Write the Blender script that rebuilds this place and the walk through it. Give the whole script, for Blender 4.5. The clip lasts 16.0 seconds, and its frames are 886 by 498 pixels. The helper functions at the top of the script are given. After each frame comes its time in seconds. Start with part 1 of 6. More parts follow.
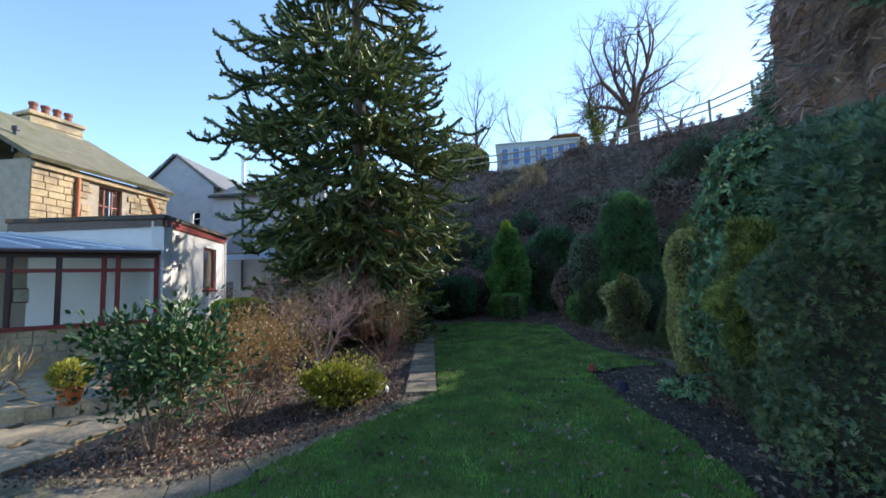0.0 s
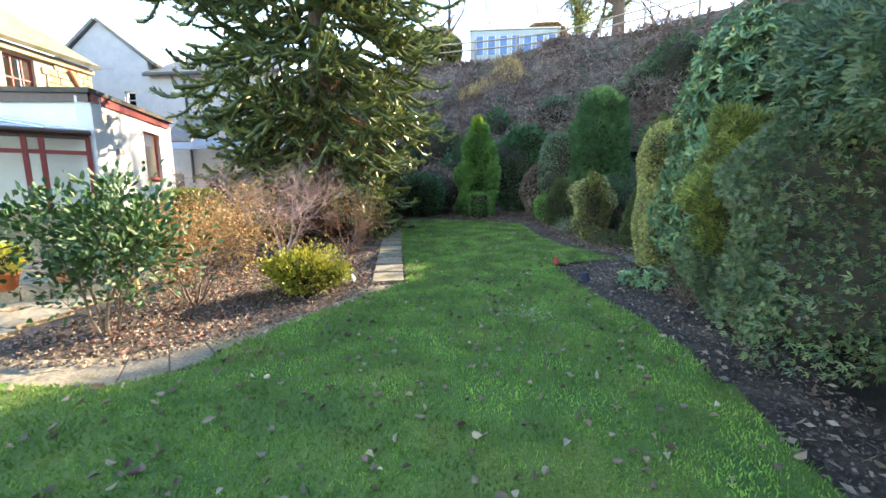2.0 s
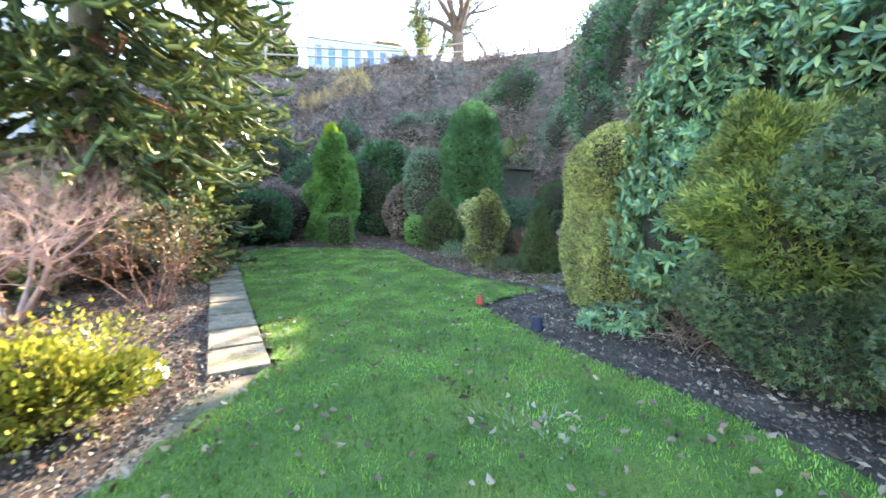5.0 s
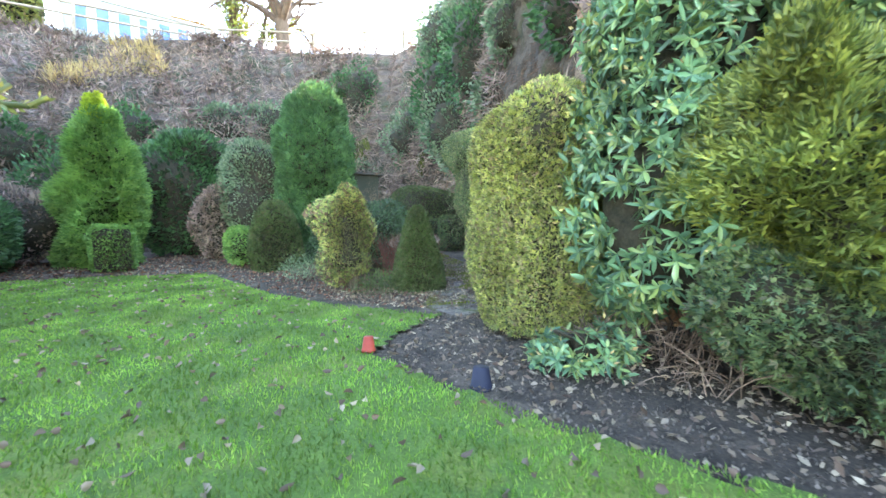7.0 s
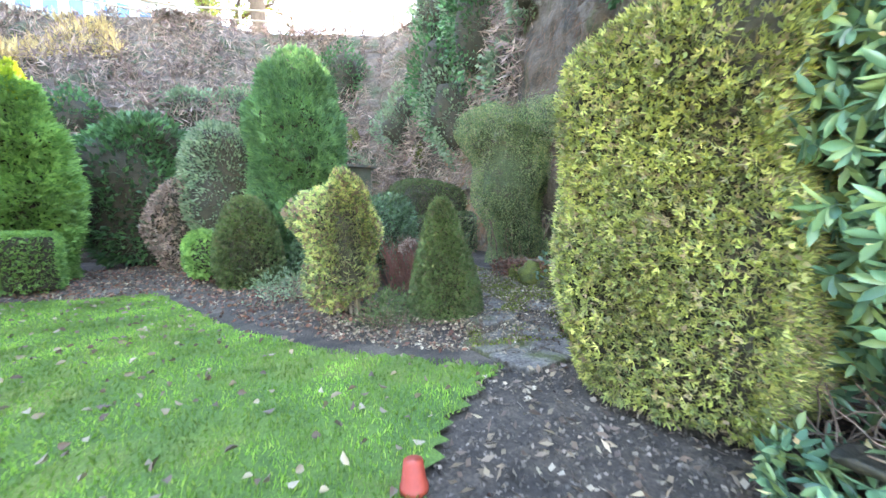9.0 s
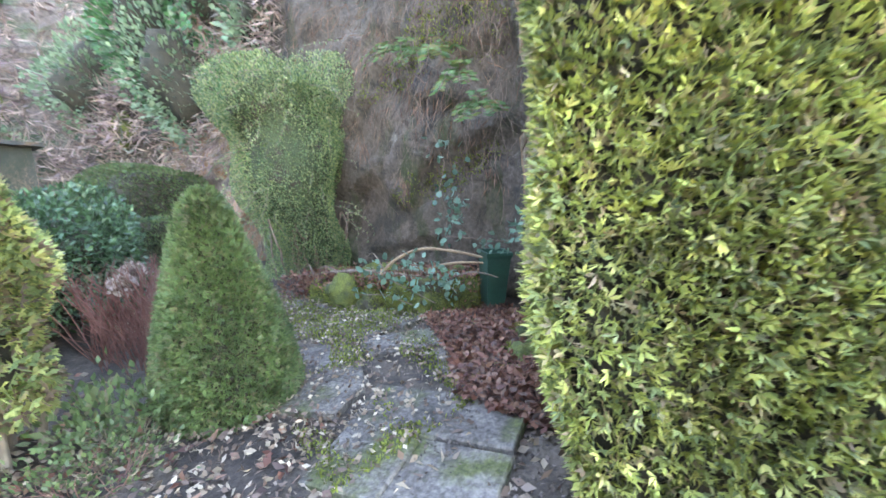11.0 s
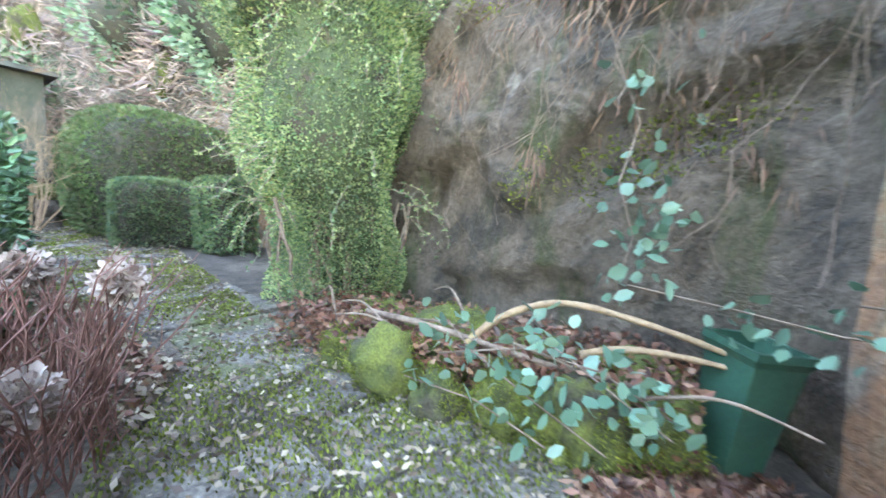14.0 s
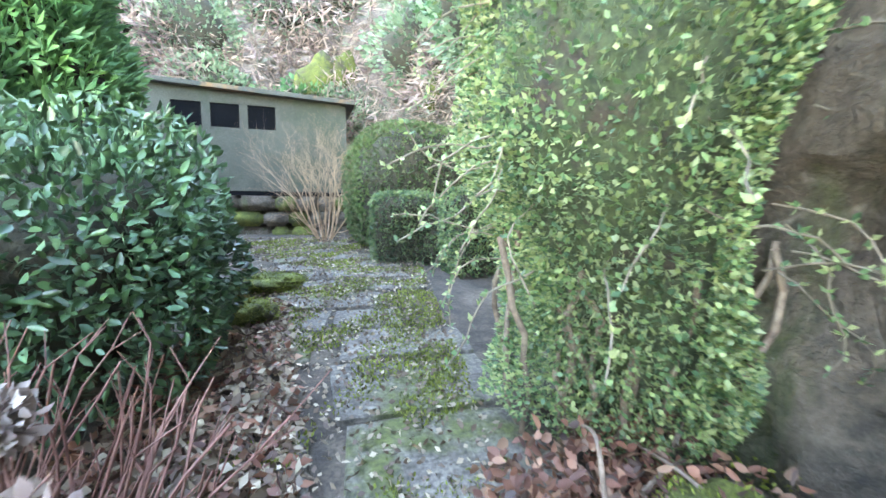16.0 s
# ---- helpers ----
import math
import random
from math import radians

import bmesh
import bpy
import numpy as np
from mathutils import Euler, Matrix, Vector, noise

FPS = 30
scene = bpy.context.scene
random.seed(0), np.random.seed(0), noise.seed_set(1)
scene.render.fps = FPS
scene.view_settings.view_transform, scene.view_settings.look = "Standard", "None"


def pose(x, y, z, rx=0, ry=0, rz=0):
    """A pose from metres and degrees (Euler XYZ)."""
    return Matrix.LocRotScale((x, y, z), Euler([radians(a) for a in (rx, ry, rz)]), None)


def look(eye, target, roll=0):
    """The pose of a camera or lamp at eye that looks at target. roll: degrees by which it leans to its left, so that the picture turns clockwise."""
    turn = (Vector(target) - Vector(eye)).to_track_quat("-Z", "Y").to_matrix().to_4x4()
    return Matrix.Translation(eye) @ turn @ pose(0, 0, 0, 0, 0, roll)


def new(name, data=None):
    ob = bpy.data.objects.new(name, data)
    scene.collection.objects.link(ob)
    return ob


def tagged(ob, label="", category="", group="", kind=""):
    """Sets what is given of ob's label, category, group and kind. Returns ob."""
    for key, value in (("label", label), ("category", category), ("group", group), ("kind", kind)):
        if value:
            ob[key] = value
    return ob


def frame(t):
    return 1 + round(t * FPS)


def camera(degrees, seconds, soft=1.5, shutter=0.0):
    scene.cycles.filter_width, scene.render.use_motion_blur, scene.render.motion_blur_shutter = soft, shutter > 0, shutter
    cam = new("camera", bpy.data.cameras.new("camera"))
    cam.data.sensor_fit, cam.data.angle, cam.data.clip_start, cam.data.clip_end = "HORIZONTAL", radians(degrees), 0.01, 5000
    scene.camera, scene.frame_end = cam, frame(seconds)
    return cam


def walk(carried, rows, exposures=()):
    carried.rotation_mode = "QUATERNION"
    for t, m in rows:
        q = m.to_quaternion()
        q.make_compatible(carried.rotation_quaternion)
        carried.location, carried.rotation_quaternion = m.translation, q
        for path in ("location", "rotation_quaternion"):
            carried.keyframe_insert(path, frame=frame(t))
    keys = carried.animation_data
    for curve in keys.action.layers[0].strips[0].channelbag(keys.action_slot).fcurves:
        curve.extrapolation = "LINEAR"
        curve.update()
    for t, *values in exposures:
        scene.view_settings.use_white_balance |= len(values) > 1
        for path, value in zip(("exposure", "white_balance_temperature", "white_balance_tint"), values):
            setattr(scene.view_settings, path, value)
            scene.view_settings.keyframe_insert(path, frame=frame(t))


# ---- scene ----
cam = camera(94.9, 16.0, shutter=0.3)
PATH = [
    (0, (3.325, 3.037, 1.535), (2.763, 4.949, 1.701), -1.8),
    (0.5, (3.323, 3.008, 1.433), (2.741, 4.922, 1.408), -1.7),
    (1, (3.288, 3.001, 1.395), (2.725, 4.913, 1.226), -1.4),
    (1.5, (3.266, 3.045, 1.384), (2.778, 4.967, 1.119), -0.9),
    (2, (3.22, 3.27, 1.348), (2.812, 5.203, 1.037), -0.3),
    (2.5, (3.055, 3.489, 1.329), (2.729, 5.437, 1.011), 0.3),
    (3, (2.895, 3.756, 1.312), (2.612, 5.711, 1.003), 0.6),
    (3.5, (2.726, 4.084, 1.329), (2.429, 6.046, 1.077), 0.6),
    (4, (2.5, 4.404, 1.284), (2.268, 6.379, 1.063), 0.5),
    (4.5, (2.402, 4.85, 1.261), (2.418, 6.838, 1.04), -0.1),
    (5, (2.27, 5.287, 1.249), (2.652, 7.241, 1.05), 0.0),
    (5.2, (2.236, 5.461, 1.24), (2.743, 7.382, 1.016), 0.2),
    (7.3, (2.434, 7.431, 1.03), (3.58, 9.065, 0.899), -1.3),
    (7.5, (2.444, 7.576, 1.032), (3.583, 9.214, 0.884), -1.6),
    (8, (2.56, 7.979, 1.041), (3.654, 9.649, 0.924), -2.2),
    (8.2, (2.613, 8.152, 1.047), (3.724, 9.81, 0.914), -2.1),
    (10.3, (3.535, 9.803, 1.15), (5.117, 11.026, 1.144), -3.9),
    (10.5, (3.608, 9.935, 1.168), (5.322, 10.966, 1.167), -4.5),
    (11, (3.767, 10.264, 1.146), (5.627, 10.953, 0.887), -4.8),
    (11.5, (3.919, 10.665, 1.107), (5.792, 11.243, 0.713), -3.3),
    (12, (4.213, 10.959, 1.101), (6.148, 11.211, 0.665), -2.6),
    (12.5, (4.579, 11.036, 1.115), (6.528, 11.253, 0.719), -1.9),
    (13, (4.926, 11.175, 1.108), (6.88, 11.451, 0.781), 0.1),
    (13.5, (5.246, 11.321, 1.08), (7.158, 11.853, 0.832), 1.9),
    (14, (5.578, 11.543, 1.075), (7.354, 12.431, 0.84), 2.8),
    (14.5, (5.894, 11.769, 1.115), (7.471, 12.971, 0.857), 2.7),
    (15, (6.169, 11.971, 1.145), (7.509, 13.433, 0.887), 2.3),
    (15.5, (6.351, 12.258, 1.183), (7.5, 13.875, 0.923), 2.0),
    (16, (6.579, 12.534, 1.199), (7.521, 14.275, 0.918), 1.4),
]
walk(cam, [(t, look(eye, target, roll)) for t, eye, target, roll in PATH],
     [(0.0, 1.3, 6000, 11), (0.7, 1.85, 6500, 11), (1.5, 2.65, 7400, 12), (2.5, 3.2, 7200, 12), (3.5, 3.5, 7000, 12), (5.0, 3.75, 7100, 11), (8.0, 4.5, 8300, 11), (10.5, 4.9, 8000, 21), (11.5, 5.2, 8300, 20), (12.5, 5.55, 8600, 14), (14.5, 5.8, 8600, 13), (16.0, 5.9, 8600, 12)])

# world and sun
SUN_AZ, SUN_EL = radians(36), radians(27)
world = bpy.data.worlds.new("sky")
scene.world = world
world.use_nodes = True
wn = world.node_tree
sky = wn.nodes.new("ShaderNodeTexSky")
sky.sky_type = 'NISHITA'
sky.sun_disc = False
sky.sun_elevation, sky.sun_rotation = SUN_EL, SUN_AZ
sky.air_density, sky.dust_density, sky.ozone_density = 1.0, 0.05, 2.0
wn.links.new(sky.outputs[0], wn.nodes["Background"].inputs[0])
wn.nodes["Background"].inputs[1].default_value = 0.15
sun = new("sun", bpy.data.lights.new("sun", 'SUN'))
sun.data.energy, sun.data.angle, sun.data.color = 3.4, radians(0.6), (1.0, 0.86, 0.68)
sun_way = Vector((math.sin(SUN_AZ) * math.cos(SUN_EL), math.cos(SUN_AZ) * math.cos(SUN_EL), math.sin(SUN_EL)))
sun.matrix_world = Matrix.Translation((0, 0, 60)) @ sun_way.to_track_quat("Z", "Y").to_matrix().to_4x4()

# ---------- materials ----------
def surface(name, c1, c2, scale=6.0, rough=0.8, bump=0.3, c3=None, fine=60.0, metal=0.0, stretch=(1, 1, 1), grain=0.25, cracks=0.0):
    """Two tones mixed by coarse noise, a third in patches, fine grain and relief."""
    m = bpy.data.materials.new(name)
    m.use_nodes = True
    nt = m.node_tree
    b = nt.nodes["Principled BSDF"]
    tc = nt.nodes.new("ShaderNodeNewGeometry")
    mp = nt.nodes.new("ShaderNodeMapping")
    mp.inputs["Scale"].default_value = stretch
    nt.links.new(tc.outputs["Position"], mp.inputs[0])

    def noise_at(s, detail=6.0):
        n = nt.nodes.new("ShaderNodeTexNoise")
        n.inputs["Scale"].default_value, n.inputs["Detail"].default_value = s, detail
        n.inputs["Roughness"].default_value = 0.65
        nt.links.new(mp.outputs[0], n.inputs["Vector"])
        return n.outputs["Fac"]

    def ramp(fac, lo, hi):
        r = nt.nodes.new("ShaderNodeMapRange")
        r.inputs[1].default_value, r.inputs[2].default_value = lo, hi
        nt.links.new(fac, r.inputs[0])
        return r.outputs[0]

    def mix(fac, a, c, mode='MIX'):
        x = nt.nodes.new("ShaderNodeMix")
        x.data_type, x.blend_type = 'RGBA', mode
        if isinstance(fac, float):
            x.inputs[0].default_value = fac
        else:
            nt.links.new(fac, x.inputs[0])
        for v, i in ((a, 6), (c, 7)):
            if isinstance(v, tuple):
                x.inputs[i].default_value = (*v, 1)
            else:
                nt.links.new(v, x.inputs[i])
        return x.outputs[2]

    col = mix(ramp(noise_at(scale), 0.35, 0.65), c1, c2)
    if c3:
        col = mix(ramp(noise_at(scale * 0.37, 8.0), 0.52, 0.62), col, c3)
    crack = None
    if cracks:
        vo = nt.nodes.new("ShaderNodeTexVoronoi")
        vo.feature = 'DISTANCE_TO_EDGE'
        vo.inputs["Scale"].default_value = cracks
        wob = nt.nodes.new("ShaderNodeTexNoise")
        wob.inputs["Scale"].default_value = cracks * 1.7
        nt.links.new(mp.outputs[0], wob.inputs["Vector"])
        add = nt.nodes.new("ShaderNodeVectorMath")
        add.operation = 'MULTIPLY_ADD'
        nt.links.new(wob.outputs["Color"], add.inputs[0])
        add.inputs[1].default_value = (0.9, 0.9, 0.7)
        nt.links.new(mp.outputs[0], add.inputs[2])
        nt.links.new(add.outputs[0], vo.inputs["Vector"])
        crack = ramp(vo.outputs["Distance"], -0.002, 0.006)
        col = mix(crack, (0.07, 0.05, 0.04), col)
    g = ramp(noise_at(fine, 3.0), 0.3, 0.7)
    val = nt.nodes.new("ShaderNodeHueSaturation")
    mr = nt.nodes.new("ShaderNodeMapRange")
    mr.inputs[3].default_value, mr.inputs[4].default_value = 1 - grain, 1 + grain
    nt.links.new(g, mr.inputs[0])
    nt.links.new(mr.outputs[0], val.inputs["Value"])
    nt.links.new(col, val.inputs["Color"])
    nt.links.new(val.outputs[0], b.inputs["Base Color"])
    b.inputs["Roughness"].default_value, b.inputs["Metallic"].default_value = rough, metal
    if bump:
        bp = nt.nodes.new("ShaderNodeBump")
        bp.inputs["Strength"].default_value, bp.inputs["Distance"].default_value = bump, 0.02
        height = noise_at(fine * 0.5, 8.0)
        if crack is not None:
            ad = nt.nodes.new("ShaderNodeMath")
            nt.links.new(height, ad.inputs[0])
            nt.links.new(crack, ad.inputs[1])
            height = ad.outputs[0]
        nt.links.new(height, bp.inputs["Height"])
        nt.links.new(bp.outputs[0], b.inputs["Normal"])
    return m


def leafy(name, tones, rough=0.55, through_light=0.25, per_object=False):
    """Leaves: each island takes a tone of its own; some light passes through."""
    m = bpy.data.materials.new(name)
    m.use_nodes = True
    nt = m.node_tree
    b = nt.nodes["Principled BSDF"]
    g = nt.nodes.new("ShaderNodeNewGeometry")
    r = nt.nodes.new("ShaderNodeValToRGB")
    nt.links.new(g.outputs["Random Per Island"], r.inputs[0])
    e = r.color_ramp.elements
    while len(e) < len(tones):
        e.new(0.5)
    for i, c in enumerate(tones):
        e[i].position, e[i].color = i / max(1, len(tones) - 1), (*c, 1)
    nz = nt.nodes.new("ShaderNodeTexNoise")
    nz.inputs["Scale"].default_value = 2.2
    nt.links.new(g.outputs["Position"], nz.inputs["Vector"])
    mr = nt.nodes.new("ShaderNodeMapRange")
    mr.inputs[1].default_value, mr.inputs[2].default_value, mr.inputs[3].default_value, mr.inputs[4].default_value = 0.3, 0.7, 1.0, 1.7
    nt.links.new(nz.outputs["Fac"], mr.inputs[0])
    hs = nt.nodes.new("ShaderNodeHueSaturation")
    nt.links.new(mr.outputs[0], hs.inputs["Value"])
    nt.links.new(r.outputs[0], hs.inputs["Color"])
    nt.links.new(hs.outputs[0], b.inputs["Base Color"])
    b.inputs["Roughness"].default_value = rough
    t = nt.nodes.new("ShaderNodeBsdfTranslucent")
    nt.links.new(hs.outputs[0], t.inputs["Color"])
    mx = nt.nodes.new("ShaderNodeMixShader")
    mx.inputs[0].default_value = through_light
    nt.links.new(b.outputs[0], mx.inputs[1])
    nt.links.new(t.outputs[0], mx.inputs[2])
    nt.links.new(mx.outputs[0], nt.nodes["Material Output"].inputs[0])
    return m


def rockface(name, stops, stain, lichen=0.69, streak=(5, 5, 0.6), amount=0.75):
    """Weathered sandstone: drifting tones, dark mossy streaks, pale lichen, pitted relief."""
    m = bpy.data.materials.new(name)
    m.use_nodes = True
    nt = m.node_tree
    b = nt.nodes["Principled BSDF"]
    geo = nt.nodes.new("ShaderNodeNewGeometry")

    def noise_at(s, detail, rough=0.65, twist=0.0, stretch=(1, 1, 1)):
        mp = nt.nodes.new("ShaderNodeMapping")
        mp.inputs["Scale"].default_value = stretch
        n = nt.nodes.new("ShaderNodeTexNoise")
        n.inputs["Scale"].default_value, n.inputs["Detail"].default_value = s, detail
        n.inputs["Roughness"].default_value, n.inputs["Distortion"].default_value = rough, twist
        nt.links.new(geo.outputs["Position"], mp.inputs[0])
        nt.links.new(mp.outputs[0], n.inputs["Vector"])
        return n.outputs["Fac"]

    def ramp(fac, lo, hi, a=0.0, z=1.0):
        r = nt.nodes.new("ShaderNodeMapRange")
        for k, v in zip((1, 2, 3, 4), (lo, hi, a, z)):
            r.inputs[k].default_value = v
        nt.links.new(fac, r.inputs[0])
        return r.outputs[0]

    def blend(fac, a, c):
        x = nt.nodes.new("ShaderNodeMix")
        x.data_type = 'RGBA'
        nt.links.new(fac, x.inputs[0])
        nt.links.new(a, x.inputs[6])
        x.inputs[7].default_value = (*c, 1)
        return x.outputs[2]

    tone = nt.nodes.new("ShaderNodeValToRGB")
    e = tone.color_ramp.elements
    while len(e) < len(stops):
        e.new(0.5)
    for i, c in enumerate(stops):
        e[i].position, e[i].color = i / (len(stops) - 1), (*c, 1)
    nt.links.new(ramp(noise_at(1.3, 9.0, 0.68, 0.5), 0.3, 0.7), tone.inputs[0])
    col = blend(ramp(noise_at(1.0, 7.0, 0.7, 0.3, streak), 0.52, 0.66, 0.0, amount), tone.outputs[0], stain)
    col = blend(ramp(noise_at(14.0, 5.0, 0.7), lichen, lichen + 0.05, 0.0, 0.8), col, (0.42, 0.41, 0.36))
    hs = nt.nodes.new("ShaderNodeHueSaturation")
    nt.links.new(ramp(noise_at(24.0, 5.0), 0.3, 0.7, 0.62, 1.3), hs.inputs["Value"])
    nt.links.new(col, hs.inputs["Color"])
    nt.links.new(hs.outputs[0], b.inputs["Base Color"])
    b.inputs["Roughness"].default_value = 0.9
    normal = None
    for s_, strength, depth in ((3.0, 0.9, 0.12), (11.0, 0.9, 0.04), (40.0, 0.6, 0.012)):
        bp = nt.nodes.new("ShaderNodeBump")
        bp.inputs["Strength"].default_value, bp.inputs["Distance"].default_value = strength, depth
        nt.links.new(noise_at(s_, 6.0, 0.7, 0.4), bp.inputs["Height"])
        if normal is not None:
            nt.links.new(normal, bp.inputs["Normal"])
        normal = bp.outputs[0]
    nt.links.new(normal, b.inputs["Normal"])
    return m


def glass(name, tint=(0.9, 0.95, 0.95)):
    m = bpy.data.materials.new(name)
    m.use_nodes = True
    b = m.node_tree.nodes["Principled BSDF"]
    b.inputs["Base Color"].default_value = (*tint, 1)
    b.inputs["Roughness"].default_value, b.inputs["Transmission Weight"].default_value, b.inputs["IOR"].default_value = 0.03, 1.0, 1.45
    return m


M_SOIL = surface("soil", (0.03, 0.023, 0.018), (0.075, 0.056, 0.042), 5, 0.95, 0.8, (0.11, 0.085, 0.063), 50, grain=0.45)
M_TURF = surface("turf", (0.05, 0.11, 0.018), (0.09, 0.16, 0.025), 2.5, 0.9, 0.8, (0.13, 0.17, 0.03), 70, grain=0.4)
M_GRASS = leafy("grass", [(0.0594, 0.13, 0.019), (0.089, 0.184, 0.0261), (0.119, 0.219, 0.0308), (0.178, 0.249, 0.0475)], 0.75, 0.3)


def mottle(m, scale, lo, hi):
    """Broad lighter and darker patches of growth over a leaf colour."""
    nt = m.node_tree
    b = nt.nodes["Principled BSDF"]
    src = b.inputs["Base Color"].links[0].from_socket
    geo = nt.nodes.new("ShaderNodeNewGeometry")
    n = nt.nodes.new("ShaderNodeTexNoise")
    n.inputs["Scale"].default_value, n.inputs["Detail"].default_value = scale, 5.0
    mr = nt.nodes.new("ShaderNodeMapRange")
    mr.inputs[1].default_value, mr.inputs[2].default_value = 0.35, 0.65
    mr.inputs[3].default_value, mr.inputs[4].default_value = lo, hi
    hs = nt.nodes.new("ShaderNodeHueSaturation")
    nt.links.new(geo.outputs["Position"], n.inputs["Vector"])
    nt.links.new(n.outputs["Fac"], mr.inputs[0])
    nt.links.new(mr.outputs[0], hs.inputs["Value"])
    nt.links.new(src, hs.inputs["Color"])
    nt.links.new(hs.outputs[0], b.inputs["Base Color"])


mottle(M_GRASS, 2.2, 0.6, 1.4)
M_FLAG = surface("flagstone", (0.055, 0.046, 0.038), (0.165, 0.142, 0.12), 5, 0.9, 0.8, (0.07, 0.078, 0.022), 40, grain=0.5)
M_BUFF = surface("buff_paving", (0.14, 0.122, 0.088), (0.25, 0.215, 0.15), 5, 0.9, 0.8, (0.1, 0.105, 0.05), 45, grain=0.45)
# The buff paving again, lighter and warmer: sunlight on the patio as colour.
M_PATIO = surface("sunlit_buff_paving", (0.27, 0.215, 0.135), (0.4, 0.325, 0.21), 3, 0.9, 0.6, (0.2, 0.17, 0.11), 50, grain=0.3)
M_ROCK = rockface("sandstone_cliff", [(0.1, 0.074, 0.06), (0.2, 0.14, 0.12), (0.32, 0.225, 0.15), (0.34, 0.165, 0.09), (0.26, 0.19, 0.15), (0.46, 0.37, 0.27)], (0.075, 0.058, 0.04))
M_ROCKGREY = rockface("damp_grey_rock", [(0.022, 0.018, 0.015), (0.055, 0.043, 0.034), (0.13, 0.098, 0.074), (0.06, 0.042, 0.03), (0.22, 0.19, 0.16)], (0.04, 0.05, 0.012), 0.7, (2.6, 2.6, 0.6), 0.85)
M_MOSS = surface("moss", (0.04, 0.05, 0.013), (0.12, 0.13, 0.024), 7, 0.95, 1.0, (0.045, 0.036, 0.022), 80, grain=0.45)
# Solid bush hearts: the shade between twigs is put into this dark colour.
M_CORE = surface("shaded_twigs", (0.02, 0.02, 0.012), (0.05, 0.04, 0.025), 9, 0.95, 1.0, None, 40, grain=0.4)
M_CLIFFSOIL = surface("bramble_bank", (0.08, 0.062, 0.053), (0.2, 0.15, 0.125), 2.2, 0.95, 1.0, (0.06, 0.08, 0.045), 18, grain=0.5)
M_BARK = surface("bark", (0.13, 0.1, 0.075), (0.23, 0.18, 0.13), 7, 0.9, 0.8, None, 40, stretch=(1, 1, 0.3))
M_PINKTWIG = surface("pinkish_bark", (0.36, 0.23, 0.2), (0.5, 0.35, 0.3), 6, 0.85, 0.3, None, 40)
M_REDTWIG = surface("red_brown_stems", (0.16, 0.075, 0.06), (0.26, 0.14, 0.1), 6, 0.85, 0.3, None, 40)
M_DEADWOOD = surface("peeled_branch", (0.2, 0.12, 0.065), (0.3, 0.195, 0.115), 6, 0.7, 0.4, (0.3, 0.22, 0.08), 40)
M_ROOT = surface("hanging_root", (0.09, 0.056, 0.04), (0.22, 0.155, 0.115), 5, 0.9, 0.3, None, 40)
M_WHITE = surface("white_render", (0.74, 0.73, 0.7), (0.8, 0.79, 0.76), 2, 0.9, 0.25, None, 120, grain=0.04)
# White render of the far house, its shade put into a blue-grey colour.
M_SHADEWHITE = surface("shaded_white_render", (0.4, 0.41, 0.43), (0.47, 0.48, 0.5), 3, 0.95, 0.4, None, 120, grain=0.1)
M_DARKBARK = surface("dark_winter_bark", (0.075, 0.05, 0.036), (0.15, 0.1, 0.07), 5, 0.9, 0.6, None, 30, stretch=(1, 1, 0.3))
M_ORANGETWIG = surface("orange_brown_twigs", (0.3, 0.17, 0.1), (0.42, 0.26, 0.16), 6, 0.85, 0.2, None, 40)
M_HYDRATWIG = surface("dark_hydrangea_stems", (0.12, 0.046, 0.035), (0.22, 0.1, 0.075), 9, 0.85, 0.3, None, 60)
# Terracotta darkened in colour for the back-lit, shaded chimney top.
M_POT = surface("shaded_chimney_pot", (0.2, 0.075, 0.05), (0.3, 0.12, 0.08), 8, 0.8, 0.2, None, 60, grain=0.2)
M_RED = surface("red_brown_paint", (0.2, 0.03, 0.025), (0.26, 0.045, 0.035), 4, 0.5, 0.1, None, 60, grain=0.1)
# Dark wood; also the shaded tone of the red-brown fascia and posts.
M_DARKWOOD = surface("dark_and_shaded_wood", (0.05, 0.025, 0.02), (0.08, 0.04, 0.03), 5, 0.5, 0.2, None, 60, stretch=(1, 1, 0.2))
M_SLATE = surface("slate_roof", (0.13, 0.13, 0.14), (0.2, 0.2, 0.2), 3, 0.7, 0.4, (0.16, 0.17, 0.12), 40)
M_STONE = surface("honey_sandstone", (0.4, 0.3, 0.17), (0.55, 0.44, 0.27), 2.4, 0.9, 0.6, (0.3, 0.24, 0.16), 30)
M_MORTAR = surface("lime_mortar", (0.36, 0.31, 0.23), (0.46, 0.4, 0.31), 5, 0.95, 0.4, None, 60)
M_MOSSROOF = surface("stone_slate_roof", (0.13, 0.12, 0.075), (0.2, 0.185, 0.12), 3, 0.9, 0.6, (0.12, 0.13, 0.05), 30)
M_TERRA = surface("terracotta", (0.5, 0.16, 0.07), (0.6, 0.22, 0.1), 8, 0.75, 0.2, None, 80, grain=0.1)
M_REDPOT = surface("red_plastic", (0.28, 0.035, 0.02), (0.34, 0.05, 0.028), 8, 0.5, 0.05, None, 60, grain=0.1)
M_NAVY = surface("dark_blue_plastic", (0.006, 0.008, 0.022), (0.009, 0.012, 0.032), 8, 0.6, 0.05, None, 60, grain=0.08)
M_GREENPL = surface("dark_green_plastic", (0.01, 0.045, 0.03), (0.016, 0.07, 0.045), 5, 0.5, 0.1, None, 60, grain=0.15)
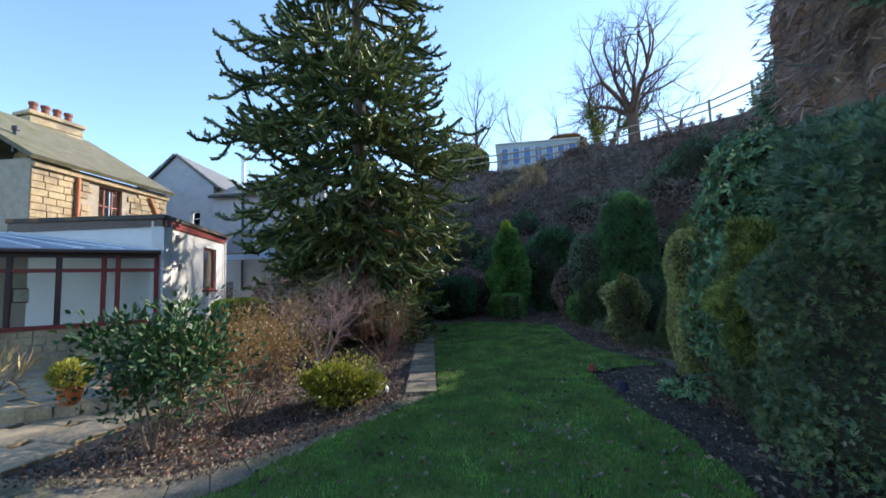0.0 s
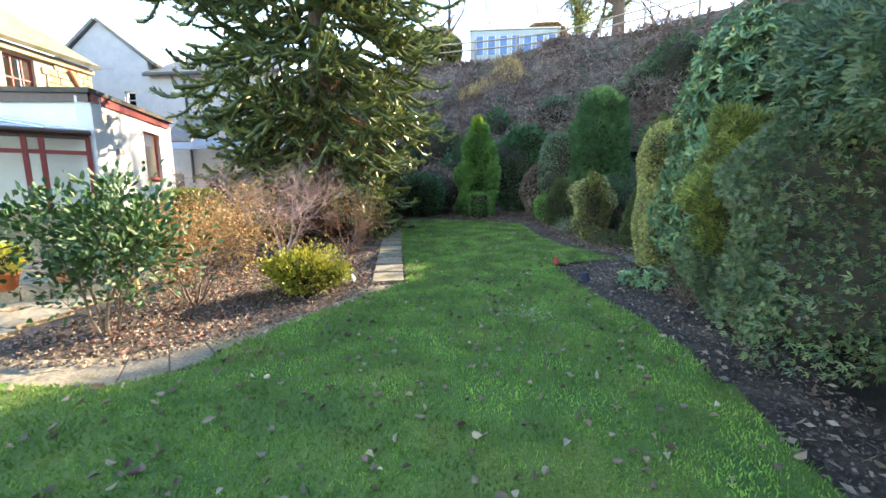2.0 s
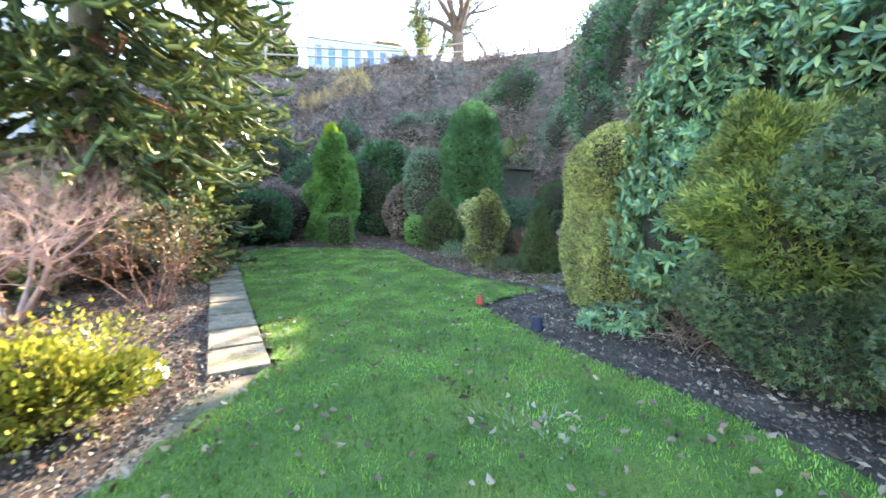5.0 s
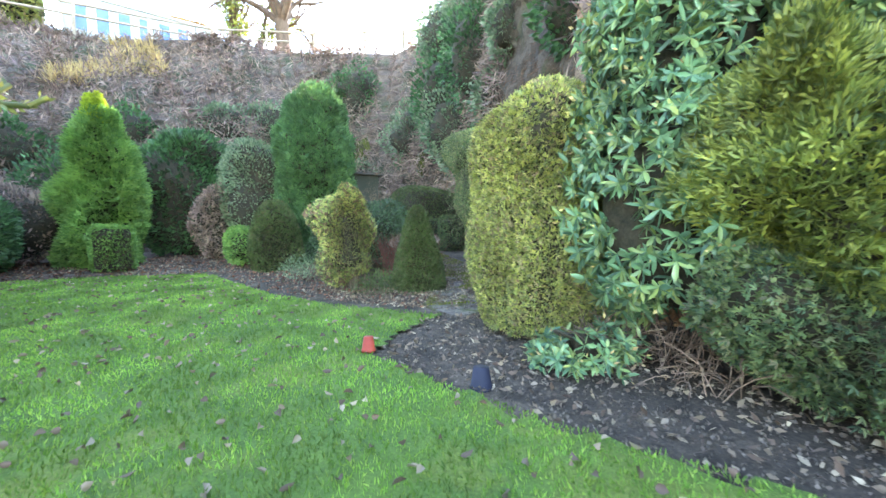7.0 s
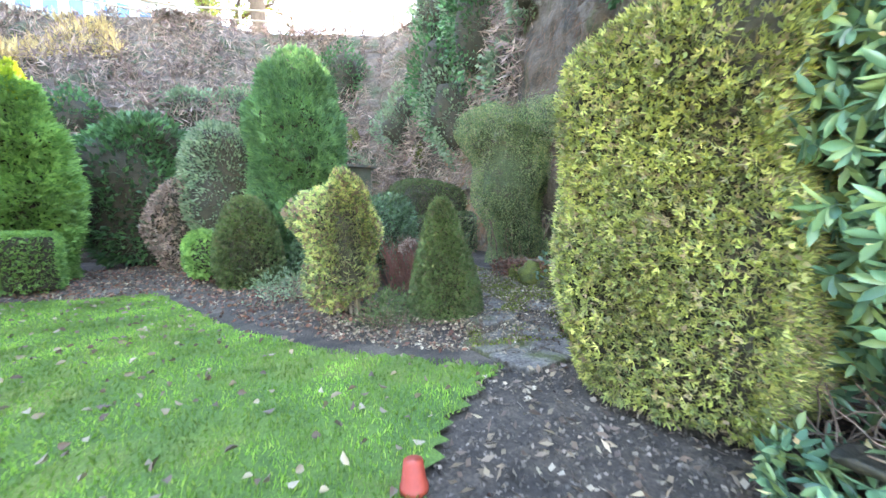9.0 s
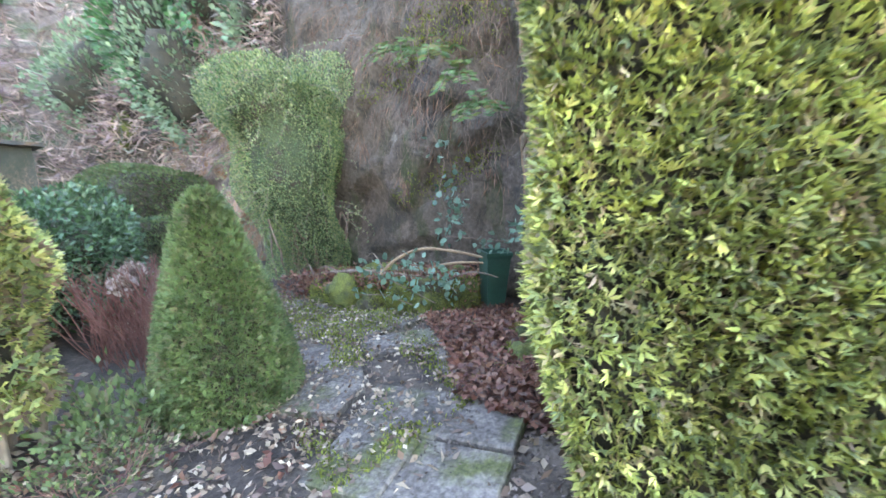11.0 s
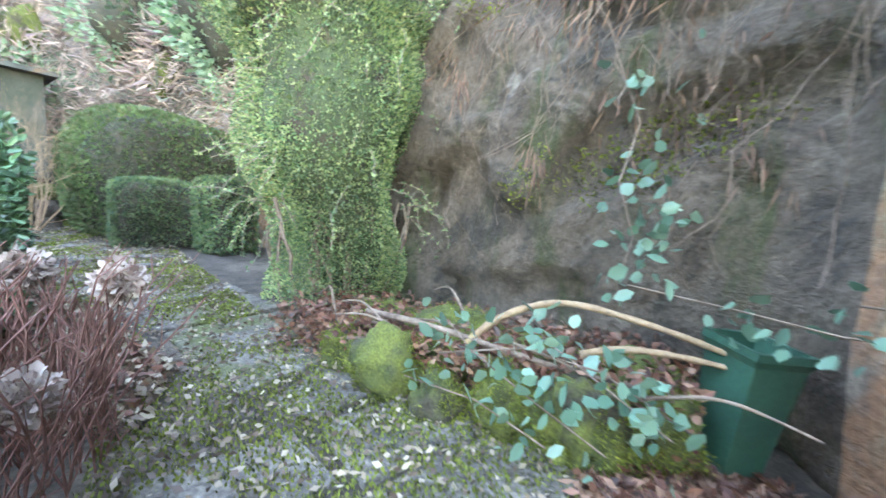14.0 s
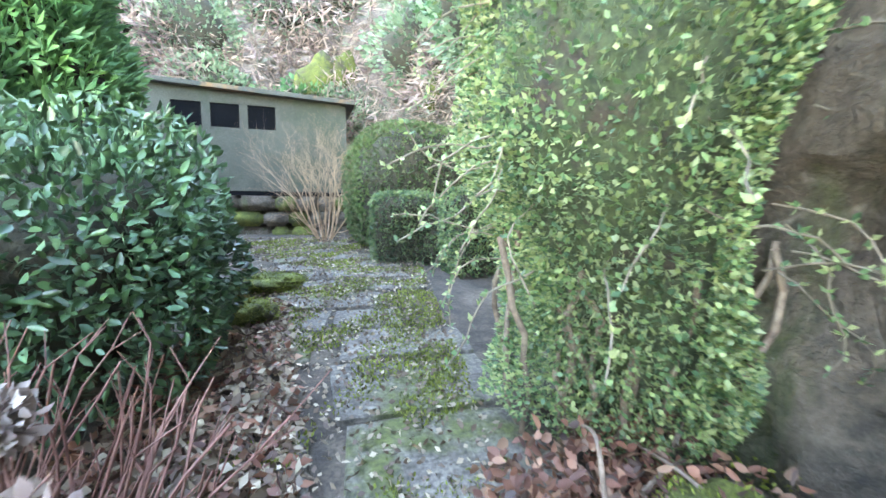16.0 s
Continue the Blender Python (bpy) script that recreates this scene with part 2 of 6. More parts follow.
M_SHED = surface("grey_green_shed_paint", (0.055, 0.053, 0.04), (0.075, 0.073, 0.055), 2.5, 0.85, 0.5, (0.045, 0.05, 0.032), 40, grain=0.2)
M_FELT = surface("roofing_felt", (0.05, 0.05, 0.045), (0.09, 0.085, 0.07), 4, 0.95, 0.5, (0.22, 0.12, 0.06), 60)
# Near-black colour standing in for the darkness of unlit rooms.
M_DARKIN = surface("unlit_interior_black", (0.003, 0.003, 0.004), (0.006, 0.006, 0.007), 2, 1.0, 0, None, 20, grain=0.05)
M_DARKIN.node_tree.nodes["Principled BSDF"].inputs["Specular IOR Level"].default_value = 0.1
M_ROOM = surface("cream_room_wall", (0.36, 0.32, 0.25), (0.42, 0.37, 0.29), 1, 0.9, 0.05, None, 20, grain=0.03)
M_METAL = surface("galvanised_steel", (0.55, 0.56, 0.58), (0.65, 0.66, 0.67), 6, 0.35, 0.05, None, 40, metal=0.9, grain=0.06)
M_PIPE = surface("dark_pipe_paint", (0.05, 0.05, 0.055), (0.08, 0.075, 0.075), 5, 0.5, 0.05, None, 40)
M_POLY = surface("blue_grey_polycarbonate", (0.3, 0.38, 0.48), (0.38, 0.46, 0.56), 2, 0.18, 0.03, None, 20, grain=0.05)
M_CARAVAN = surface("pale_caravan_panel", (0.34, 0.39, 0.4), (0.4, 0.45, 0.44), 1, 0.5, 0.03, None, 20, grain=0.03)
M_SKYBLUE = surface("blue_curtained_pane", (0.06, 0.13, 0.3), (0.1, 0.2, 0.4), 2, 0.15, 0.0, None, 20, grain=0.05)
M_ORANGE = surface("orange_stained_pine", (0.5, 0.2, 0.06), (0.6, 0.27, 0.09), 5, 0.5, 0.1, None, 40)
M_PAPER = surface("framed_print", (0.55, 0.52, 0.42), (0.34, 0.36, 0.28), 7, 0.6, 0.0, None, 30)
M_OLDWOOD = surface("weathered_fence_wood", (0.26, 0.22, 0.17), (0.36, 0.31, 0.25), 5, 0.9, 0.4, None, 50, stretch=(1, 1, 0.3))
M_GLASS = glass("window_glass")
# Filling of the climber pillar, coloured dark as the shade behind its leaves.
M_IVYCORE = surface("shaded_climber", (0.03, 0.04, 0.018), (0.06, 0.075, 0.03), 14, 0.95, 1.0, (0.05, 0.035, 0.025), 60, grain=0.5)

L_YEWHEDGE = leafy("clipped_conifer_leaf", [(0.0239, 0.0523, 0.0305), (0.0476, 0.0857, 0.0428), (0.0762, 0.119, 0.0476), (0.114, 0.152, 0.0571), (0.0952, 0.0857, 0.0571)])
L_GOLDHEDGE = leafy("golden_conifer_leaf", [(0.0414, 0.057, 0.0228), (0.166, 0.186, 0.0518), (0.279, 0.3, 0.0776), (0.393, 0.383, 0.124), (0.217, 0.15, 0.0981), (0.124, 0.155, 0.0672), (0.228, 0.258, 0.088)])
L_RHODO = leafy("rhododendron_leaf", [(0.0345, 0.0805, 0.0529), (0.0633, 0.138, 0.0759), (0.103, 0.196, 0.0978), (0.172, 0.218, 0.069), (0.0805, 0.161, 0.0978)], 0.35, 0.15)
L_THUJA = leafy("fresh_green_conifer_leaf", [(0.0813, 0.181, 0.0475), (0.131, 0.263, 0.0688), (0.2, 0.35, 0.0938)])
L_THUJATOP = leafy("lime_conifer_tip", [(0.2, 0.3, 0.03), (0.34, 0.42, 0.05)])
L_COLUMN = leafy("deep_green_conifer_leaf", [(0.0308, 0.084, 0.0364), (0.056, 0.133, 0.0504), (0.091, 0.189, 0.0644)])
L_CYPRESS = leafy("golden_green_cypress_leaf", [(0.045, 0.0675, 0.018), (0.09, 0.126, 0.027), (0.152, 0.18, 0.0405), (0.198, 0.216, 0.045), (0.054, 0.09, 0.0405)])
L_BLUEHEDGE = leafy("blue_green_conifer_leaf", [(0.03, 0.062, 0.042), (0.06, 0.11, 0.066), (0.1, 0.155, 0.085), (0.08, 0.11, 0.05)])
L_DARK = leafy("dark_evergreen_leaf", [(0.0192, 0.056, 0.024), (0.04, 0.112, 0.04), (0.064, 0.16, 0.056)], 0.5, 0.15)
L_CAMELLIA = leafy("camellia_leaf", [(0.015, 0.05, 0.015), (0.03, 0.085, 0.025), (0.06, 0.11, 0.032)], 0.55, 0.12)
L_BROWN = leafy("russet_leaf", [(0.16, 0.075, 0.03), (0.24, 0.13, 0.05), (0.3, 0.2, 0.08), (0.1, 0.1, 0.03)])
L_GOLD = leafy("golden_euonymus_leaf", [(0.13, 0.16, 0.02), (0.24, 0.25, 0.03), (0.33, 0.31, 0.05), (0.06, 0.09, 0.02)], 0.4)
L_LIME = leafy("lime_hedge_leaf", [(0.13, 0.22, 0.02), (0.21, 0.3, 0.03), (0.27, 0.34, 0.05)])
L_MONKEY = leafy("monkey_puzzle_scale", [(0.0319, 0.0522, 0.0203), (0.0653, 0.0943, 0.029), (0.123, 0.152, 0.0435), (0.203, 0.217, 0.0653)], 0.4, 0.2)
L_MONKEYBROWN = leafy("dead_monkey_puzzle_scale", [(0.14, 0.06, 0.03), (0.2, 0.09, 0.045), (0.1, 0.06, 0.03)], 0.7, 0.1)
L_YEW = leafy("yew_needle", [(0.0308, 0.0528, 0.0176), (0.0484, 0.0792, 0.0246), (0.0748, 0.11, 0.0352), (0.088, 0.0748, 0.0396)])
L_IVY = leafy("small_pale_climber_leaf", [(0.03, 0.065, 0.032), (0.08, 0.14, 0.055), (0.15, 0.2, 0.075), (0.25, 0.26, 0.12), (0.05, 0.095, 0.05)], 0.45)
L_BRAMBLE = leafy("blue_green_bramble_leaf", [(0.05, 0.11, 0.075), (0.085, 0.16, 0.11), (0.13, 0.2, 0.14)], 0.4, 0.2)
L_VIB = leafy("viburnum_leaf", [(0.01, 0.026, 0.01), (0.024, 0.055, 0.02), (0.045, 0.09, 0.03), (0.06, 0.12, 0.065), (0.012, 0.03, 0.016), (0.09, 0.16, 0.08)], 0.32, 0.12)
L_GREYGREEN = leafy("grey_green_leaf", [(0.069, 0.115, 0.069), (0.127, 0.184, 0.103), (0.196, 0.241, 0.149)], 0.5)
L_DEAD = leafy("dead_leaf", [(0.044, 0.0176, 0.0136), (0.096, 0.036, 0.024), (0.16, 0.064, 0.0384), (0.208, 0.112, 0.072), (0.032, 0.0192, 0.0176)], 0.7, 0.1)
L_PALELEAF = leafy("bleached_leaf", [(0.18, 0.135, 0.09), (0.13, 0.09, 0.062), (0.3, 0.24, 0.17), (0.07, 0.045, 0.035), (0.1, 0.065, 0.045), (0.08, 0.05, 0.035)], 0.7, 0.1)
L_CREEPER = leafy("withered_creeper", [(0.06, 0.03, 0.02), (0.11, 0.056, 0.036), (0.17, 0.1, 0.066), (0.04, 0.024, 0.018)], 0.9, 0.1)
L_BRACKEN = leafy("dead_bracken", [(0.132, 0.09, 0.0792), (0.216, 0.15, 0.126), (0.324, 0.234, 0.186), (0.168, 0.11, 0.115), (0.102, 0.12, 0.078)], 0.9, 0.1)
L_TAN = leafy("tan_bracken", [(0.3, 0.2, 0.1), (0.42, 0.3, 0.15), (0.5, 0.4, 0.18)], 0.9, 0.2)
L_BUSH = leafy("faded_golden_leaf", [(0.0675, 0.0878, 0.0405), (0.135, 0.176, 0.0607), (0.23, 0.27, 0.0945), (0.365, 0.365, 0.121), (0.176, 0.115, 0.0743), (0.121, 0.081, 0.0607)])
L_HEAD = leafy("dried_hydrangea_floret", [(0.158, 0.101, 0.0828), (0.245, 0.18, 0.151), (0.324, 0.259, 0.223), (0.108, 0.0648, 0.0504)], 0.8, 0.2)
L_GRIT = leafy("dark_border_grit", [(0.03, 0.024, 0.02), (0.055, 0.044, 0.036), (0.09, 0.07, 0.055), (0.14, 0.11, 0.09)], 0.95, 0.0)
L_GRAVEL = leafy("gravel_chip", [(0.06, 0.045, 0.035), (0.11, 0.085, 0.065), (0.18, 0.14, 0.105), (0.24, 0.2, 0.16)], 0.9, 0.0)
L_MOSSBLADE = leafy("moss_tuft", [(0.0306, 0.0367, 0.00858), (0.0734, 0.0884, 0.0122), (0.111, 0.128, 0.0172), (0.159, 0.172, 0.0306), (0.0428, 0.0367, 0.0147)], 0.9, 0.2)
L_FERN = leafy("fern_frond", [(0.03, 0.07, 0.02), (0.06, 0.12, 0.035), (0.11, 0.08, 0.03)], 0.6, 0.2)

# ---------- helpers ----------
def raw_mesh(name, verts, faces):
    """A mesh of triangles or quads from numpy arrays."""
    verts, faces = np.asarray(verts, float).reshape(-1, 3), np.asarray(faces, int)
    k = faces.shape[1]
    me = bpy.data.meshes.new(name)
    me.vertices.add(len(verts))
    me.vertices.foreach_set("co", verts.ravel())
    me.loops.add(faces.size)
    me.loops.foreach_set("vertex_index", faces.ravel())
    me.polygons.add(len(faces))
    me.polygons.foreach_set("loop_start", np.arange(0, faces.size, k))
    me.update(calc_edges=True)
    return me


def thing(name, label, category, group="", kind="", at=(0, 0, 0), rz=0):
    ob = new(name)
    ob.matrix_world = pose(*at, 0, 0, rz)
    return tagged(ob, label, category, group, kind)


def part(name, data, material, parent=None, label="", smooth=False):
    """Links a bmesh or mesh as one object under a thing or part."""
    if isinstance(data, bmesh.types.BMesh):
        me = bpy.data.meshes.new(name)
        data.to_mesh(me)
        data.free()
    else:
        me = data
    if material and not me.materials:
        me.materials.append(material)
    if smooth:
        me.polygons.foreach_set("use_smooth", [True] * len(me.polygons))
    ob = new(name, me)
    ob.parent = parent
    return tagged(ob, label)


def box_bm(x0, y0, z0, x1, y1, z1, bevel=0.0, bm=None):
    bm = bm or bmesh.new()
    r = bmesh.ops.create_cube(bm, size=1)
    bmesh.ops.transform(bm, verts=r["verts"], matrix=Matrix.Translation(((x0 + x1) / 2, (y0 + y1) / 2, (z0 + z1) / 2)) @ Matrix.Diagonal((abs(x1 - x0), abs(y1 - y0), abs(z1 - z0), 1)))
    if bevel:
        bmesh.ops.bevel(bm, geom=list({e for v in r["verts"] for e in v.link_edges}), offset=bevel, segments=2, affect='EDGES')
    return bm


def prism_bm(outline, z0, z1, bm=None):
    """An upright prism over a plan outline (counter-clockwise)."""
    bm = bm or bmesh.new()
    lo = [bm.verts.new((x, y, z0)) for x, y in outline]
    hi = [bm.verts.new((x, y, z1)) for x, y in outline]
    n = len(outline)
    for i in range(n):
        bm.faces.new((lo[i], lo[(i + 1) % n], hi[(i + 1) % n], hi[i]))
    bm.faces.new(hi)
    bm.faces.new(lo[::-1])
    return bm


def lathe_bm(profile, n=20, bm=None):
    bm = bm or bmesh.new()
    rings = [[bm.verts.new((r * math.cos(2 * math.pi * i / n), r * math.sin(2 * math.pi * i / n), z)) for i in range(n)] for r, z in profile]
    for a, b in zip(rings, rings[1:]):
        for i in range(n):
            bm.faces.new((a[i], a[(i + 1) % n], b[(i + 1) % n], b[i]))
    bm.faces.new(rings[0][::-1])
    bm.faces.new(rings[-1])
    return bm


def lift(x, y):
    """The height of the ground: level near the start, rising gently to the quarry's foot."""
    return 0.038 * (np.log1p(np.exp((np.asarray(y, float) - 9.5) * 1.2)) / 1.2) * 1.0


def waves(p, scale, seed, n=14):
    """A cheap smooth noise of points, about -1 to 1."""
    g = np.random.default_rng(seed)
    k = g.normal(0, scale, (n, 3))
    ph = g.uniform(0, 6.28, n)
    return np.sin(p @ k.T + ph).sum(1) / math.sqrt(n) * 0.9


def unit(v):
    return v / np.maximum(np.linalg.norm(v, axis=-1, keepdims=True), 1e-9)


def leaf_mesh(name, p, n, length, width, seed, out=1.0, up=0.2, jitter=0.8, fold=0.3, broad=0.45, oval=False):
    """Folded leaves at points p with outward ways n; oval: rounded, else pointed."""
    g = np.random.default_rng(seed)
    m = len(p)
    d = unit(n * out + np.array((0, 0, up)) + g.normal(0, jitter, (m, 3)) * 0.6)
    s = unit(np.cross(d, unit(g.normal(0, 1, (m, 3)))))
    q = np.cross(d, s)
    ln = (length * g.uniform(0.6, 1.3, m))[:, None]
    w = (width * g.uniform(0.7, 1.25, m))[:, None] * 0.5
    if oval:
        e = q * w * fold
        v = np.stack((p, p + d * ln * 0.28 + s * w * 0.85 + e, p + d * ln * 0.66 + s * w * 0.9 + e, p + d * ln - e, p + d * ln * 0.66 - s * w * 0.9 + e, p + d * ln * 0.28 - s * w * 0.85 + e), 1)
        b = np.arange(m)[:, None] * 6
        f = np.stack((b + (0, 1, 2), b + (0, 2, 3), b + (0, 3, 4), b + (0, 4, 5)), 1)
        return raw_mesh(name, v, f.reshape(-1, 3))
    v = np.stack((p, p + d * ln * broad + s * w + q * w * fold, p + d * ln, p + d * ln * broad - s * w + q * w * fold), 1)
    b = np.arange(m)[:, None] * 4
    f = np.stack((b + (0, 1, 2), b + (0, 2, 3)), 1)
    return raw_mesh(name, v, f.reshape(-1, 3))


def spray_mesh(name, p, n, length, width, seed, out=1.0, up=0.2, jitter=0.7, fingers=3):
    """Conifer sprays: a fan of narrow fingers from each point."""
    g = np.random.default_rng(seed)
    m = len(p)
    d = unit(n * out + np.array((0, 0, up)) + g.normal(0, jitter, (m, 3)) * 0.6)
    s = unit(np.cross(d, unit(g.normal(0, 1, (m, 3)))))
    ln = (length * g.uniform(0.6, 1.3, m))[:, None]
    w = width * 0.5
    vs = [p - s * w, p + s * w]
    faces = []
    for i in range(fingers):
        a = (i - (fingers - 1) / 2) * 0.75
        vs.append(p + (d * math.cos(a) + s * math.sin(a)) * ln * (1.0 if i == fingers // 2 else 0.75))
        c = p + (d * math.cos(a) + s * math.sin(a)) * ln * 0.45
        k = np.cross(d, s)
        vs.append(c + (s * math.cos(a) - d * math.sin(a)) * w + k * w * 0.5)
        vs.append(c - (s * math.cos(a) - d * math.sin(a)) * w + k * w * 0.5)
        t = 2 + 3 * i
        faces += [(0, t + 1, t), (0, t, t + 2)]
    k = len(vs)
    b = np.arange(m)[:, None] * k
    f = np.concatenate([b + np.array(fc) for fc in faces], 0)
    return raw_mesh(name, np.stack(vs, 1), f)


def block_shape(n, half, power, seed, lump=0.12, lumps=2.2, foot=True):
    """Points and outward ways on a lumpy rounded block about the origin."""
    g = np.random.default_rng(seed)
    h = np.array(half)
    side = g.normal(0, 1, (n * 2, 3))
    d = unit(side) * 1.0
    d = unit(d * h)
    r = (np.abs(d / h) ** power).sum(1) ** (-1 / power)
    p = d * r[:, None]
    nn = unit(np.sign(d) * np.abs(d / h) ** (power - 1) / h)
    p = p + nn * (waves(p, lumps, seed) * lump)[:, None]
    keep = (p[:, 2] > -h[2] * 0.93) if foot else np.ones(len(p), bool)
    return p[keep][:n], nn[keep][:n]


def block_core(half, power, seed, lump=0.12, lumps=2.2, shrink=0.1):
    bm = bmesh.new()
    bmesh.ops.create_icosphere(bm, subdivisions=4, radius=1)
    h = np.array(half)
    d = unit(np.array([v.co for v in bm.verts]))
    d = unit(d * h)
    r = (np.abs(d / h) ** power).sum(1) ** (-1 / power)
    p = d * r[:, None]
    nn = unit(np.sign(d) * np.abs(d / h) ** (power - 1) / h)
    p = p + nn * (waves(p, lumps, seed) * lump - shrink)[:, None]
    for v, c in zip(bm.verts, p):
        v.co = c
    return bm


def turned_shape(n, radius, height, seed, lump=0.04, lumps=4.0):
    """Points on a turned shape; radius(u) for u from 0 at the foot to 1 at the top."""
    g = np.random.default_rng(seed)
    u = g.uniform(0, 1, n * 3)
    r = radius(u)
    u = u[g.uniform(0, max(r.max(), 1e-6), len(u)) < r + 0.04][:n]
    a = g.uniform(0, 2 * math.pi, len(u))
    r = radius(u)
    slope = (radius(np.clip(u + 0.01, 0, 1)) - radius(np.clip(u - 0.01, 0, 1))) / (0.02 * height)
    nn = unit(np.stack((np.cos(a), np.sin(a), -slope), 1))
    p = np.stack((np.cos(a) * r, np.sin(a) * r, u * height), 1)
    return p + nn * (waves(p, lumps, seed) * lump)[:, None], nn


def turned_core(radius, height, seed, lump=0.04, lumps=4.0, shrink=0.07, n=28, m=24):
    bm = bmesh.new()
    u = np.linspace(0, 1, m)
    r = np.maximum(radius(u) - shrink, 0.004)
    rows = []
    for uu, rr in zip(u, r):
        ring = np.array([(math.cos(2 * math.pi * i / n) * rr, math.sin(2 * math.pi * i / n) * rr, uu * (height - shrink)) for i in range(n)])
        ring[:, :2] *= (1 + waves(ring, lumps, seed) * lump / max(rr, 0.1))[:, None]
        rows.append([bm.verts.new(c) for c in ring])
    for a, b in zip(rows, rows[1:]):
        for i in range(n):
            bm.faces.new((a[i], a[(i + 1) % n], b[(i + 1) % n], b[i]))
    bm.faces.new(rows[-1])
    bm.faces.new(rows[0][::-1])
    return bm


def tubes(name, segs, sides=5):
    """Tapered tubes; segs rows of (x0, y0, z0, r0, x1, y1, z1, r1)."""
    s = np.asarray(segs, float)
    a, ra, b, rb = s[:, :3], s[:, 3], s[:, 4:7], s[:, 7]
    d = unit(b - a)
    ref = np.where(np.abs(d[:, 2:3]) > 0.9, np.array([[1.0, 0, 0]]), np.array([[0, 0, 1.0]]))
    x = unit(np.cross(d, ref))
    y = np.cross(d, x)
    vs = []
    for c, r in ((a, ra), (b + d * rb[:, None] * 0.3, rb)):
        for i in range(sides):
            t = 2 * math.pi * i / sides
            vs.append(c + (x * math.cos(t) + y * math.sin(t)) * r[:, None])
    base = np.arange(len(s))[:, None] * (2 * sides)
    f = np.concatenate([base + np.array((i, (i + 1) % sides, sides + (i + 1) % sides, sides + i)) for i in range(sides)], 0)
    return raw_mesh(name, np.stack(vs, 1), f)


def pipe(name, path, r0, r1, sides=8):
    """One continuous tapered tube along a path."""
    p = np.asarray([tuple(q) for q in path], float)
    n = len(p)
    d = unit(np.gradient(p, axis=0))
    x = unit(np.cross(d, np.array((0.31, 0.17, 0.93))))
    y = np.cross(d, x)
    r = np.linspace(r0, r1, n) * (1 + 0.12 * np.sin(np.arange(n) * 1.9))
    ring = [p + (x * math.cos(2 * math.pi * i / sides) + y * math.sin(2 * math.pi * i / sides)) * r[:, None] for i in range(sides)]
    v = np.stack(ring, 1).reshape(-1, 3)
    f = [(j * sides + i, j * sides + (i + 1) % sides, (j + 1) * sides + (i + 1) % sides, (j + 1) * sides + i) for j in range(n - 1) for i in range(sides)]
    return raw_mesh(name, v, f)


def branching(start, way, length, radius, levels, seed, kids=3, spread=0.6, rise=0.15, shrink=0.68, bend=0.25, steps=3, thin=0.62):
    """Segments of a branching plant, and its twig tips with their ways."""
    g = random.Random(seed)
    segs, tips = [], []

    def grow(p, d, ln, r, level):
        for i in range(steps):
            d = (d + Vector((g.gauss(0, bend), g.gauss(0, bend), g.gauss(0, bend) + rise)) * 0.5).normalized()
            q = p + d * (ln / steps)
            r2 = r * (0.86 if level else 0.7)
            segs.append((*p, r, *q, r2))
            p, r = q, r2
            if level and i < steps - 1 and g.random() < 0.5:
                side = (d + Vector((g.gauss(0, 1), g.gauss(0, 1), g.gauss(0, 0.6))) * spread).normalized()
                grow(p.copy(), side, ln * shrink * 0.8, r * thin * 0.8, level - 1)
        if level == 0:
            tips.append((*p, *d))
            return
        for _ in range(kids):
            side = (d + Vector((g.gauss(0, 1), g.gauss(0, 1), g.gauss(0, 0.6))) * spread).normalized()
            grow(p.copy(), side, ln * shrink * g.uniform(0.8, 1.15), r * thin, level - 1)

    grow(Vector(start), Vector(way).normalized(), length, radius, levels)
    return segs, np.array(tips)


def clipped(name, label, category, at, half, leaf, count, power=5.0, length=0.07, width=0.03, lump=0.1, lumps=2.2, seed=1, rz=0, fan=True, group="", up=0.2, jitter=0.7, stems=0, core=None, shrink=0.1, out=1.0, oval=False, seen=None):
    """A clipped or massed evergreen: twiggy heart coloured as if in shade, foliage, stems."""
    ob = thing(name, label, category, group, at=(at[0], at[1], at[2]), rz=rz)
    inner = part("twiggy_heart", block_core(half, power, seed, lump, lumps, shrink), core or M_CORE, ob, "twiggy inside of the bush, darkened for shade", True)
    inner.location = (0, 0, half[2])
    p, n = block_shape(count, half, power, seed, lump, lumps)
    g = np.random.default_rng(seed + 9)
    if seen is not None:
        ok = seen(p)
        p, n = p[ok], n[ok]
    p = p - n * (g.random(len(p)) ** 2 * shrink * 1.2)[:, None]
    me = spray_mesh("foliage", p, n, length, width, seed, up=up, jitter=jitter, out=out) if fan else leaf_mesh("foliage", p, n, length, width, seed, up=up, jitter=jitter, out=out, oval=oval)
    leaves = part("foliage", me, leaf, ob)
    leaves.location = (0, 0, half[2])
    for i in range(stems):
        a = g.uniform(0, 6.28)
        r = g.uniform(0.1, 0.7)
        x, y = math.cos(a) * half[0] * r, math.sin(a) * half[1] * r
        part("stem", tubes("stem", [(x * 0.6, y * 0.6, -0.05, 0.022, x, y, half[2] * 0.7, 0.014)]), M_BARK, ob)
    return ob


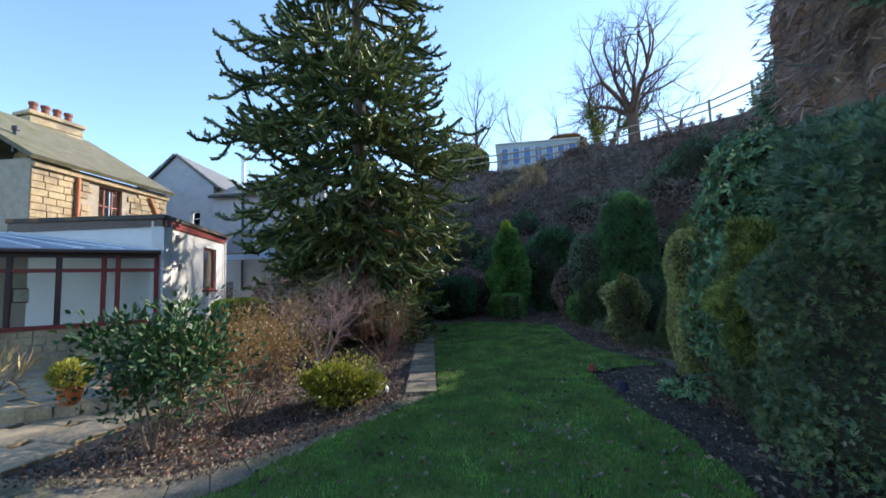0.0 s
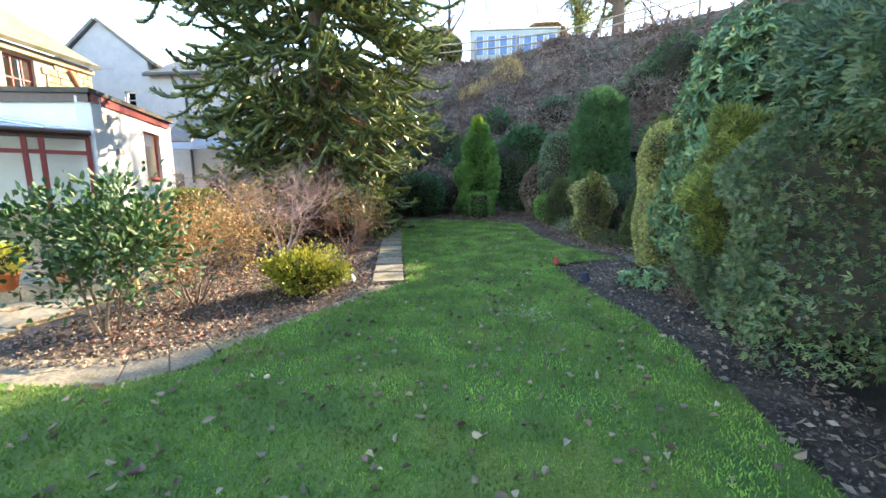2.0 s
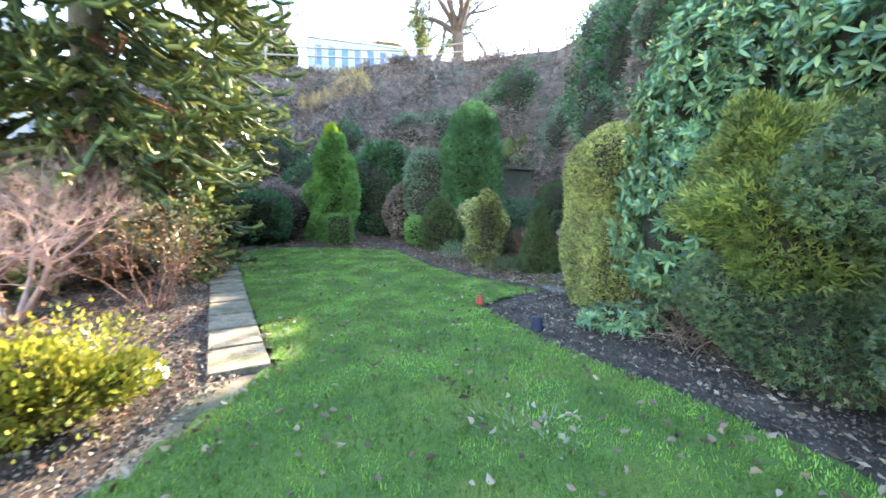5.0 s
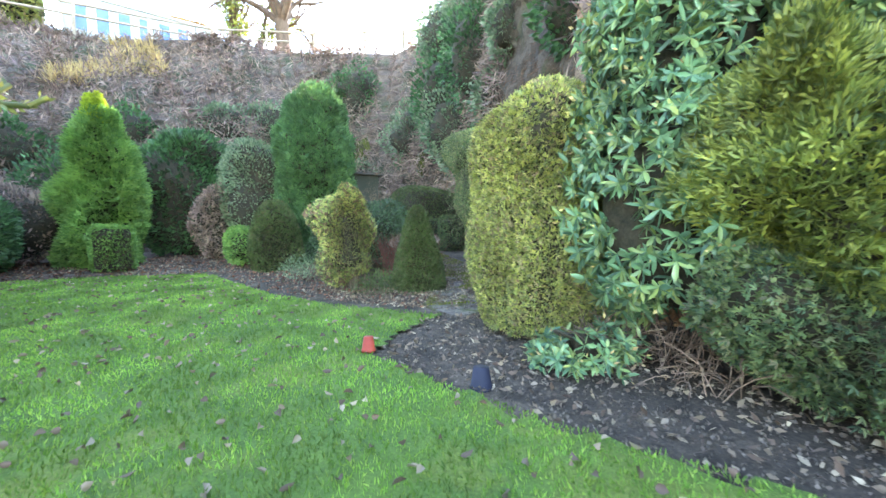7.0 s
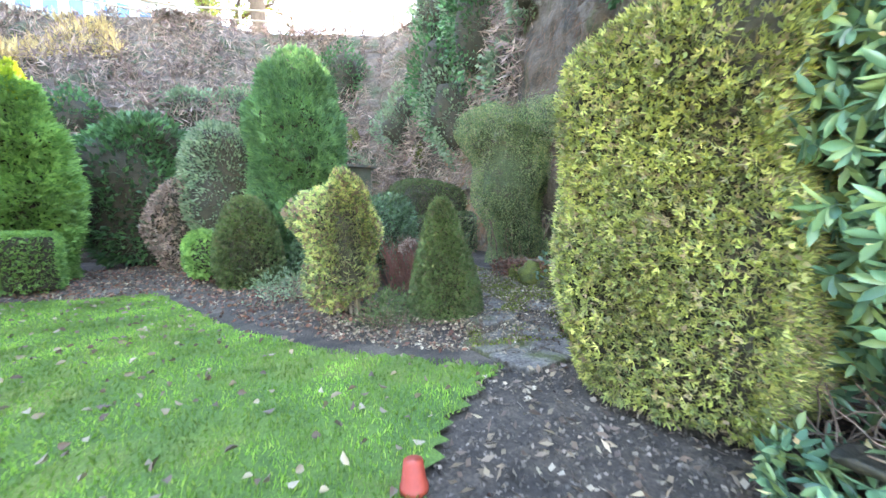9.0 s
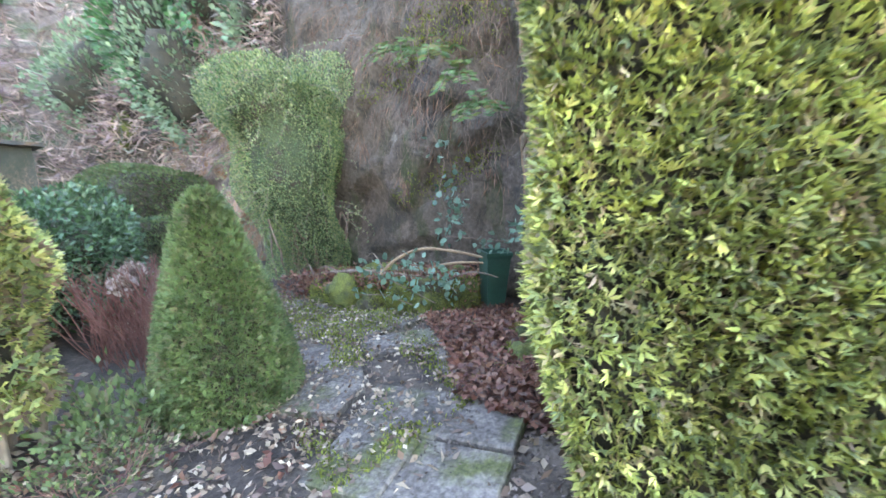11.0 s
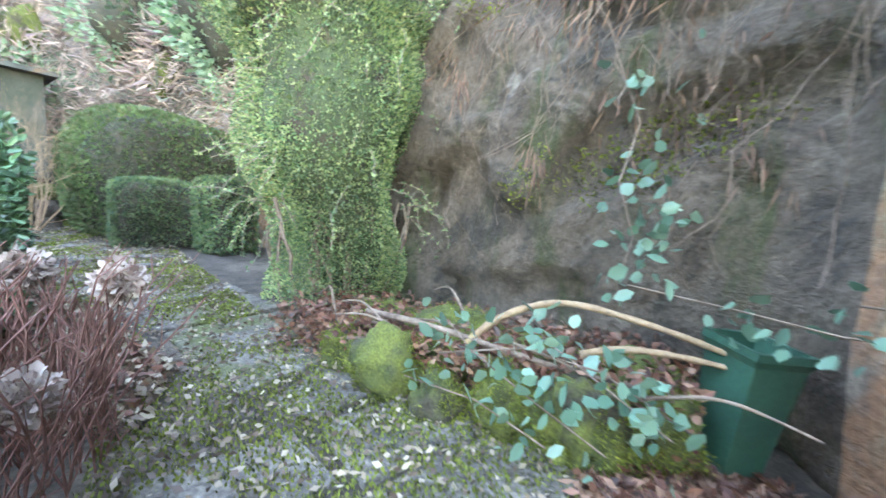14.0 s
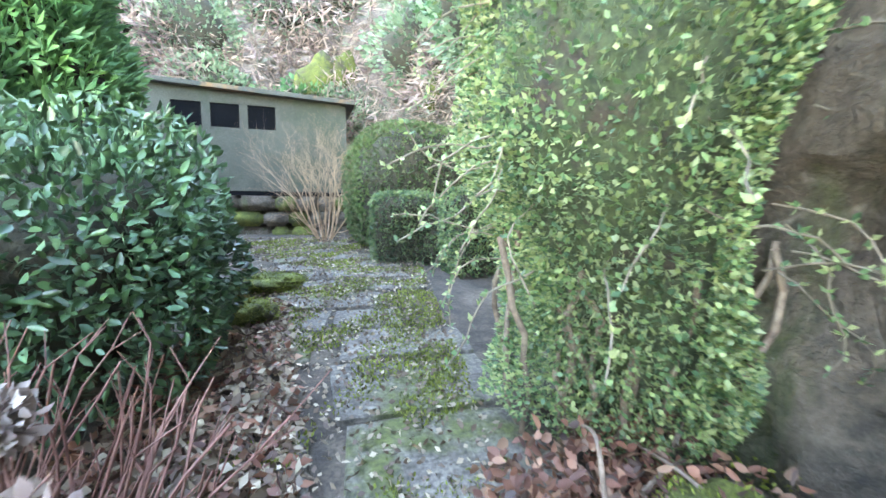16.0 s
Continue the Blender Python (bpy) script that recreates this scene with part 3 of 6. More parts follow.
def turned(name, label, category, at, radius, height, leaf, count, length=0.06, width=0.02, lump=0.04, lumps=4.0, seed=1, fan=True, group="", shrink=0.07, up=0.2, core=None):
    ob = thing(name, label, category, group, at=at)
    part("twiggy_heart", turned_core(radius, height, seed, lump, lumps, shrink), core or M_CORE, ob, "twiggy inside of the bush, darkened for shade", True)
    p, n = turned_shape(count, radius, height, seed, lump, lumps)
    g = np.random.default_rng(seed + 9)
    p = p - n * (g.random(len(p)) ** 2 * shrink)[:, None]
    part("foliage", (spray_mesh if fan else leaf_mesh)("foliage", p, n, length, width, seed, up=up), leaf, ob)
    return ob


def bush(name, label, category, at, stems, spread, height, wood, leaf, seed, levels=3, length=0.06, width=0.03, per_tip=5, thick=0.02, kids=3, rise=0.12, fuzz=0.08, group="", oval=False):
    """An open shrub: real branching stems with leaves at the twigs."""
    ob = thing(name, label, category, group, at=at)
    g = random.Random(seed)
    segs, tips = [], []
    for i in range(stems):
        a = 2 * math.pi * (i + g.random() * 0.6) / stems
        w = (math.cos(a) * spread, math.sin(a) * spread, 1.0)
        s, t = branching((math.cos(a) * 0.06, math.sin(a) * 0.06, -0.05), w, height * g.uniform(0.38, 0.48), thick, levels, seed * 31 + i, kids=kids, rise=rise, spread=0.55)
        segs += s
        tips.append(t)
        if not leaf:
            part("branch", tubes("branch", s, 4), wood, ob)
    if leaf:
        tagged(part("branchwork", tubes("branchwork", segs, 4), wood, ob), kind="stuff")
    if leaf:
        t = np.concatenate(tips)
        t = np.repeat(t, per_tip, 0)
        r = np.random.default_rng(seed)
        p = t[:, :3] + r.normal(0, fuzz, (len(t), 3))
        part("foliage", leaf_mesh("foliage", p, t[:, 3:], length, width, seed, out=0.6, jitter=1.0, oval=oval), leaf, ob)
    return ob


def inside(px, py, outline):
    """Which points lie in a plan outline."""
    hit = np.zeros(len(px), bool)
    o = np.asarray(outline)
    for (x0, y0), (x1, y1) in zip(o, np.roll(o, -1, 0)):
        cross = (y0 > py) != (y1 > py)
        with np.errstate(divide='ignore', invalid='ignore'):
            hit ^= cross & (px < (x1 - x0) * (py - y0) / (y1 - y0 + 1e-12) + x0)
    return hit

# ---------- the ground ----------
def sheet(name, x0, x1, y0, y1, step, material, height, label, category):
    xs, ys = np.arange(x0, x1 + step / 2, step), np.arange(y0, y1 + step / 2, step)
    gx, gy = np.meshgrid(xs, ys)
    p = np.stack((gx.ravel(), gy.ravel()), 1)
    z = height(p[:, 0], p[:, 1])
    nx = len(xs)
    i = (np.arange(len(ys) - 1)[:, None] * nx + np.arange(nx - 1)[None]).ravel()
    ob = part(name, raw_mesh(name, np.column_stack((p, z)), np.stack((i, i + 1, i + nx + 1, i + nx), 1)), material, None, "", True)
    return tagged(ob, label, category, kind="structure")


def rough_ground(x, y):
    p = np.column_stack((x, y, x * 0))
    return lift(x, y) - 0.03 + 0.012 * waves(p, 3.0, 4) + 0.008 * waves(p, 9.0, 5)


ground = sheet("ground", -30, 20, -14, 36, 0.36, M_SOIL, rough_ground, "brown mulch and soil strewn with leaves", "ground")
far = sheet("ground_far", -1500, 1500, -1500, 1500, 100, M_SOIL, lambda x, y: x * 0 - 0.7, "far level ground beyond the garden", "ground")

LAWN = [(-9, 3.2), (-3, 4.45), (-0.9, 5.05), (0.5, 5.3), (0.76, 5.6), (0.82, 6.2), (0.95, 6.75), (1.15, 7.3), (1.36, 7.9), (1.57, 8.6),
        (0.93, 10.5), (-0.43, 14.6), (-0.78, 15.6), (0.2, 15.9), (1.6, 15.75), (3.0, 15.4), (3.3, 13.9), (3.55, 12.8), (4.0, 11.8), (4.5, 11.2), (4.86, 10.8), (4.4, 10.62), (4.05, 10.4), (3.66, 10.1), (3.75, 9.5), (3.9, 8.9), (4.05, 8.4),
        (4.36, 7.4), (4.52, 6.6), (4.6, 5.5), (4.6, 3), (4.4, 0), (4, -4), (-9, -4)]


def lawn_top(x, y):
    p = np.column_stack((x, y, x * 0))
    return lift(x, y) + 0.012 + 0.012 * waves(p, 1.3, 8) + 0.006 * waves(p, 6.0, 9)


def lawn_mesh():
    step = 0.1
    xs, ys = np.arange(-9, 5, step), np.arange(-4, 16, step)
    gx, gy = np.meshgrid(xs, ys)
    ok = inside(gx.ravel() + step / 2, gy.ravel() + step / 2, LAWN).reshape(gx.shape)
    nx = len(xs)
    i = (np.arange(len(ys) - 1)[:, None] * nx + np.arange(nx - 1)[None])[ok[:-1, :-1]]
    f = np.stack((i, i + 1, i + nx + 1, i + nx), 1)
    p = np.column_stack((gx.ravel(), gy.ravel()))
    jx = 0.03 * waves(np.column_stack((p, p[:, :1] * 0)), 14, 3)
    v = np.column_stack((p[:, 0] + jx, p[:, 1] + jx, lawn_top(p[:, 0], p[:, 1])))
    used, inv = np.unique(f, return_inverse=True)
    return raw_mesh("lawn", v[used], inv.reshape(f.shape))


lawn = tagged(part("lawn", lawn_mesh(), M_TURF, None, "", True), "mown green lawn with moss and fallen leaves", "lawn", kind="structure")


def scatter_in(outline, count, seed, bias=None):
    g = np.random.default_rng(seed)
    o = np.asarray(outline)
    lo, hi = o.min(0), o.max(0)
    p = g.uniform(lo, hi, (count * 4, 2))
    p = p[inside(p[:, 0], p[:, 1], outline)]
    if bias is not None:
        p = p[g.random(len(p)) < bias(p)]
    return p[:count]


NEARLAWN = [(x, max(y, 2.6)) for x, y in LAWN if y > 2.5]
NEARLAWN = [(-4, 3.0)] + [(max(x, -4), y) for x, y in NEARLAWN if x > -8.9] + [(4.6, 2.8)]
gp = scatter_in(NEARLAWN, 150000, 11)
gpz = np.column_stack((gp, lawn_top(gp[:, 0], gp[:, 1]) - 0.005))
blades = leaf_mesh("grass", gpz, np.tile((0, 0, 1.0), (len(gpz), 1)), 0.036, 0.0078, 12, out=1.0, up=0.2, jitter=0.85)
tagged(part("grass", blades, M_GRASS), "short damp green grass blades with mossy patches", "grass", kind="stuff")

# leaves on the lawn, litter in the beds
lp = scatter_in(NEARLAWN, 1500, 21)
lpz = np.column_stack((lp, lawn_top(lp[:, 0], lp[:, 1]) + 0.028))
flat = np.random.default_rng(3).normal(0, 1, (len(lp), 3)) * (1, 1, 0.25)
tagged(part("fallen_leaves", leaf_mesh("fallen_leaves", lpz, unit(flat), 0.056, 0.034, 22, out=1.2, up=0.05, jitter=0.3, fold=0.6, oval=True), L_PALELEAF), "small pale fallen leaves lying on the lawn", "fallen leaves", kind="stuff")


def litter(name, outline, count, length, width, leaf, seed, label, lift_by=0.0):
    p = scatter_in(outline, count, seed)
    q = np.column_stack((p, rough_ground(p[:, 0], p[:, 1]) + 0.012 + lift_by + np.random.default_rng(seed).random(len(p)) * 0.02))
    w = unit(np.random.default_rng(seed + 1).normal(0, 1, (len(p), 3)) * (1, 1, 0.35))
    return tagged(part(name, leaf_mesh(name, q, w, length, width, seed, out=1.2, up=0.0, jitter=0.25), leaf), label, "ground litter", kind="stuff")


BED = [(-1.25, 5.45), (-0.72, 5.55), (0.1, 5.78), (0.45, 6.18), (0.75, 6.72), (1.02, 7.3), (1.15, 8.4), (0.9, 9.6), (-1.0, 14.6), (-3.5, 14.5), (-4, 11), (-1.6, 8)]
litter("gravel", BED, 26000, 0.03, 0.024, L_GRAVEL, 31, "brown and pale gravel chippings in the shrub bed")
litter("bed_leaves", BED, 3800, 0.06, 0.035, L_DEAD, 32, "dead brown leaves over the shrub bed")
RIGHTBED = [(3.7, 10.1), (3.75, 9.5), (4.05, 8.4), (4.36, 7.4), (4.52, 6.6), (4.6, 3), (5.2, 3), (5.3, 8), (6, 9.5), (5.9, 10.6), (5.2, 11.3), (4.8, 10.9)]
litter("border_leaves", RIGHTBED, 1500, 0.06, 0.03, L_PALELEAF, 33, "pale and brown dead leaves on dark border soil")
litter("border_grit", RIGHTBED, 9000, 0.022, 0.018, L_GRIT, 34, "dark grit and bark crumbs on the border")
FARBED = [(3.1, 15.6), (3.4, 14), (3.7, 13), (4.2, 12), (4.8, 11.2), (5.4, 11.5), (5.4, 13.5), (5.2, 17), (3, 19), (-3, 19), (-3, 15.5), (0.2, 15.7)]
litter("far_bed_leaves", FARBED, 5000, 0.06, 0.035, L_DEAD, 35, "brown dead leaves under the far shrubs")
litter("far_bed_chips", FARBED, 5000, 0.05, 0.03, L_PALELEAF, 36, "pale chips and leaves under the far shrubs")
PATHAREA = [(4.9, 11.2), (5.6, 10.9), (6.4, 10.7), (7.1, 10.9), (7.5, 11.3), (7.2, 12.2), (7.4, 13.3), (7.9, 14.8), (8.7, 17), (8.6, 19.5), (6.8, 19.5), (6.7, 17), (6.4, 14.5), (6.3, 13.3), (5.7, 12.4)]
litter("path_leaves", PATHAREA, 9000, 0.036, 0.022, L_PALELEAF, 37, "bleached and brown leaves strewn on the mossy path", 0.03)
litter("leaf_drift", [(5.5, 10.4), (6.3, 10.4), (6.9, 10.7), (7.45, 11.0), (7.45, 11.5), (7.0, 11.7), (6.3, 11.2), (5.7, 10.95)], 8500, 0.058, 0.034, L_DEAD, 38, "drift of red-brown beech leaves at the rock foot", 0.035)


litter("corner_leaves", [(4.1, 12.1), (4.75, 11.2), (5.5, 11.25), (5.6, 12.0), (5.1, 12.6), (4.3, 12.9)], 1500, 0.036, 0.02, L_PALELEAF, 49, "pale dead leaves and chips at the bed corner", 0.015)
VERGE = [(5.9, 13.9), (6.35, 13.2), (6.75, 13.6), (6.85, 14.6), (7.0, 16.0), (6.6, 16.4), (6.3, 15.2)]
litter("verge_leaves", VERGE, 3200, 0.06, 0.036, L_PALELEAF, 45, "bleached fallen leaves beside the mossy path", 0.035)
litter("verge_dead_leaves", VERGE, 1500, 0.065, 0.04, L_DEAD, 46, "brown fallen leaves beside the mossy path", 0.035)

# ---------- the quarry face ----------
RIM = [(-60, 23, 7, 8), (-30, 24, 7, 8.3), (-14, 22.5, 6, 8.0), (-6, 20.8, 6.5, 8.0), (0, 20.2, 7.0, 8.0), (4, 20.9, 6.5, 8.2), (7.3, 22.2, 4.4, 8.8), (9.6, 21.9, 3.0, 8.9),
       (10.4, 19.4, 2.0, 11.6), (9.6, 16.2, 1.6, 11.6), (8.75, 14.4, 1.0, 10.5), (8.2, 12.9, 0.7, 8.7), (7.85, 11.7, 0.6, 8.6), (7.65, 10.95, 0.6, 8.6), (7.0, 10.72, 0.4, 8.6), (6.45, 10.5, 0.35, 8.6),
       (6.3, 9.6, 0.6, 9.2), (6.75, 8, 0.9, 9), (7.1, 5, 1.2, 9), (6.6, 1.5, 1.2, 9), (5.9, -2, 1.2, 8.6), (4.5, -9, 1.5, 8), (3, -30, 2, 8), (3, -60, 2, 8)]
fine = []
for (x0, y0, l0, z0), (x1, y1, l1, z1) in zip(RIM, RIM[1:]):
    ln = math.hypot(x1 - x0, y1 - y0)
    near = 4.0 < (x0 + x1) / 2 < 11 and 3 < (y0 + y1) / 2 < 22
    k = max(2, int(ln / (0.07 if near and y0 < 14.5 and y0 > 8 else 0.16 if abs(x0) < 16 and y0 > 0 else 1.0)))
    for i in range(k):
        t = i / k
        fine.append((x0 + (x1 - x0) * t, y0 + (y1 - y0) * t, l0 + (l1 - l0) * t, z0 + (z1 - z0) * t))
fine = np.array(fine)
way = unit(np.gradient(fine[:, :2], axis=0))
for _ in range(6):
    way = unit((np.roll(way, 1, 0) + way * 2 + np.roll(way, -1, 0)))
OUT = np.column_stack((-way[:, 1], way[:, 0]))
if (OUT[len(OUT) // 2] @ np.array((1.0, 0.3))) < 0:
    OUT = -OUT


def worn(p, strength):
    """Weathered rock with soft hollows and shallow joints."""
    d = np.zeros(len(p))
    for i, c in enumerate(p):
        v = Vector(c)
        q = Vector((c[0] * 1.1, c[1] * 1.1, c[2] * 1.5)) + noise.noise_vector(v * 1.3) * 0.4
        near_d, near_p = noise.voronoi(q)
        gap = min(near_d[1] - near_d[0], 0.06) / 0.06 - 1
        d[i] = 0.1 * noise.noise(v * 0.7) + 0.12 * (noise.cell(near_p[0] * 7.3) - 0.5) * (1 + gap) + 0.08 * gap + 0.05 * noise.noise(v * 2.2) + 0.03 * noise.noise(v * 5.5) + 0.012 * noise.noise(v * 13)
    return d * strength


def crag(p, strength):
    """Bedded, jointed rock: steps along beds and blocks, with fine roughness."""
    d = np.zeros(len(p))
    for i, c in enumerate(p):
        v = Vector(c)
        q = Vector((c[0] * 1.0, c[1] * 1.0, c[2] * 1.7)) + noise.noise_vector(v * 0.9) * 0.25
        near_d, near_p = noise.voronoi(q)
        block = noise.cell(near_p[0] * 7.3)
        bed = noise.cell(Vector((0.3, 0.7, math.floor(c[2] * 3.1 + 0.5 * noise.noise(v * 0.4) + 0.12 * (c[0] + c[1])))))
        gap = min(near_d[1] - near_d[0], 0.07) / 0.07 - 1
        d[i] = 0.12 * noise.noise(v * 0.55) + 0.1 * (block - 0.5) + 0.05 * (bed - 0.5) + 0.05 * gap + 0.05 * noise.noise(v * 2.6) + 0.02 * noise.noise(v * 9)
    return d * strength


def quarry():
    us = np.concatenate((np.linspace(0, 0.3, 34), np.linspace(0.31, 1, 44)))
    rows = []
    for u in us:
        lean = fine[:, 2] * (u ** 1.25)
        z = -0.25 + (fine[:, 3] + 0.25) * u
        rows.append(np.column_stack((fine[:, :2] + OUT * lean[:, None], z)))
    for far_by, dz in ((1.5, 0.25), (5, 0.5), (15, 0.6), (45, 0.5), (400, -2)):
        rows.append(np.column_stack((fine[:, :2] + OUT * (fine[:, 2] + far_by)[:, None], fine[:, 3] + dz)))
    v = np.stack(rows)
    k, n = v.shape[:2]
    face = v[:len(us)].reshape(-1, 3)
    calm = (face[:, 0] > 5.5) & (face[:, 1] > 9.0) & (face[:, 1] < 14.6) & (face[:, 2] < 5)
    d = np.where(calm, worn(face, np.where(face[:, 1] > 10.95, 1.2, 0.7)), crag(face, 1.0))
    push = np.tile(OUT, (len(us), 1))
    face[:, :2] -= push * d[:, None]
    v[:len(us)] = face.reshape(len(us), n, 3)
    i = (np.arange(k - 1)[:, None] * n + np.arange(n - 1)[None]).ravel()
    f = np.stack((i, i + 1, i + n + 1, i + n), 1)
    return raw_mesh("quarry_face", v.reshape(-1, 3), f), v


qm, QV = quarry()
qm.shade_flat()
qm.materials.append(M_ROCK)
qm.materials.append(M_CLIFFSOIL)
qm.materials.append(M_ROCKGREY)
cn = QV.shape[1] - 1
px = np.repeat(fine[None, :-1, 0], QV.shape[0] - 1, 0).ravel()
py = np.repeat(fine[None, :-1, 1], QV.shape[0] - 1, 0).ravel()
pz = QV[:-1, :-1, 2].ravel()
bank = (px < 9.9) & (py > 19.5) & (pz > 1.6) | (pz > 8.3)
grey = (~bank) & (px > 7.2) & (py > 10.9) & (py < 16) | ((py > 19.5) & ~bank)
soft = (px > 5.5) & (py > 9.0) & (py < 14.6) & (pz < 5)
qm.polygons.foreach_set("use_smooth", soft)
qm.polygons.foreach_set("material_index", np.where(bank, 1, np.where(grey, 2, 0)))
quarry_face = tagged(part("quarry_face", qm, None, None, "", False), "tall sandstone quarry face with bedded jointed rock", "rock face", kind="structure")


def on_face(count, seed, x_range, y_range, z_range):
    """Points on the quarry face, with ways out of it."""
    g = np.random.default_rng(seed)
    sel = np.where((fine[:, 0] > x_range[0]) & (fine[:, 0] < x_range[1]) & (fine[:, 1] > y_range[0]) & (fine[:, 1] < y_range[1]))[0]
    seg = np.hypot(*np.gradient(fine[:, :2], axis=0).T)[sel]
    j = g.choice(sel, count, p=seg / seg.sum())
    zz = QV[:78, j, 2]
    z = g.uniform(*z_range, count)
    k = np.clip((zz < z).sum(0), 0, 77)
    q = QV[k, j]
    return q, np.column_stack((-OUT[j], np.full(count, 0.25)))

# ---------- growth on the quarry face ----------
p, n = on_face(42000, 47, (7.0, 9.0), (10.9, 14.2), (0.1, 3.0))
p, n = p[waves(p, 2.2, 78) - p[:, 2] * 0.12 > 0.08], n[waves(p, 2.2, 78) - p[:, 2] * 0.12 > 0.08]
p = p + np.random.default_rng(12).normal(0, 0.035, p.shape)
tagged(part("wall_moss", leaf_mesh("wall_moss", p, n, 0.035, 0.014, 47, jitter=0.9), L_MOSSBLADE), "moss cushions on the damp shaded rock", "moss", kind="stuff")
p, n = on_face(2600, 48, (7.0, 9.0), (10.9, 14.2), (0.6, 3.2))
p, n = p[waves(p, 2.6, 79) > 0.35], n[waves(p, 2.6, 79) > 0.35]
p = p + np.random.default_rng(13).normal(0, 0.04, p.shape)
tagged(part("dead_fern", leaf_mesh("dead_fern", p, n, 0.15, 0.012, 48, out=0.5, up=-1.3, jitter=0.5), L_CREEPER), "withered brown fern fronds hanging from rock cracks", "fern", kind="stuff")
p, n = on_face(36000, 41, (-14, 10.2), (19, 23), (1.2, 8.6))
r = np.random.default_rng(2)
p = p + n * (np.clip(waves(p, 1.6, 77), -0.4, 2)[:, None] * 0.35 + r.random((len(p), 1)) * 0.25)
tagged(part("dead_bracken", leaf_mesh("dead_bracken", p, n * 0.8, 0.4, 0.045, 41, out=0.8, up=-0.25, jitter=1.0), L_BRACKEN), "dead brown bracken and bramble hanging on the quarry bank", "bracken", kind="stuff")
p, n = on_face(5200, 42, (0.0, 4.6), (19, 23), (5.2, 8.0))
keep = waves(p, 1.5, 80) > 0.35
p, n = p[keep], n[keep]
tagged(part("tan_bracken", leaf_mesh("tan_bracken", p, n * 0.6, 0.4, 0.04, 42, out=0.6, up=0.6, jitter=0.7), L_TAN), "sunlit tan bracken along the quarry rim", "bracken", kind="stuff")
p, n = on_face(20000, 43, (5.5, 12), (14.5, 23), (2.0, 11.4))
p = p + n * (np.random.default_rng(3).random((len(p), 1)) * 0.35)
tagged(part("face_bramble", leaf_mesh("face_bramble", p, n, 0.3, 0.035, 43, out=0.7, up=-0.4, jitter=0.9), L_BRACKEN), "brown bramble stems trailing down the rock", "bramble", kind="stuff")
p, n = on_face(15000, 44, (4.0, 9.0), (-2, 10.2), (2.4, 9.4))
p = p + n * (np.random.default_rng(9).random((len(p), 1)) * 0.3)
tagged(part("rock_creeper", leaf_mesh("rock_creeper", p, n, 0.3, 0.03, 44, out=0.6, up=-0.6, jitter=0.8), L_BRACKEN), "dead creeper trailing over the rock face", "creeper", kind="stuff")


def face_clump(label, leaf, x, y, z, radius, count, length, width, seed, rough=0.35):
    """A patch of evergreen growing on the face, nearest to a place."""
    g = np.random.default_rng(seed)
    d = np.linalg.norm(QV[:78] - np.array((x, y, z)), axis=2)
    k, j = np.unravel_index(d.argmin(), d.shape)
    c = QV[k, j]
    o = np.array((-OUT[j][0], -OUT[j][1], 0.2))
    ob = thing("ivy_clump", label, "ivy", "evergreen clumps on the quarry", at=tuple(c - o * 0.15))
    q = unit(g.normal(0, 1, (count, 3)))
    r = radius * (1 + 0.28 * waves(q, 2.6, seed))
    w = q * r[:, None] * np.array((1, 0.6, 1.0)) * g.uniform(0.75, 1.0, count)[:, None]
    part("foliage", leaf_mesh("foliage", w, q, length, width, seed, jitter=0.8), leaf, ob)
    bm = bmesh.new()
    bmesh.ops.create_icosphere(bm, subdivisions=3, radius=1)
    for v in bm.verts:
        u = np.array(v.co)[None]
        v.co = Vector(u[0]) * radius * 0.72 * (1 + 0.28 * float(waves(u, 2.6, seed)[0]))
        v.co.y *= 0.6
    part("twiggy_heart", bm, M_CORE, ob, "", True)


CLUMPS = [(-4.5, 20.5, 5.2, 1.1, 0), (-1.2, 20.5, 4.3, 1.2, 0), (2.6, 20.6, 3.2, 1.4, 0), (1.5, 21, 6.2, 0.9, 0), (4.6, 21.5, 6.4, 1.0, 2), (6.2, 22, 5.5, 1.2, 2),
          (9.6, 21.4, 5.0, 1.3, 2), (10.2, 19.5, 5.2, 1.7, 0), (10.0, 18.2, 4.0, 1.5, 2), (9.8, 17.2, 6.6, 1.6, 0), (9.3, 15.8, 4.4, 0.8, 2), (8.2, 22.2, 3.6, 0.9, 0), (6.8, 22, 4.2, 0.9, 2),
          (7.0, 6.2, 4.8, 1.2, 0), (7.2, 4.2, 5.4, 1.0, 0), (7.2, 8.4, 5.2, 0.9, 2), (10.2, 20.4, 8.6, 1.3, 2), (-9, 21, 4, 1.8, 0), (-7, 21, 6.6, 1.2, 2), (9.6, 16.8, 9.0, 1.5, 0), (6.9, 3.0, 7.6, 1.2, 2), (5.0, 21.2, 2.3, 1.1, 0), (0.4, 20.6, 2.4, 1.3, 0), (-2.6, 20.8, 2.6, 1.5, 0), (3.4, 21, 5.0, 0.8, 2), (-3, 21, 6.6, 0.8, 2), (7.6, 22.3, 6.6, 1.1, 2), (9.0, 22, 7.6, 1.2, 0), (10.3, 19, 7.4, 1.4, 2), (9.6, 16.4, 3.2, 0.7, 0), (9.0, 22, 3.0, 0.8, 2), (8.9, 14.9, 5.6, 0.8, 2), (7.9, 11.8, 4.6, 0.7, 0)]
for i, (x, y, z, r, kind_) in enumerate(CLUMPS):
    face_clump("dark glossy ivy clump growing on the quarry face" if kind_ == 0 else "grey-green ivy growing over the quarry face", L_DARK if kind_ == 0 else L_GREYGREEN, x, y, z, r, int(1500 * r), 0.13, 0.09, 100 + i)
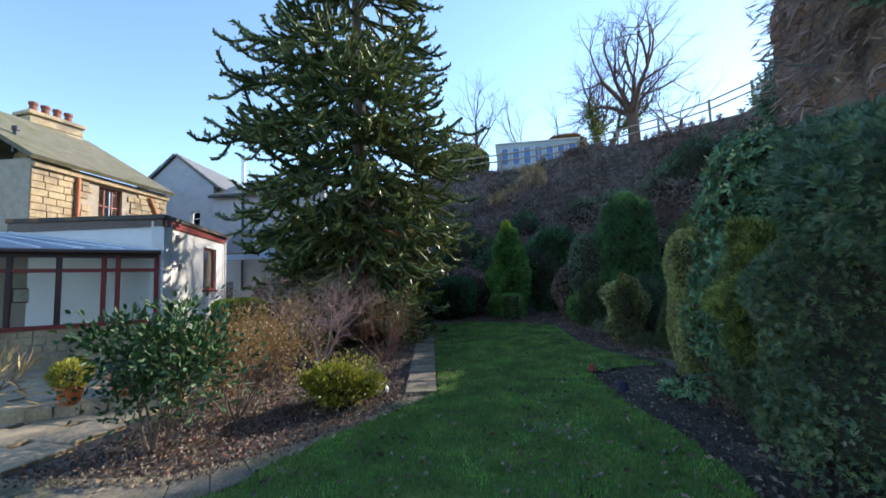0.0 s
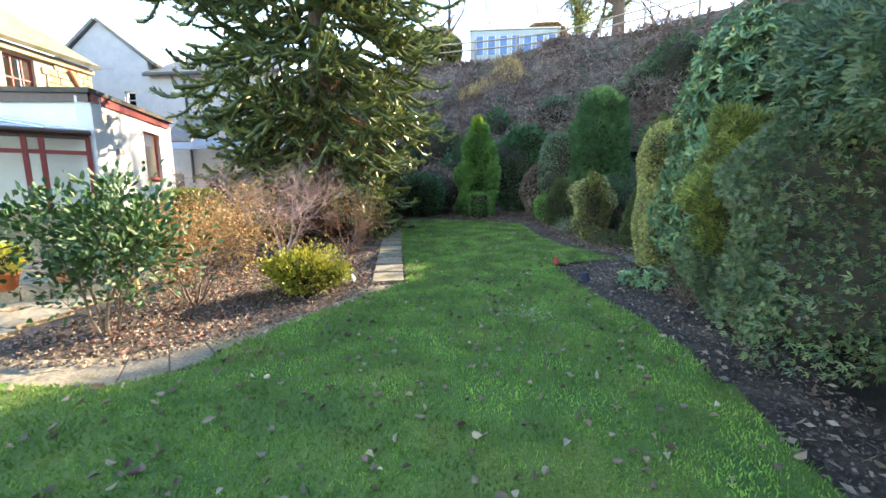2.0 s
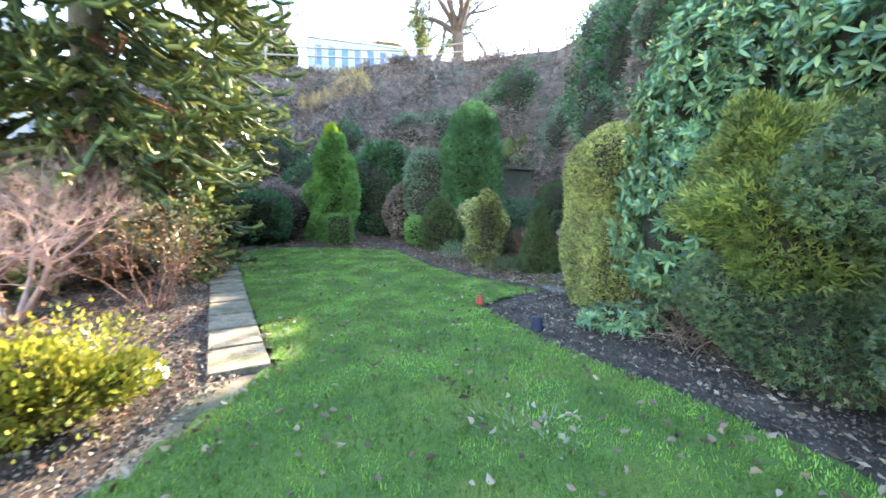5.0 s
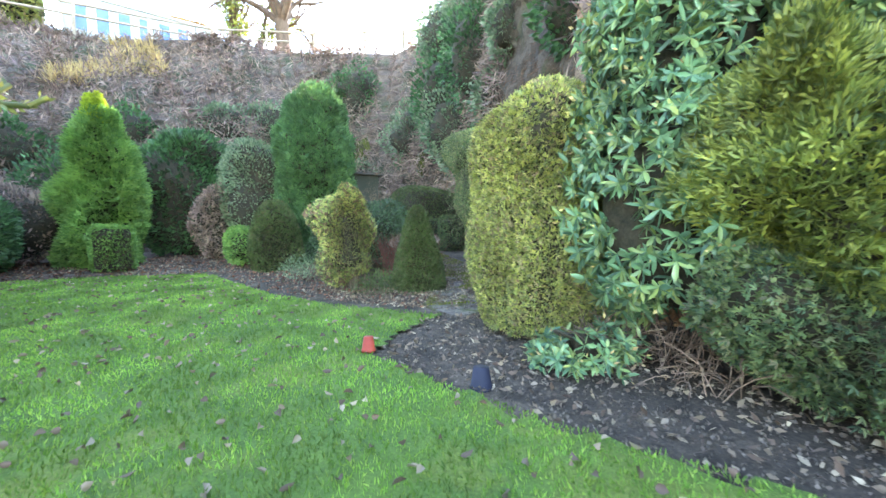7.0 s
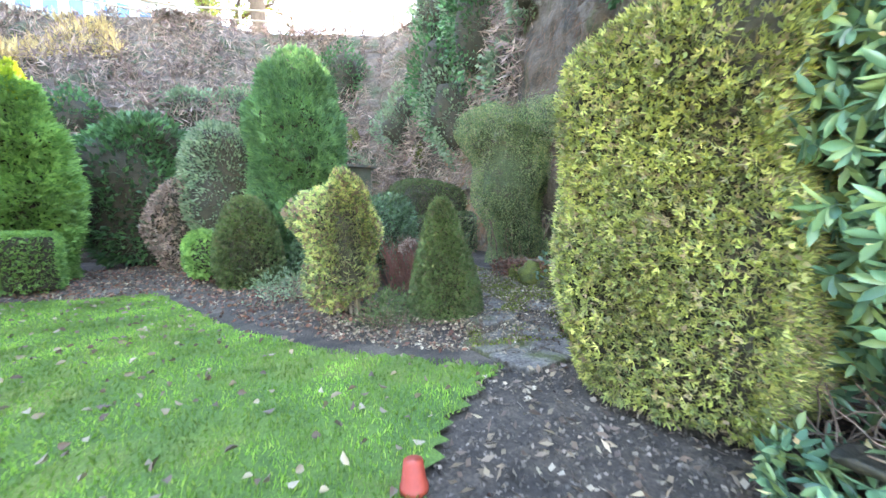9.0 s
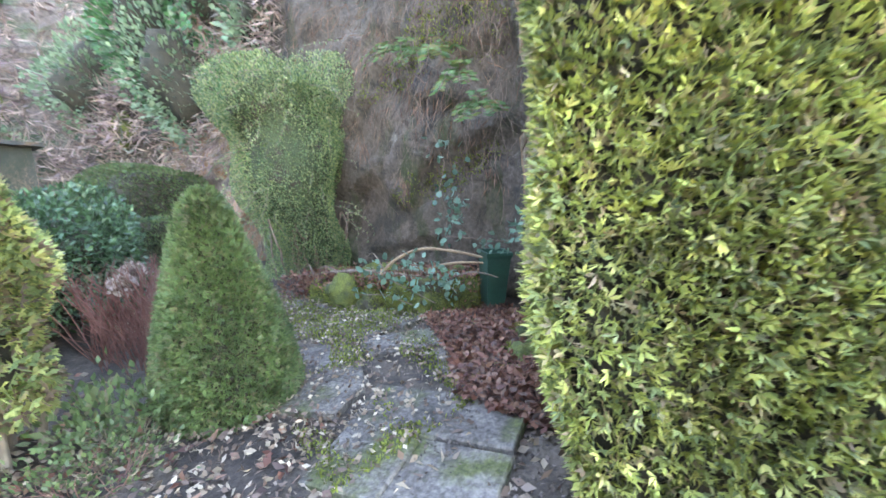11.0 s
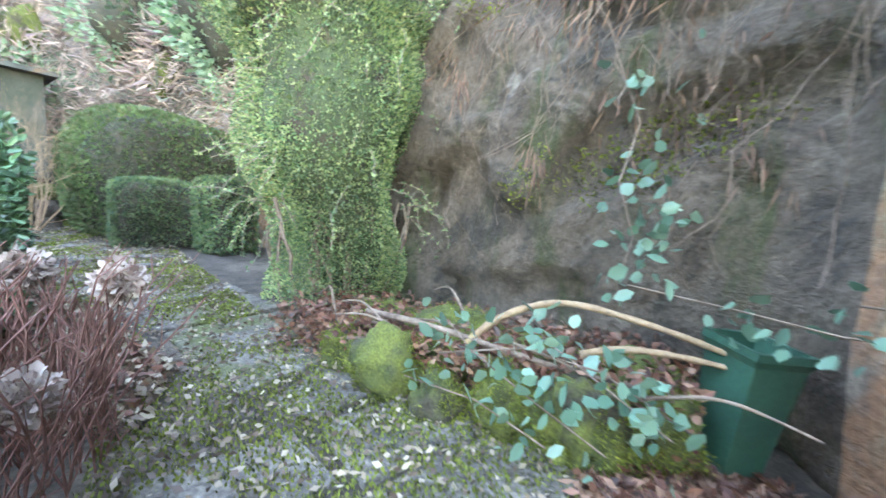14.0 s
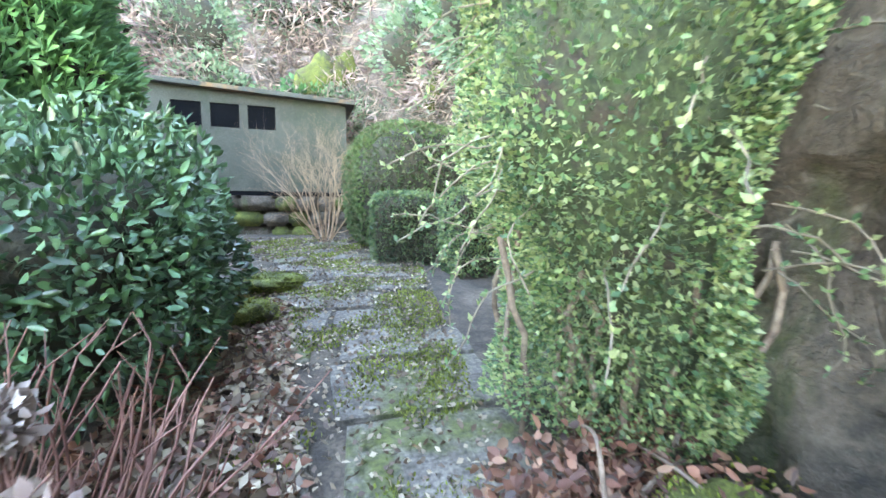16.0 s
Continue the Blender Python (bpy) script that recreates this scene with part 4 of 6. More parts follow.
face_clump("yellow-leaved shrub on the sunny quarry rim", L_GOLD, 1.7, 21, 6.4, 0.5, 700, 0.1, 0.06, 140)
face_clump("yellow gorse high on the quarry rim", L_GOLD, 9.9, 21.2, 9.6, 0.7, 900, 0.1, 0.05, 141)

# moss and pale rock behind the shed
for i, (x, y, z, r) in enumerate([(9.9, 20.6, 3.4, 0.5), (8.3, 22.1, 4.0, 0.7), (8.9, 22.0, 4.6, 0.5)]):
    d = np.linalg.norm(QV[:78] - np.array((x, y, z)), axis=2)
    k, j = np.unravel_index(d.argmin(), d.shape)
    ob = thing("moss_cushion", "yellow-green moss cushion on the damp rock face", "moss", "moss on the rock", at=tuple(QV[k, j]))
    bm = bmesh.new()
    bmesh.ops.create_icosphere(bm, subdivisions=3, radius=r)
    rot = math.atan2(OUT[j][1], OUT[j][0])
    for v in bm.verts:
        u = np.array(v.co)[None]
        f = 1 + 0.3 * float(waves(u / r, 3.0, 60 + i)[0])
        v.co = Vector((v.co.x * 0.3 * f, v.co.y * f * 0.7, v.co.z * f))
    bmesh.ops.rotate(bm, verts=bm.verts, matrix=Matrix.Rotation(rot, 3, 'Z'))
    part("cushion", bm, M_MOSS, ob, "", True)

# hanging roots over the damp rock
g = random.Random(7)
for cluster in range(3):
    segs = []
    for i in range(30):
        y = 11.0 + cluster * 0.52 + g.uniform(-0.3, 0.3)
        x = float(np.interp(y, [10.9, 11.7, 12.9, 14.4], [7.45, 7.65, 8.0, 8.55])) - g.uniform(0.0, 0.16)
        z = g.uniform(2.0, 3.4)
        pnt = Vector((x + 0.15, y, z))
        end = g.choice((g.uniform(1.3, 2.2), g.uniform(1.3, 2.2), g.uniform(0.7, 1.6)))
        r = g.choice((0.0012, 0.0016, 0.0022, 0.003))
        d = Vector((g.gauss(0, 0.3), g.gauss(0, 0.4), -1))
        while pnt.z > end:
            d = (d + Vector((g.gauss(0, 0.32), g.gauss(0, 0.5), -0.22))).normalized()
            q = pnt + d * 0.09
            segs.append((*pnt, r, *q, r * 0.96))
            pnt = q
    ob = thing("hanging_roots", "tangle of pale brown roots hanging down the rock", "roots", "root tangles")
    tagged(part("tangle", tubes("tangle", segs, 4), M_ROOT, ob), kind="stuff")
p, n = on_face(1900, 46, (7.0, 8.8), (10.9, 14.6), (2.0, 4.6))
p = p + np.random.default_rng(14).normal(0, 0.05, p.shape)
tagged(part("dead_creeper", leaf_mesh("dead_creeper", p, n, 0.24, 0.01, 46, out=0.5, up=-1.2, jitter=0.8), L_CREEPER), "curtain of dead grass and creeper over the rock", "creeper", kind="stuff")

# ---------- the right-hand hedge and rhododendron ----------
clipped("conifer_hedge", "overgrown clipped green conifer hedge with bare patches", "hedge", (6.0, 3.75, 0.05), (1.2, 3.85, 1.12), L_YEWHEDGE, 125000, 4.0, 0.05, 0.013, 0.34, 2.9, 51, shrink=0.3, stems=12, seen=lambda q: (q[:, 0] < 0.35) & (q[:, 1] > -2.6) & (waves(q, 3.1, 88) > -1.05))
clipped("cypress", "golden-green feathery cypress grown into the hedge end", "shrub", (5.42, 7.88, 0.45), (0.6, 0.5, 0.86), L_CYPRESS, 13000, 2.4, 0.085, 0.018, 0.34, 3.6, 52, shrink=0.25, stems=4, up=0.4)
clipped("low_conifer", "low blue-green conifer sprawling at the hedge foot", "shrub", (5.4, 7.55, 0.02), (0.45, 0.6, 0.5), L_YEWHEDGE, 14000, 2.4, 0.05, 0.014, 0.2, 3.5, 520, shrink=0.16, stems=3)
clipped("low_conifer", "blue-green conifer sprawling over the hedge top", "shrub", (5.55, 5.6, 1.5), (0.75, 1.3, 0.52), L_BLUEHEDGE, 14000, 2.4, 0.075, 0.02, 0.18, 3.0, 521, shrink=0.2, stems=3)


def rhododendron(at, half, count, seed, label, leaf_len=0.14):
    ob = thing("rhododendron", label, "shrub", at=at)
    c = part("twiggy_heart", block_core(half, 2.6, seed, 0.22, 1.8, 0.3), M_CORE, ob, "twiggy inside of the bush, darkened for shade", True)
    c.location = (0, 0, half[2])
    p, n = block_shape(count, half, 2.6, seed, 0.22, 1.8)
    r = np.random.default_rng(seed)
    p = p - n * (r.random(len(p)) * 0.25)[:, None]
    rep = 8
    hub = np.repeat(p, rep, 0)
    hn = np.repeat(n, rep, 0)
    a = np.tile(np.arange(rep) * 2.4, len(p)) + np.repeat(r.uniform(0, 6, len(p)), rep)
    s = unit(np.cross(hn, (0.3, 0.2, 1.0)))
    t = np.cross(hn, s)
    way_ = s * np.cos(a)[:, None] + t * np.sin(a)[:, None] + hn * 0.45
    f = part("foliage", leaf_mesh("foliage", hub, unit(way_), leaf_len, leaf_len * 0.33, seed, out=1.6, up=-0.35, jitter=0.3, oval=True), L_RHODO, ob)
    f.location = (0, 0, half[2])
    bd = part("bud_tip", leaf_mesh("bud_tip", p[::3] + n[::3] * 0.05, n[::3], 0.05, 0.022, seed, jitter=0.2), L_TAN, ob, "pale buds at the shoot tips")
    tagged(bd, kind="stuff")
    bd.location = (0, 0, half[2])
    g_ = random.Random(seed)
    segs = []
    for i in range(9 if half[2] > 0.5 else 0):
        x, y = g_.uniform(0.1, 0.6) * half[0], g_.uniform(-0.8, 0.8) * half[1]
        q = Vector((x, y, -0.05))
        d = Vector((g_.gauss(0, 0.4), g_.gauss(0, 0.4), 1))
        for k in range(7):
            d = (d + Vector((g_.gauss(0, 0.35), g_.gauss(0, 0.35), 0.1))).normalized()
            q2 = q + d * 0.16
            segs.append((*q, 0.022 - k * 0.002, *q2, 0.02 - k * 0.002))
            q = q2
    if segs:
        tagged(part("stems", tubes("stems", segs), M_BARK, ob), kind="stuff")
    return ob


rhododendron((5.88, 8.72, 0.2), (0.98, 0.74, 1.52), 2500, 53, "tall rhododendron with long blue-green leaves and pale buds", 0.105)
rhododendron((6.25, 7.5, 1.7), (0.65, 0.8, 0.55), 900, 530, "rhododendron crown rising behind the conifer hedge", 0.125)
rhododendron((4.8, 9.0, -0.02), (0.36, 0.3, 0.13), 120, 54, "low sprawling rhododendron at the border edge", 0.085)
rhododendron((5.55, 9.2, 0.1), (0.3, 0.35, 0.3), 120, 55, "small rhododendron shoot under the clipped column", 0.12)

# dead stalks under the rhododendron
g = random.Random(5)
segs = []
for i in range(150):
    x, y = g.uniform(4.95, 5.9), g.uniform(8.1, 9.3)
    q = Vector((x, y, 0.0))
    d = Vector((g.gauss(-0.3, 0.7), g.gauss(0, 0.6), 1)).normalized()
    for k in range(4):
        q2 = q + d * 0.11
        segs.append((*q, 0.0045, *q2, 0.004))
        q, d = q2, (d + Vector((g.gauss(0, 0.3), g.gauss(0, 0.3), -0.25))).normalized()
tagged(part("stalk_tangle", tubes("stalk_tangle", segs, 4), M_ROOT, thing("dead_fern", "clump of dry brown fern stalks under the rhododendron", "fern")), kind="stuff")

# the golden column by the path
clipped("clipped_column", "tall clipped golden-green conifer column beside the path", "topiary", (5.32, 9.88, -0.03), (0.44, 0.56, 1.06), L_GOLDHEDGE, 52000, 7.0, 0.046, 0.0125, 0.075, 3.5, 56, shrink=0.07, up=0.35, stems=5)

# ---------- topiary and shrubs round the lawn ----------
turned("clipped_cone", "clipped green yew cone beside the mossy path", "topiary", (5.42, 12.24, 0.02), lambda u: 0.4 * np.clip(1.0 - u, 0, 1) ** 0.52 * np.clip(0.82 + u * 1.6, 0, 1.0) + 0.004, 1.27, L_YEW, 19000, 0.036, 0.0115, 0.015, 5, 57, shrink=0.05)
clipped("golden_bush", "rounded golden conifer bush with brown bare base", "shrub", (4.68, 12.9, float(lift(0, 12.9)) - 0.05), (0.45, 0.46, 0.8), L_BUSH, 12000, 2.6, 0.052, 0.02, 0.24, 4.2, 58, stems=9, jitter=0.9, up=0.2, shrink=0.22)
turned("yew_dome", "clipped dark green yew dome beside the lawn", "topiary", (4.15, 15.4, float(lift(0, 15.4)) - 0.05), lambda u: 0.5 * np.sqrt(np.clip(1 - u ** 2.4, 0, 1)) * np.clip(0.75 + u, 0, 1) + 0.004, 1.35, L_YEW, 9000, 0.05, 0.02, 0.03, 4, 59)
thuja = turned("conical_thuja", "conical bright green conifer with lime tip", "conifer", (1.4, 17.9, float(lift(0, 17.9)) - 0.05), lambda u: 0.78 * np.clip(1.02 - u, 0, 1) ** 0.42 * (0.7 + np.minimum(u, 0.4)) + 0.004, 3.1, L_THUJA, 11000, 0.13, 0.04, 0.12, 3.4, 60, shrink=0.15)
tip_p, tip_n = turned_shape(700, lambda u: 0.24 * np.clip(1.0 - u, 0, 1) ** 0.7 + 0.004, 0.55, 61)
part("leading_shoot", spray_mesh("leading_shoot", tip_p + np.array((0, -0.05, 2.85)), tip_n, 0.1, 0.04, 61), L_THUJATOP, thuja, "lime green leading shoot")
clipped("clipped_cube", "small clipped green box cube by the lawn", "topiary", (1.62, 16.85, float(lift(0, 16.85)) - 0.03), (0.32, 0.32, 0.42), L_THUJA, 3600, 8.0, 0.045, 0.018, 0.015, 4, 62, shrink=0.05)
turned("tall_conifer", "tall dense dark green columnar conifer with upright sprays", "conifer", (5.2, 16.2, 0.22), lambda u: 0.76 * np.clip(1.0 - u ** 9, 0, 1) ** 0.7 * (0.72 + 0.28 * np.clip(u * 2, 0, 1)) + 0.004, 3.75, L_COLUMN, 13000, 0.13, 0.03, 0.12, 4.5, 63, shrink=0.15, up=1.0)
clipped("mixed_shrub", "loose grey-green shrub with brown lower stems", "shrub", (4.35, 17.9, 0.25), (0.85, 0.8, 1.45), L_GREYGREEN, 7000, 2.3, 0.1, 0.045, 0.22, 2.2, 64, fan=False, stems=6)
clipped("mixed_shrub", "brown dying conifer shrub below the bank", "shrub", (3.6, 18.3, 0.2), (0.6, 0.6, 0.9), L_BRACKEN, 4000, 2.5, 0.09, 0.03, 0.14, 2.5, 65)
clipped("laurel_shrub", "dark glossy laurel under the quarry bank", "shrub", (2.9, 19.3, 0.3), (0.95, 0.7, 1.55), L_DARK, 5000, 2.2, 0.15, 0.065, 0.25, 2.0, 66, fan=False)
clipped("laurel_shrub", "dark clipped laurel beside the slab path end", "hedge", (-1.3, 17.3, 0.2), (1.45, 0.8, 0.72), L_DARK, 8000, 3.5, 0.1, 0.05, 0.1, 2.0, 67, fan=False)
clipped("mixed_shrub", "low mixed shrubs at the foot of the bank", "shrub", (0.0, 19.0, 0.3), (1.2, 0.7, 0.8), L_BRACKEN, 5000, 2.4, 0.12, 0.04, 0.2, 2.0, 68, fan=False)
clipped("laurel_shrub", "dark evergreen mass behind the monkey puzzle", "shrub", (-4.2, 18.8, 0.2), (1.9, 1.0, 1.2), L_DARK, 8000, 2.5, 0.12, 0.06, 0.2, 1.8, 69, fan=False)
clipped("small_evergreen", "small bright evergreen beside the yew dome", "shrub", (3.75, 16.3, 0.25), (0.4, 0.35, 0.4), L_THUJA, 2200, 2.5, 0.06, 0.03, 0.06, 4, 70)
bush("heather_clump", "low scrubby plants with pale leaves", "plant", (4.2, 13.9, 0.15), 9, 1.2, 0.4, M_BARK, L_GREYGREEN, 71, 2, 0.04, 0.02, 6, 0.006)
bush("heather_clump", "low scrubby plants with pale leaves", "plant", (4.7, 12.2, 0.07), 9, 1.0, 0.25, M_REDTWIG, L_YEW, 72, 2, 0.03, 0.014, 6, 0.006)
bush("low_green_plant", "small green leafy plant at the cone's foot", "plant", (5.0, 12.5, 0.08), 7, 1.0, 0.28, M_BARK, L_YEW, 73, 2, 0.05, 0.03, 7, 0.006)

# ---------- the shrub bed by the house ----------
bush("camellia", "glossy dark green camellia with bare lower stems", "shrub", (-0.6, 6.2, 0.0), 6, 0.24, 1.3, M_BARK, L_CAMELLIA, 81, 3, 0.07, 0.038, 8, 0.02, kids=3, oval=True)
bush("russet_shrub", "twiggy shrub with sparse russet leaves", "shrub", (-0.65, 7.25, 0.0), 10, 0.6, 1.25, M_BARK, L_BROWN, 82, 3, 0.035, 0.02, 12, 0.013, kids=3, fuzz=0.06)
bush("russet_shrub", "twiggy shrub with sparse russet leaves", "shrub", (-1.7, 8.2, 0.0), 9, 0.6, 1.1, M_BARK, L_BROWN, 83, 3, 0.035, 0.02, 11, 0.013, kids=3)
euonymus = clipped("golden_euonymus", "low golden yellow variegated euonymus with upright shoots", "shrub", (0.42, 7.9, 0.0), (0.5, 0.45, 0.27), L_GOLD, 7000, 2.0, 0.05, 0.027, 0.16, 5, 84, fan=False, up=0.9)
shoots = bush("shoots", "", "", (0, 0, 0), 14, 0.9, 0.62, M_BARK, L_GOLD, 840, 2, 0.045, 0.025, 9, 0.008)
shoots.parent = euonymus
bush("japanese_maple", "bare pinkish Japanese maple with twisted twigs", "shrub", (-1.4, 10.25, 0.05), 5, 0.8, 1.7, M_PINKTWIG, None, 85, 5, thick=0.042, kids=4, rise=0.06)
bush("bare_shrub", "bare purple-twigged shrub beside the maple", "shrub", (-0.2, 10.6, 0.05), 8, 0.5, 1.3, M_REDTWIG, L_BROWN, 86, 3, 0.03, 0.02, 2, 0.012)
bush("bare_shrub", "grey-green thin shrub beside the slab path", "shrub", (-0.55, 11.8, 0.1), 8, 0.4, 1.3, M_BARK, L_GREYGREEN, 87, 3, 0.04, 0.02, 4, 0.012)
clipped("lime_hedge", "clipped lime green conifer block beside the annexe", "topiary", (-5.35, 12.4, 0.05), (0.62, 0.5, 0.6), L_LIME, 9000, 6, 0.06, 0.025, 0.04, 3, 88, rz=25)
clipped("purple_hedge", "dark purple-brown beech hedge beyond the annexe", "hedge", (-5.6, 15.8, 0.1), (2.2, 0.5, 0.85), L_BRACKEN, 8000, 6, 0.07, 0.04, 0.05, 3, 89, fan=False)
rock = bmesh.new()
bmesh.ops.create_icosphere(rock, subdivisions=3, radius=0.11)
for v in rock.verts:
    v.co *= 1 + 0.25 * noise.noise(v.co * 5)
    v.co.z *= 0.75
ob = thing("white_stone", "pale boulder beside the golden euonymus", "stone", at=(0.72, 8.5, 0.04))
part("boulder", rock, M_WHITE, ob, "", True)

# ---------- monkey puzzle ----------
def monkey_puzzle(at, height, seed):
    ob = thing("monkey_puzzle_tree", "tall monkey puzzle tree with drooping spiny branches", "tree", at=at)
    g = random.Random(seed)
    part("trunk", tubes("trunk", [(0.03 * math.sin(i), 0.03 * math.cos(i), height * i / 16 - 0.1, 0.3 * (1 - i / 19), 0.03 * math.sin(i + 1), 0.03 * math.cos(i + 1), height * (i + 1) / 16 - 0.1, 0.3 * (1 - (i + 1) / 19)) for i in range(16)], 12), M_BARK, ob, "grey-brown ringed trunk", True)
    ropes = []

    def rope(p, az, reach, drop, curl, k=9, r=0.06):
        pts = [p.copy()]
        d = Vector((math.cos(az), math.sin(az), 0.05))
        for i in range(k):
            u = (i + 1) / k
            az += g.gauss(0, 0.07)
            dz = 0.15 - drop * math.sin(min(u * 1.25, 1) * math.pi * 0.62) + curl * max(0, u - 0.62) * 3.2
            d = Vector((math.cos(az), math.sin(az), dz)).normalized()
            p = p + d * (reach / k)
            pts.append(p.copy())
        ropes.append((pts, r))
        return pts

    whorls = 29
    for w in range(whorls):
        z = 1.0 + (height - 1.2) * (w / (whorls - 1)) ** 1.25
        u = z / height
        reach = 3.5 * (1 - max(0, u - 0.5) / 0.5) ** 0.6 if u > 0.5 else 2.1 + 1.45 * min(1, (z - 1) / 3.6)
        drop = 1.35 * (1 - u) ** 0.9 + 0.05
        for i in range(9):
            az = g.uniform(0, 6.28)
            base = Vector((0, 0, z + g.uniform(-0.15, 0.15)))
            side = 0.92 + (0.05 if z < 4 else -0.12) * math.cos(az)
            pts = rope(base, az, reach * side * g.uniform(0.8, 1.15), drop * g.uniform(0.7, 1.2), g.uniform(0.5, 1.1))
            for j in (3, 4, 5, 6, 7):
                for sgn in (-1, 1):
                    if g.random() < 0.68:
                        a2 = math.atan2(pts[j].y - pts[j - 1].y, pts[j].x - pts[j - 1].x) + sgn * g.uniform(0.35, 0.9)
                        rope(pts[j], a2, reach * g.uniform(0.28, 0.45), drop * g.uniform(0.5, 1.4), g.uniform(0.6, 1.4), 6, 0.052)
    live, dead = [], []
    for pts, r in ropes:
        inner = all(math.hypot(q.x, q.y) < 1.7 for q in pts)
        brown = inner and pts[0].z < height * 0.6 and g.random() < 0.7
        (dead if brown else live).append((pts, r))
    for name, group, leaf, label in (("crown", live, L_MONKEY, ""), ("dead_crown", dead, L_MONKEYBROWN, "brown dead inner branches")):
        if not group:
            continue
        segs, cp, cd = [], [], []
        for pts, r in group:
            for a, b in zip(pts, pts[1:]):
                ln = (b - a).length
                segs.append((*a, r * 0.75, *b, r * 0.7))
                k = max(3, int(ln * 25))
                d = (b - a).normalized()
                s = d.cross(Vector((0.2, 0.1, 1))).normalized()
                t = d.cross(s)
                for i in range(k):
                    th = g.uniform(0, 6.28)
                    o = s * math.cos(th) + t * math.sin(th)
                    cp.append(a + d * (ln * (i + g.random()) / k) + o * r * 0.6)
                    cd.append(o * 0.8 + d)
        me = leaf_mesh(name, np.array(cp), unit(np.array(cd)), 0.115, 0.062, seed, out=1.6, up=0.0, jitter=0.25)
        part(name, me, leaf, ob, label)
        part(name + "_wood", tubes(name + "_wood", segs, 5), leaf, ob)
        tagged(ob.children[-1], kind="stuff")
    return ob


monkey_puzzle((-1.95, 13.0, 0.12), 13.5, 91)

# ---------- bare trees, fence and caravan on the rim ----------
def bare_tree(at, height, seed, label, levels=5, radius=0.35, ivy=None, kids=3, spread=0.62, fork=1, thin=0.62, rise=0.12):
    ob = thing("bare_tree", label, "tree", "trees on the rim", at=at)
    segs, tips = [], []
    for i in range(fork):
        a = 6.28 * i / fork
        s, t = branching((0, 0, -0.3), (0.35 * math.cos(a) * (fork > 1), 0.35 * math.sin(a) * (fork > 1), 1), height * 0.3, radius, levels, seed + i, kids=kids, spread=spread, rise=rise, shrink=0.72, bend=0.22, thin=thin)
        segs += s
        tips.append(t)
    part("trunk", tubes("trunk", segs[:3], 10), M_DARKBARK, ob, "", True)
    part("branchwork", tubes("branchwork", segs[3:], 3), M_DARKBARK, ob)
    if ivy:
        thick = np.array([s for s in segs if s[3] > 0.07])
        r = np.random.default_rng(seed)
        k = r.integers(0, len(thick), 2600)
        u = r.random((2600, 1))
        p = thick[k, :3] * (1 - u) + thick[k, 4:7] * u + r.normal(0, 0.22, (2600, 3))
        part("ivy", leaf_mesh("ivy", p, unit(r.normal(0, 1, (2600, 3))), 0.16, 0.11, seed), ivy, ob, "ivy climbing the stems")
    return ob


bare_tree((6.1, 30.6, 8.6), 9.0, 202, "ivy-clad multi-stemmed bare tree", 5, 0.24, L_CYPRESS, fork=3, thin=0.66)
bare_tree((2.0, 33.5, 8.6), 9.0, 203, "thin bare winter tree with fine twigs", 4, 0.18, None, 3, 0.5, 2)
bare_tree((-2.6, 30.0, 8.2), 9.0, 204, "bare leaning tree behind the monkey puzzle", 4, 0.22, None, 3, 0.55, 2)
bare_tree((10.6, 31.0, 9.6), 7.0, 205, "small bare tree along the rim", 4, 0.14, None, 3, 0.5, 2)
bare_tree((13.2, 21.5, 9.2), 6.0, 206, "thin bare saplings on the rock top", 4, 0.1, None, 3, 0.6, 3)
bare_tree((12.2, 15.5, 9.0), 5.0, 207, "thin bare saplings on the rock top", 4, 0.09, None, 3, 0.6, 3)
clipped("gorse_bush", "yellow-green evergreen bush beside the caravan", "shrub", (-2.6, 29.0, 8.1), (1.8, 1.0, 1.2), L_GOLDHEDGE, 6000, 2.3, 0.2, 0.08, 0.3, 1.5, 208)
clipped("gorse_bush", "dark evergreen bush behind the caravan", "shrub", (4.0, 33.0, 8.6), (1.3, 1.0, 1.6), L_BROWN, 4000, 2.3, 0.2, 0.08, 0.3, 1.5, 209)


def broad_tree(at, seed, label, bole=2.6, reach=2.7, limbs=6):
    """A spreading winter tree: a bole, heavy limbs and fine twigs."""
    ob = thing("bare_tree", label, "tree", "trees on the rim", at=at)
    part("trunk", tubes("trunk", [(0, 0, -0.4, 0.42, 0.05, 0, bole * 0.5, 0.34), (0.05, 0, bole * 0.5, 0.34, 0.0, 0, bole, 0.32)], 10), M_DARKBARK, ob, "", True)
    g_ = random.Random(seed)
    for i in range(limbs):
        a = 2 * math.pi * (i + g_.uniform(-0.2, 0.2)) / limbs
        lean = g_.uniform(0.55, 1.1) if i else 0.1
        s_, _ = branching((0, 0, bole - 0.1), (math.cos(a) * lean, math.sin(a) * lean, 0.85), reach * g_.uniform(0.85, 1.1), 0.19, 4, seed + i, kids=3, spread=0.6, rise=0.1, shrink=0.7, bend=0.28, thin=0.64)
        part("limb", tubes("limb", s_, 4), M_DARKBARK, ob)
    return ob


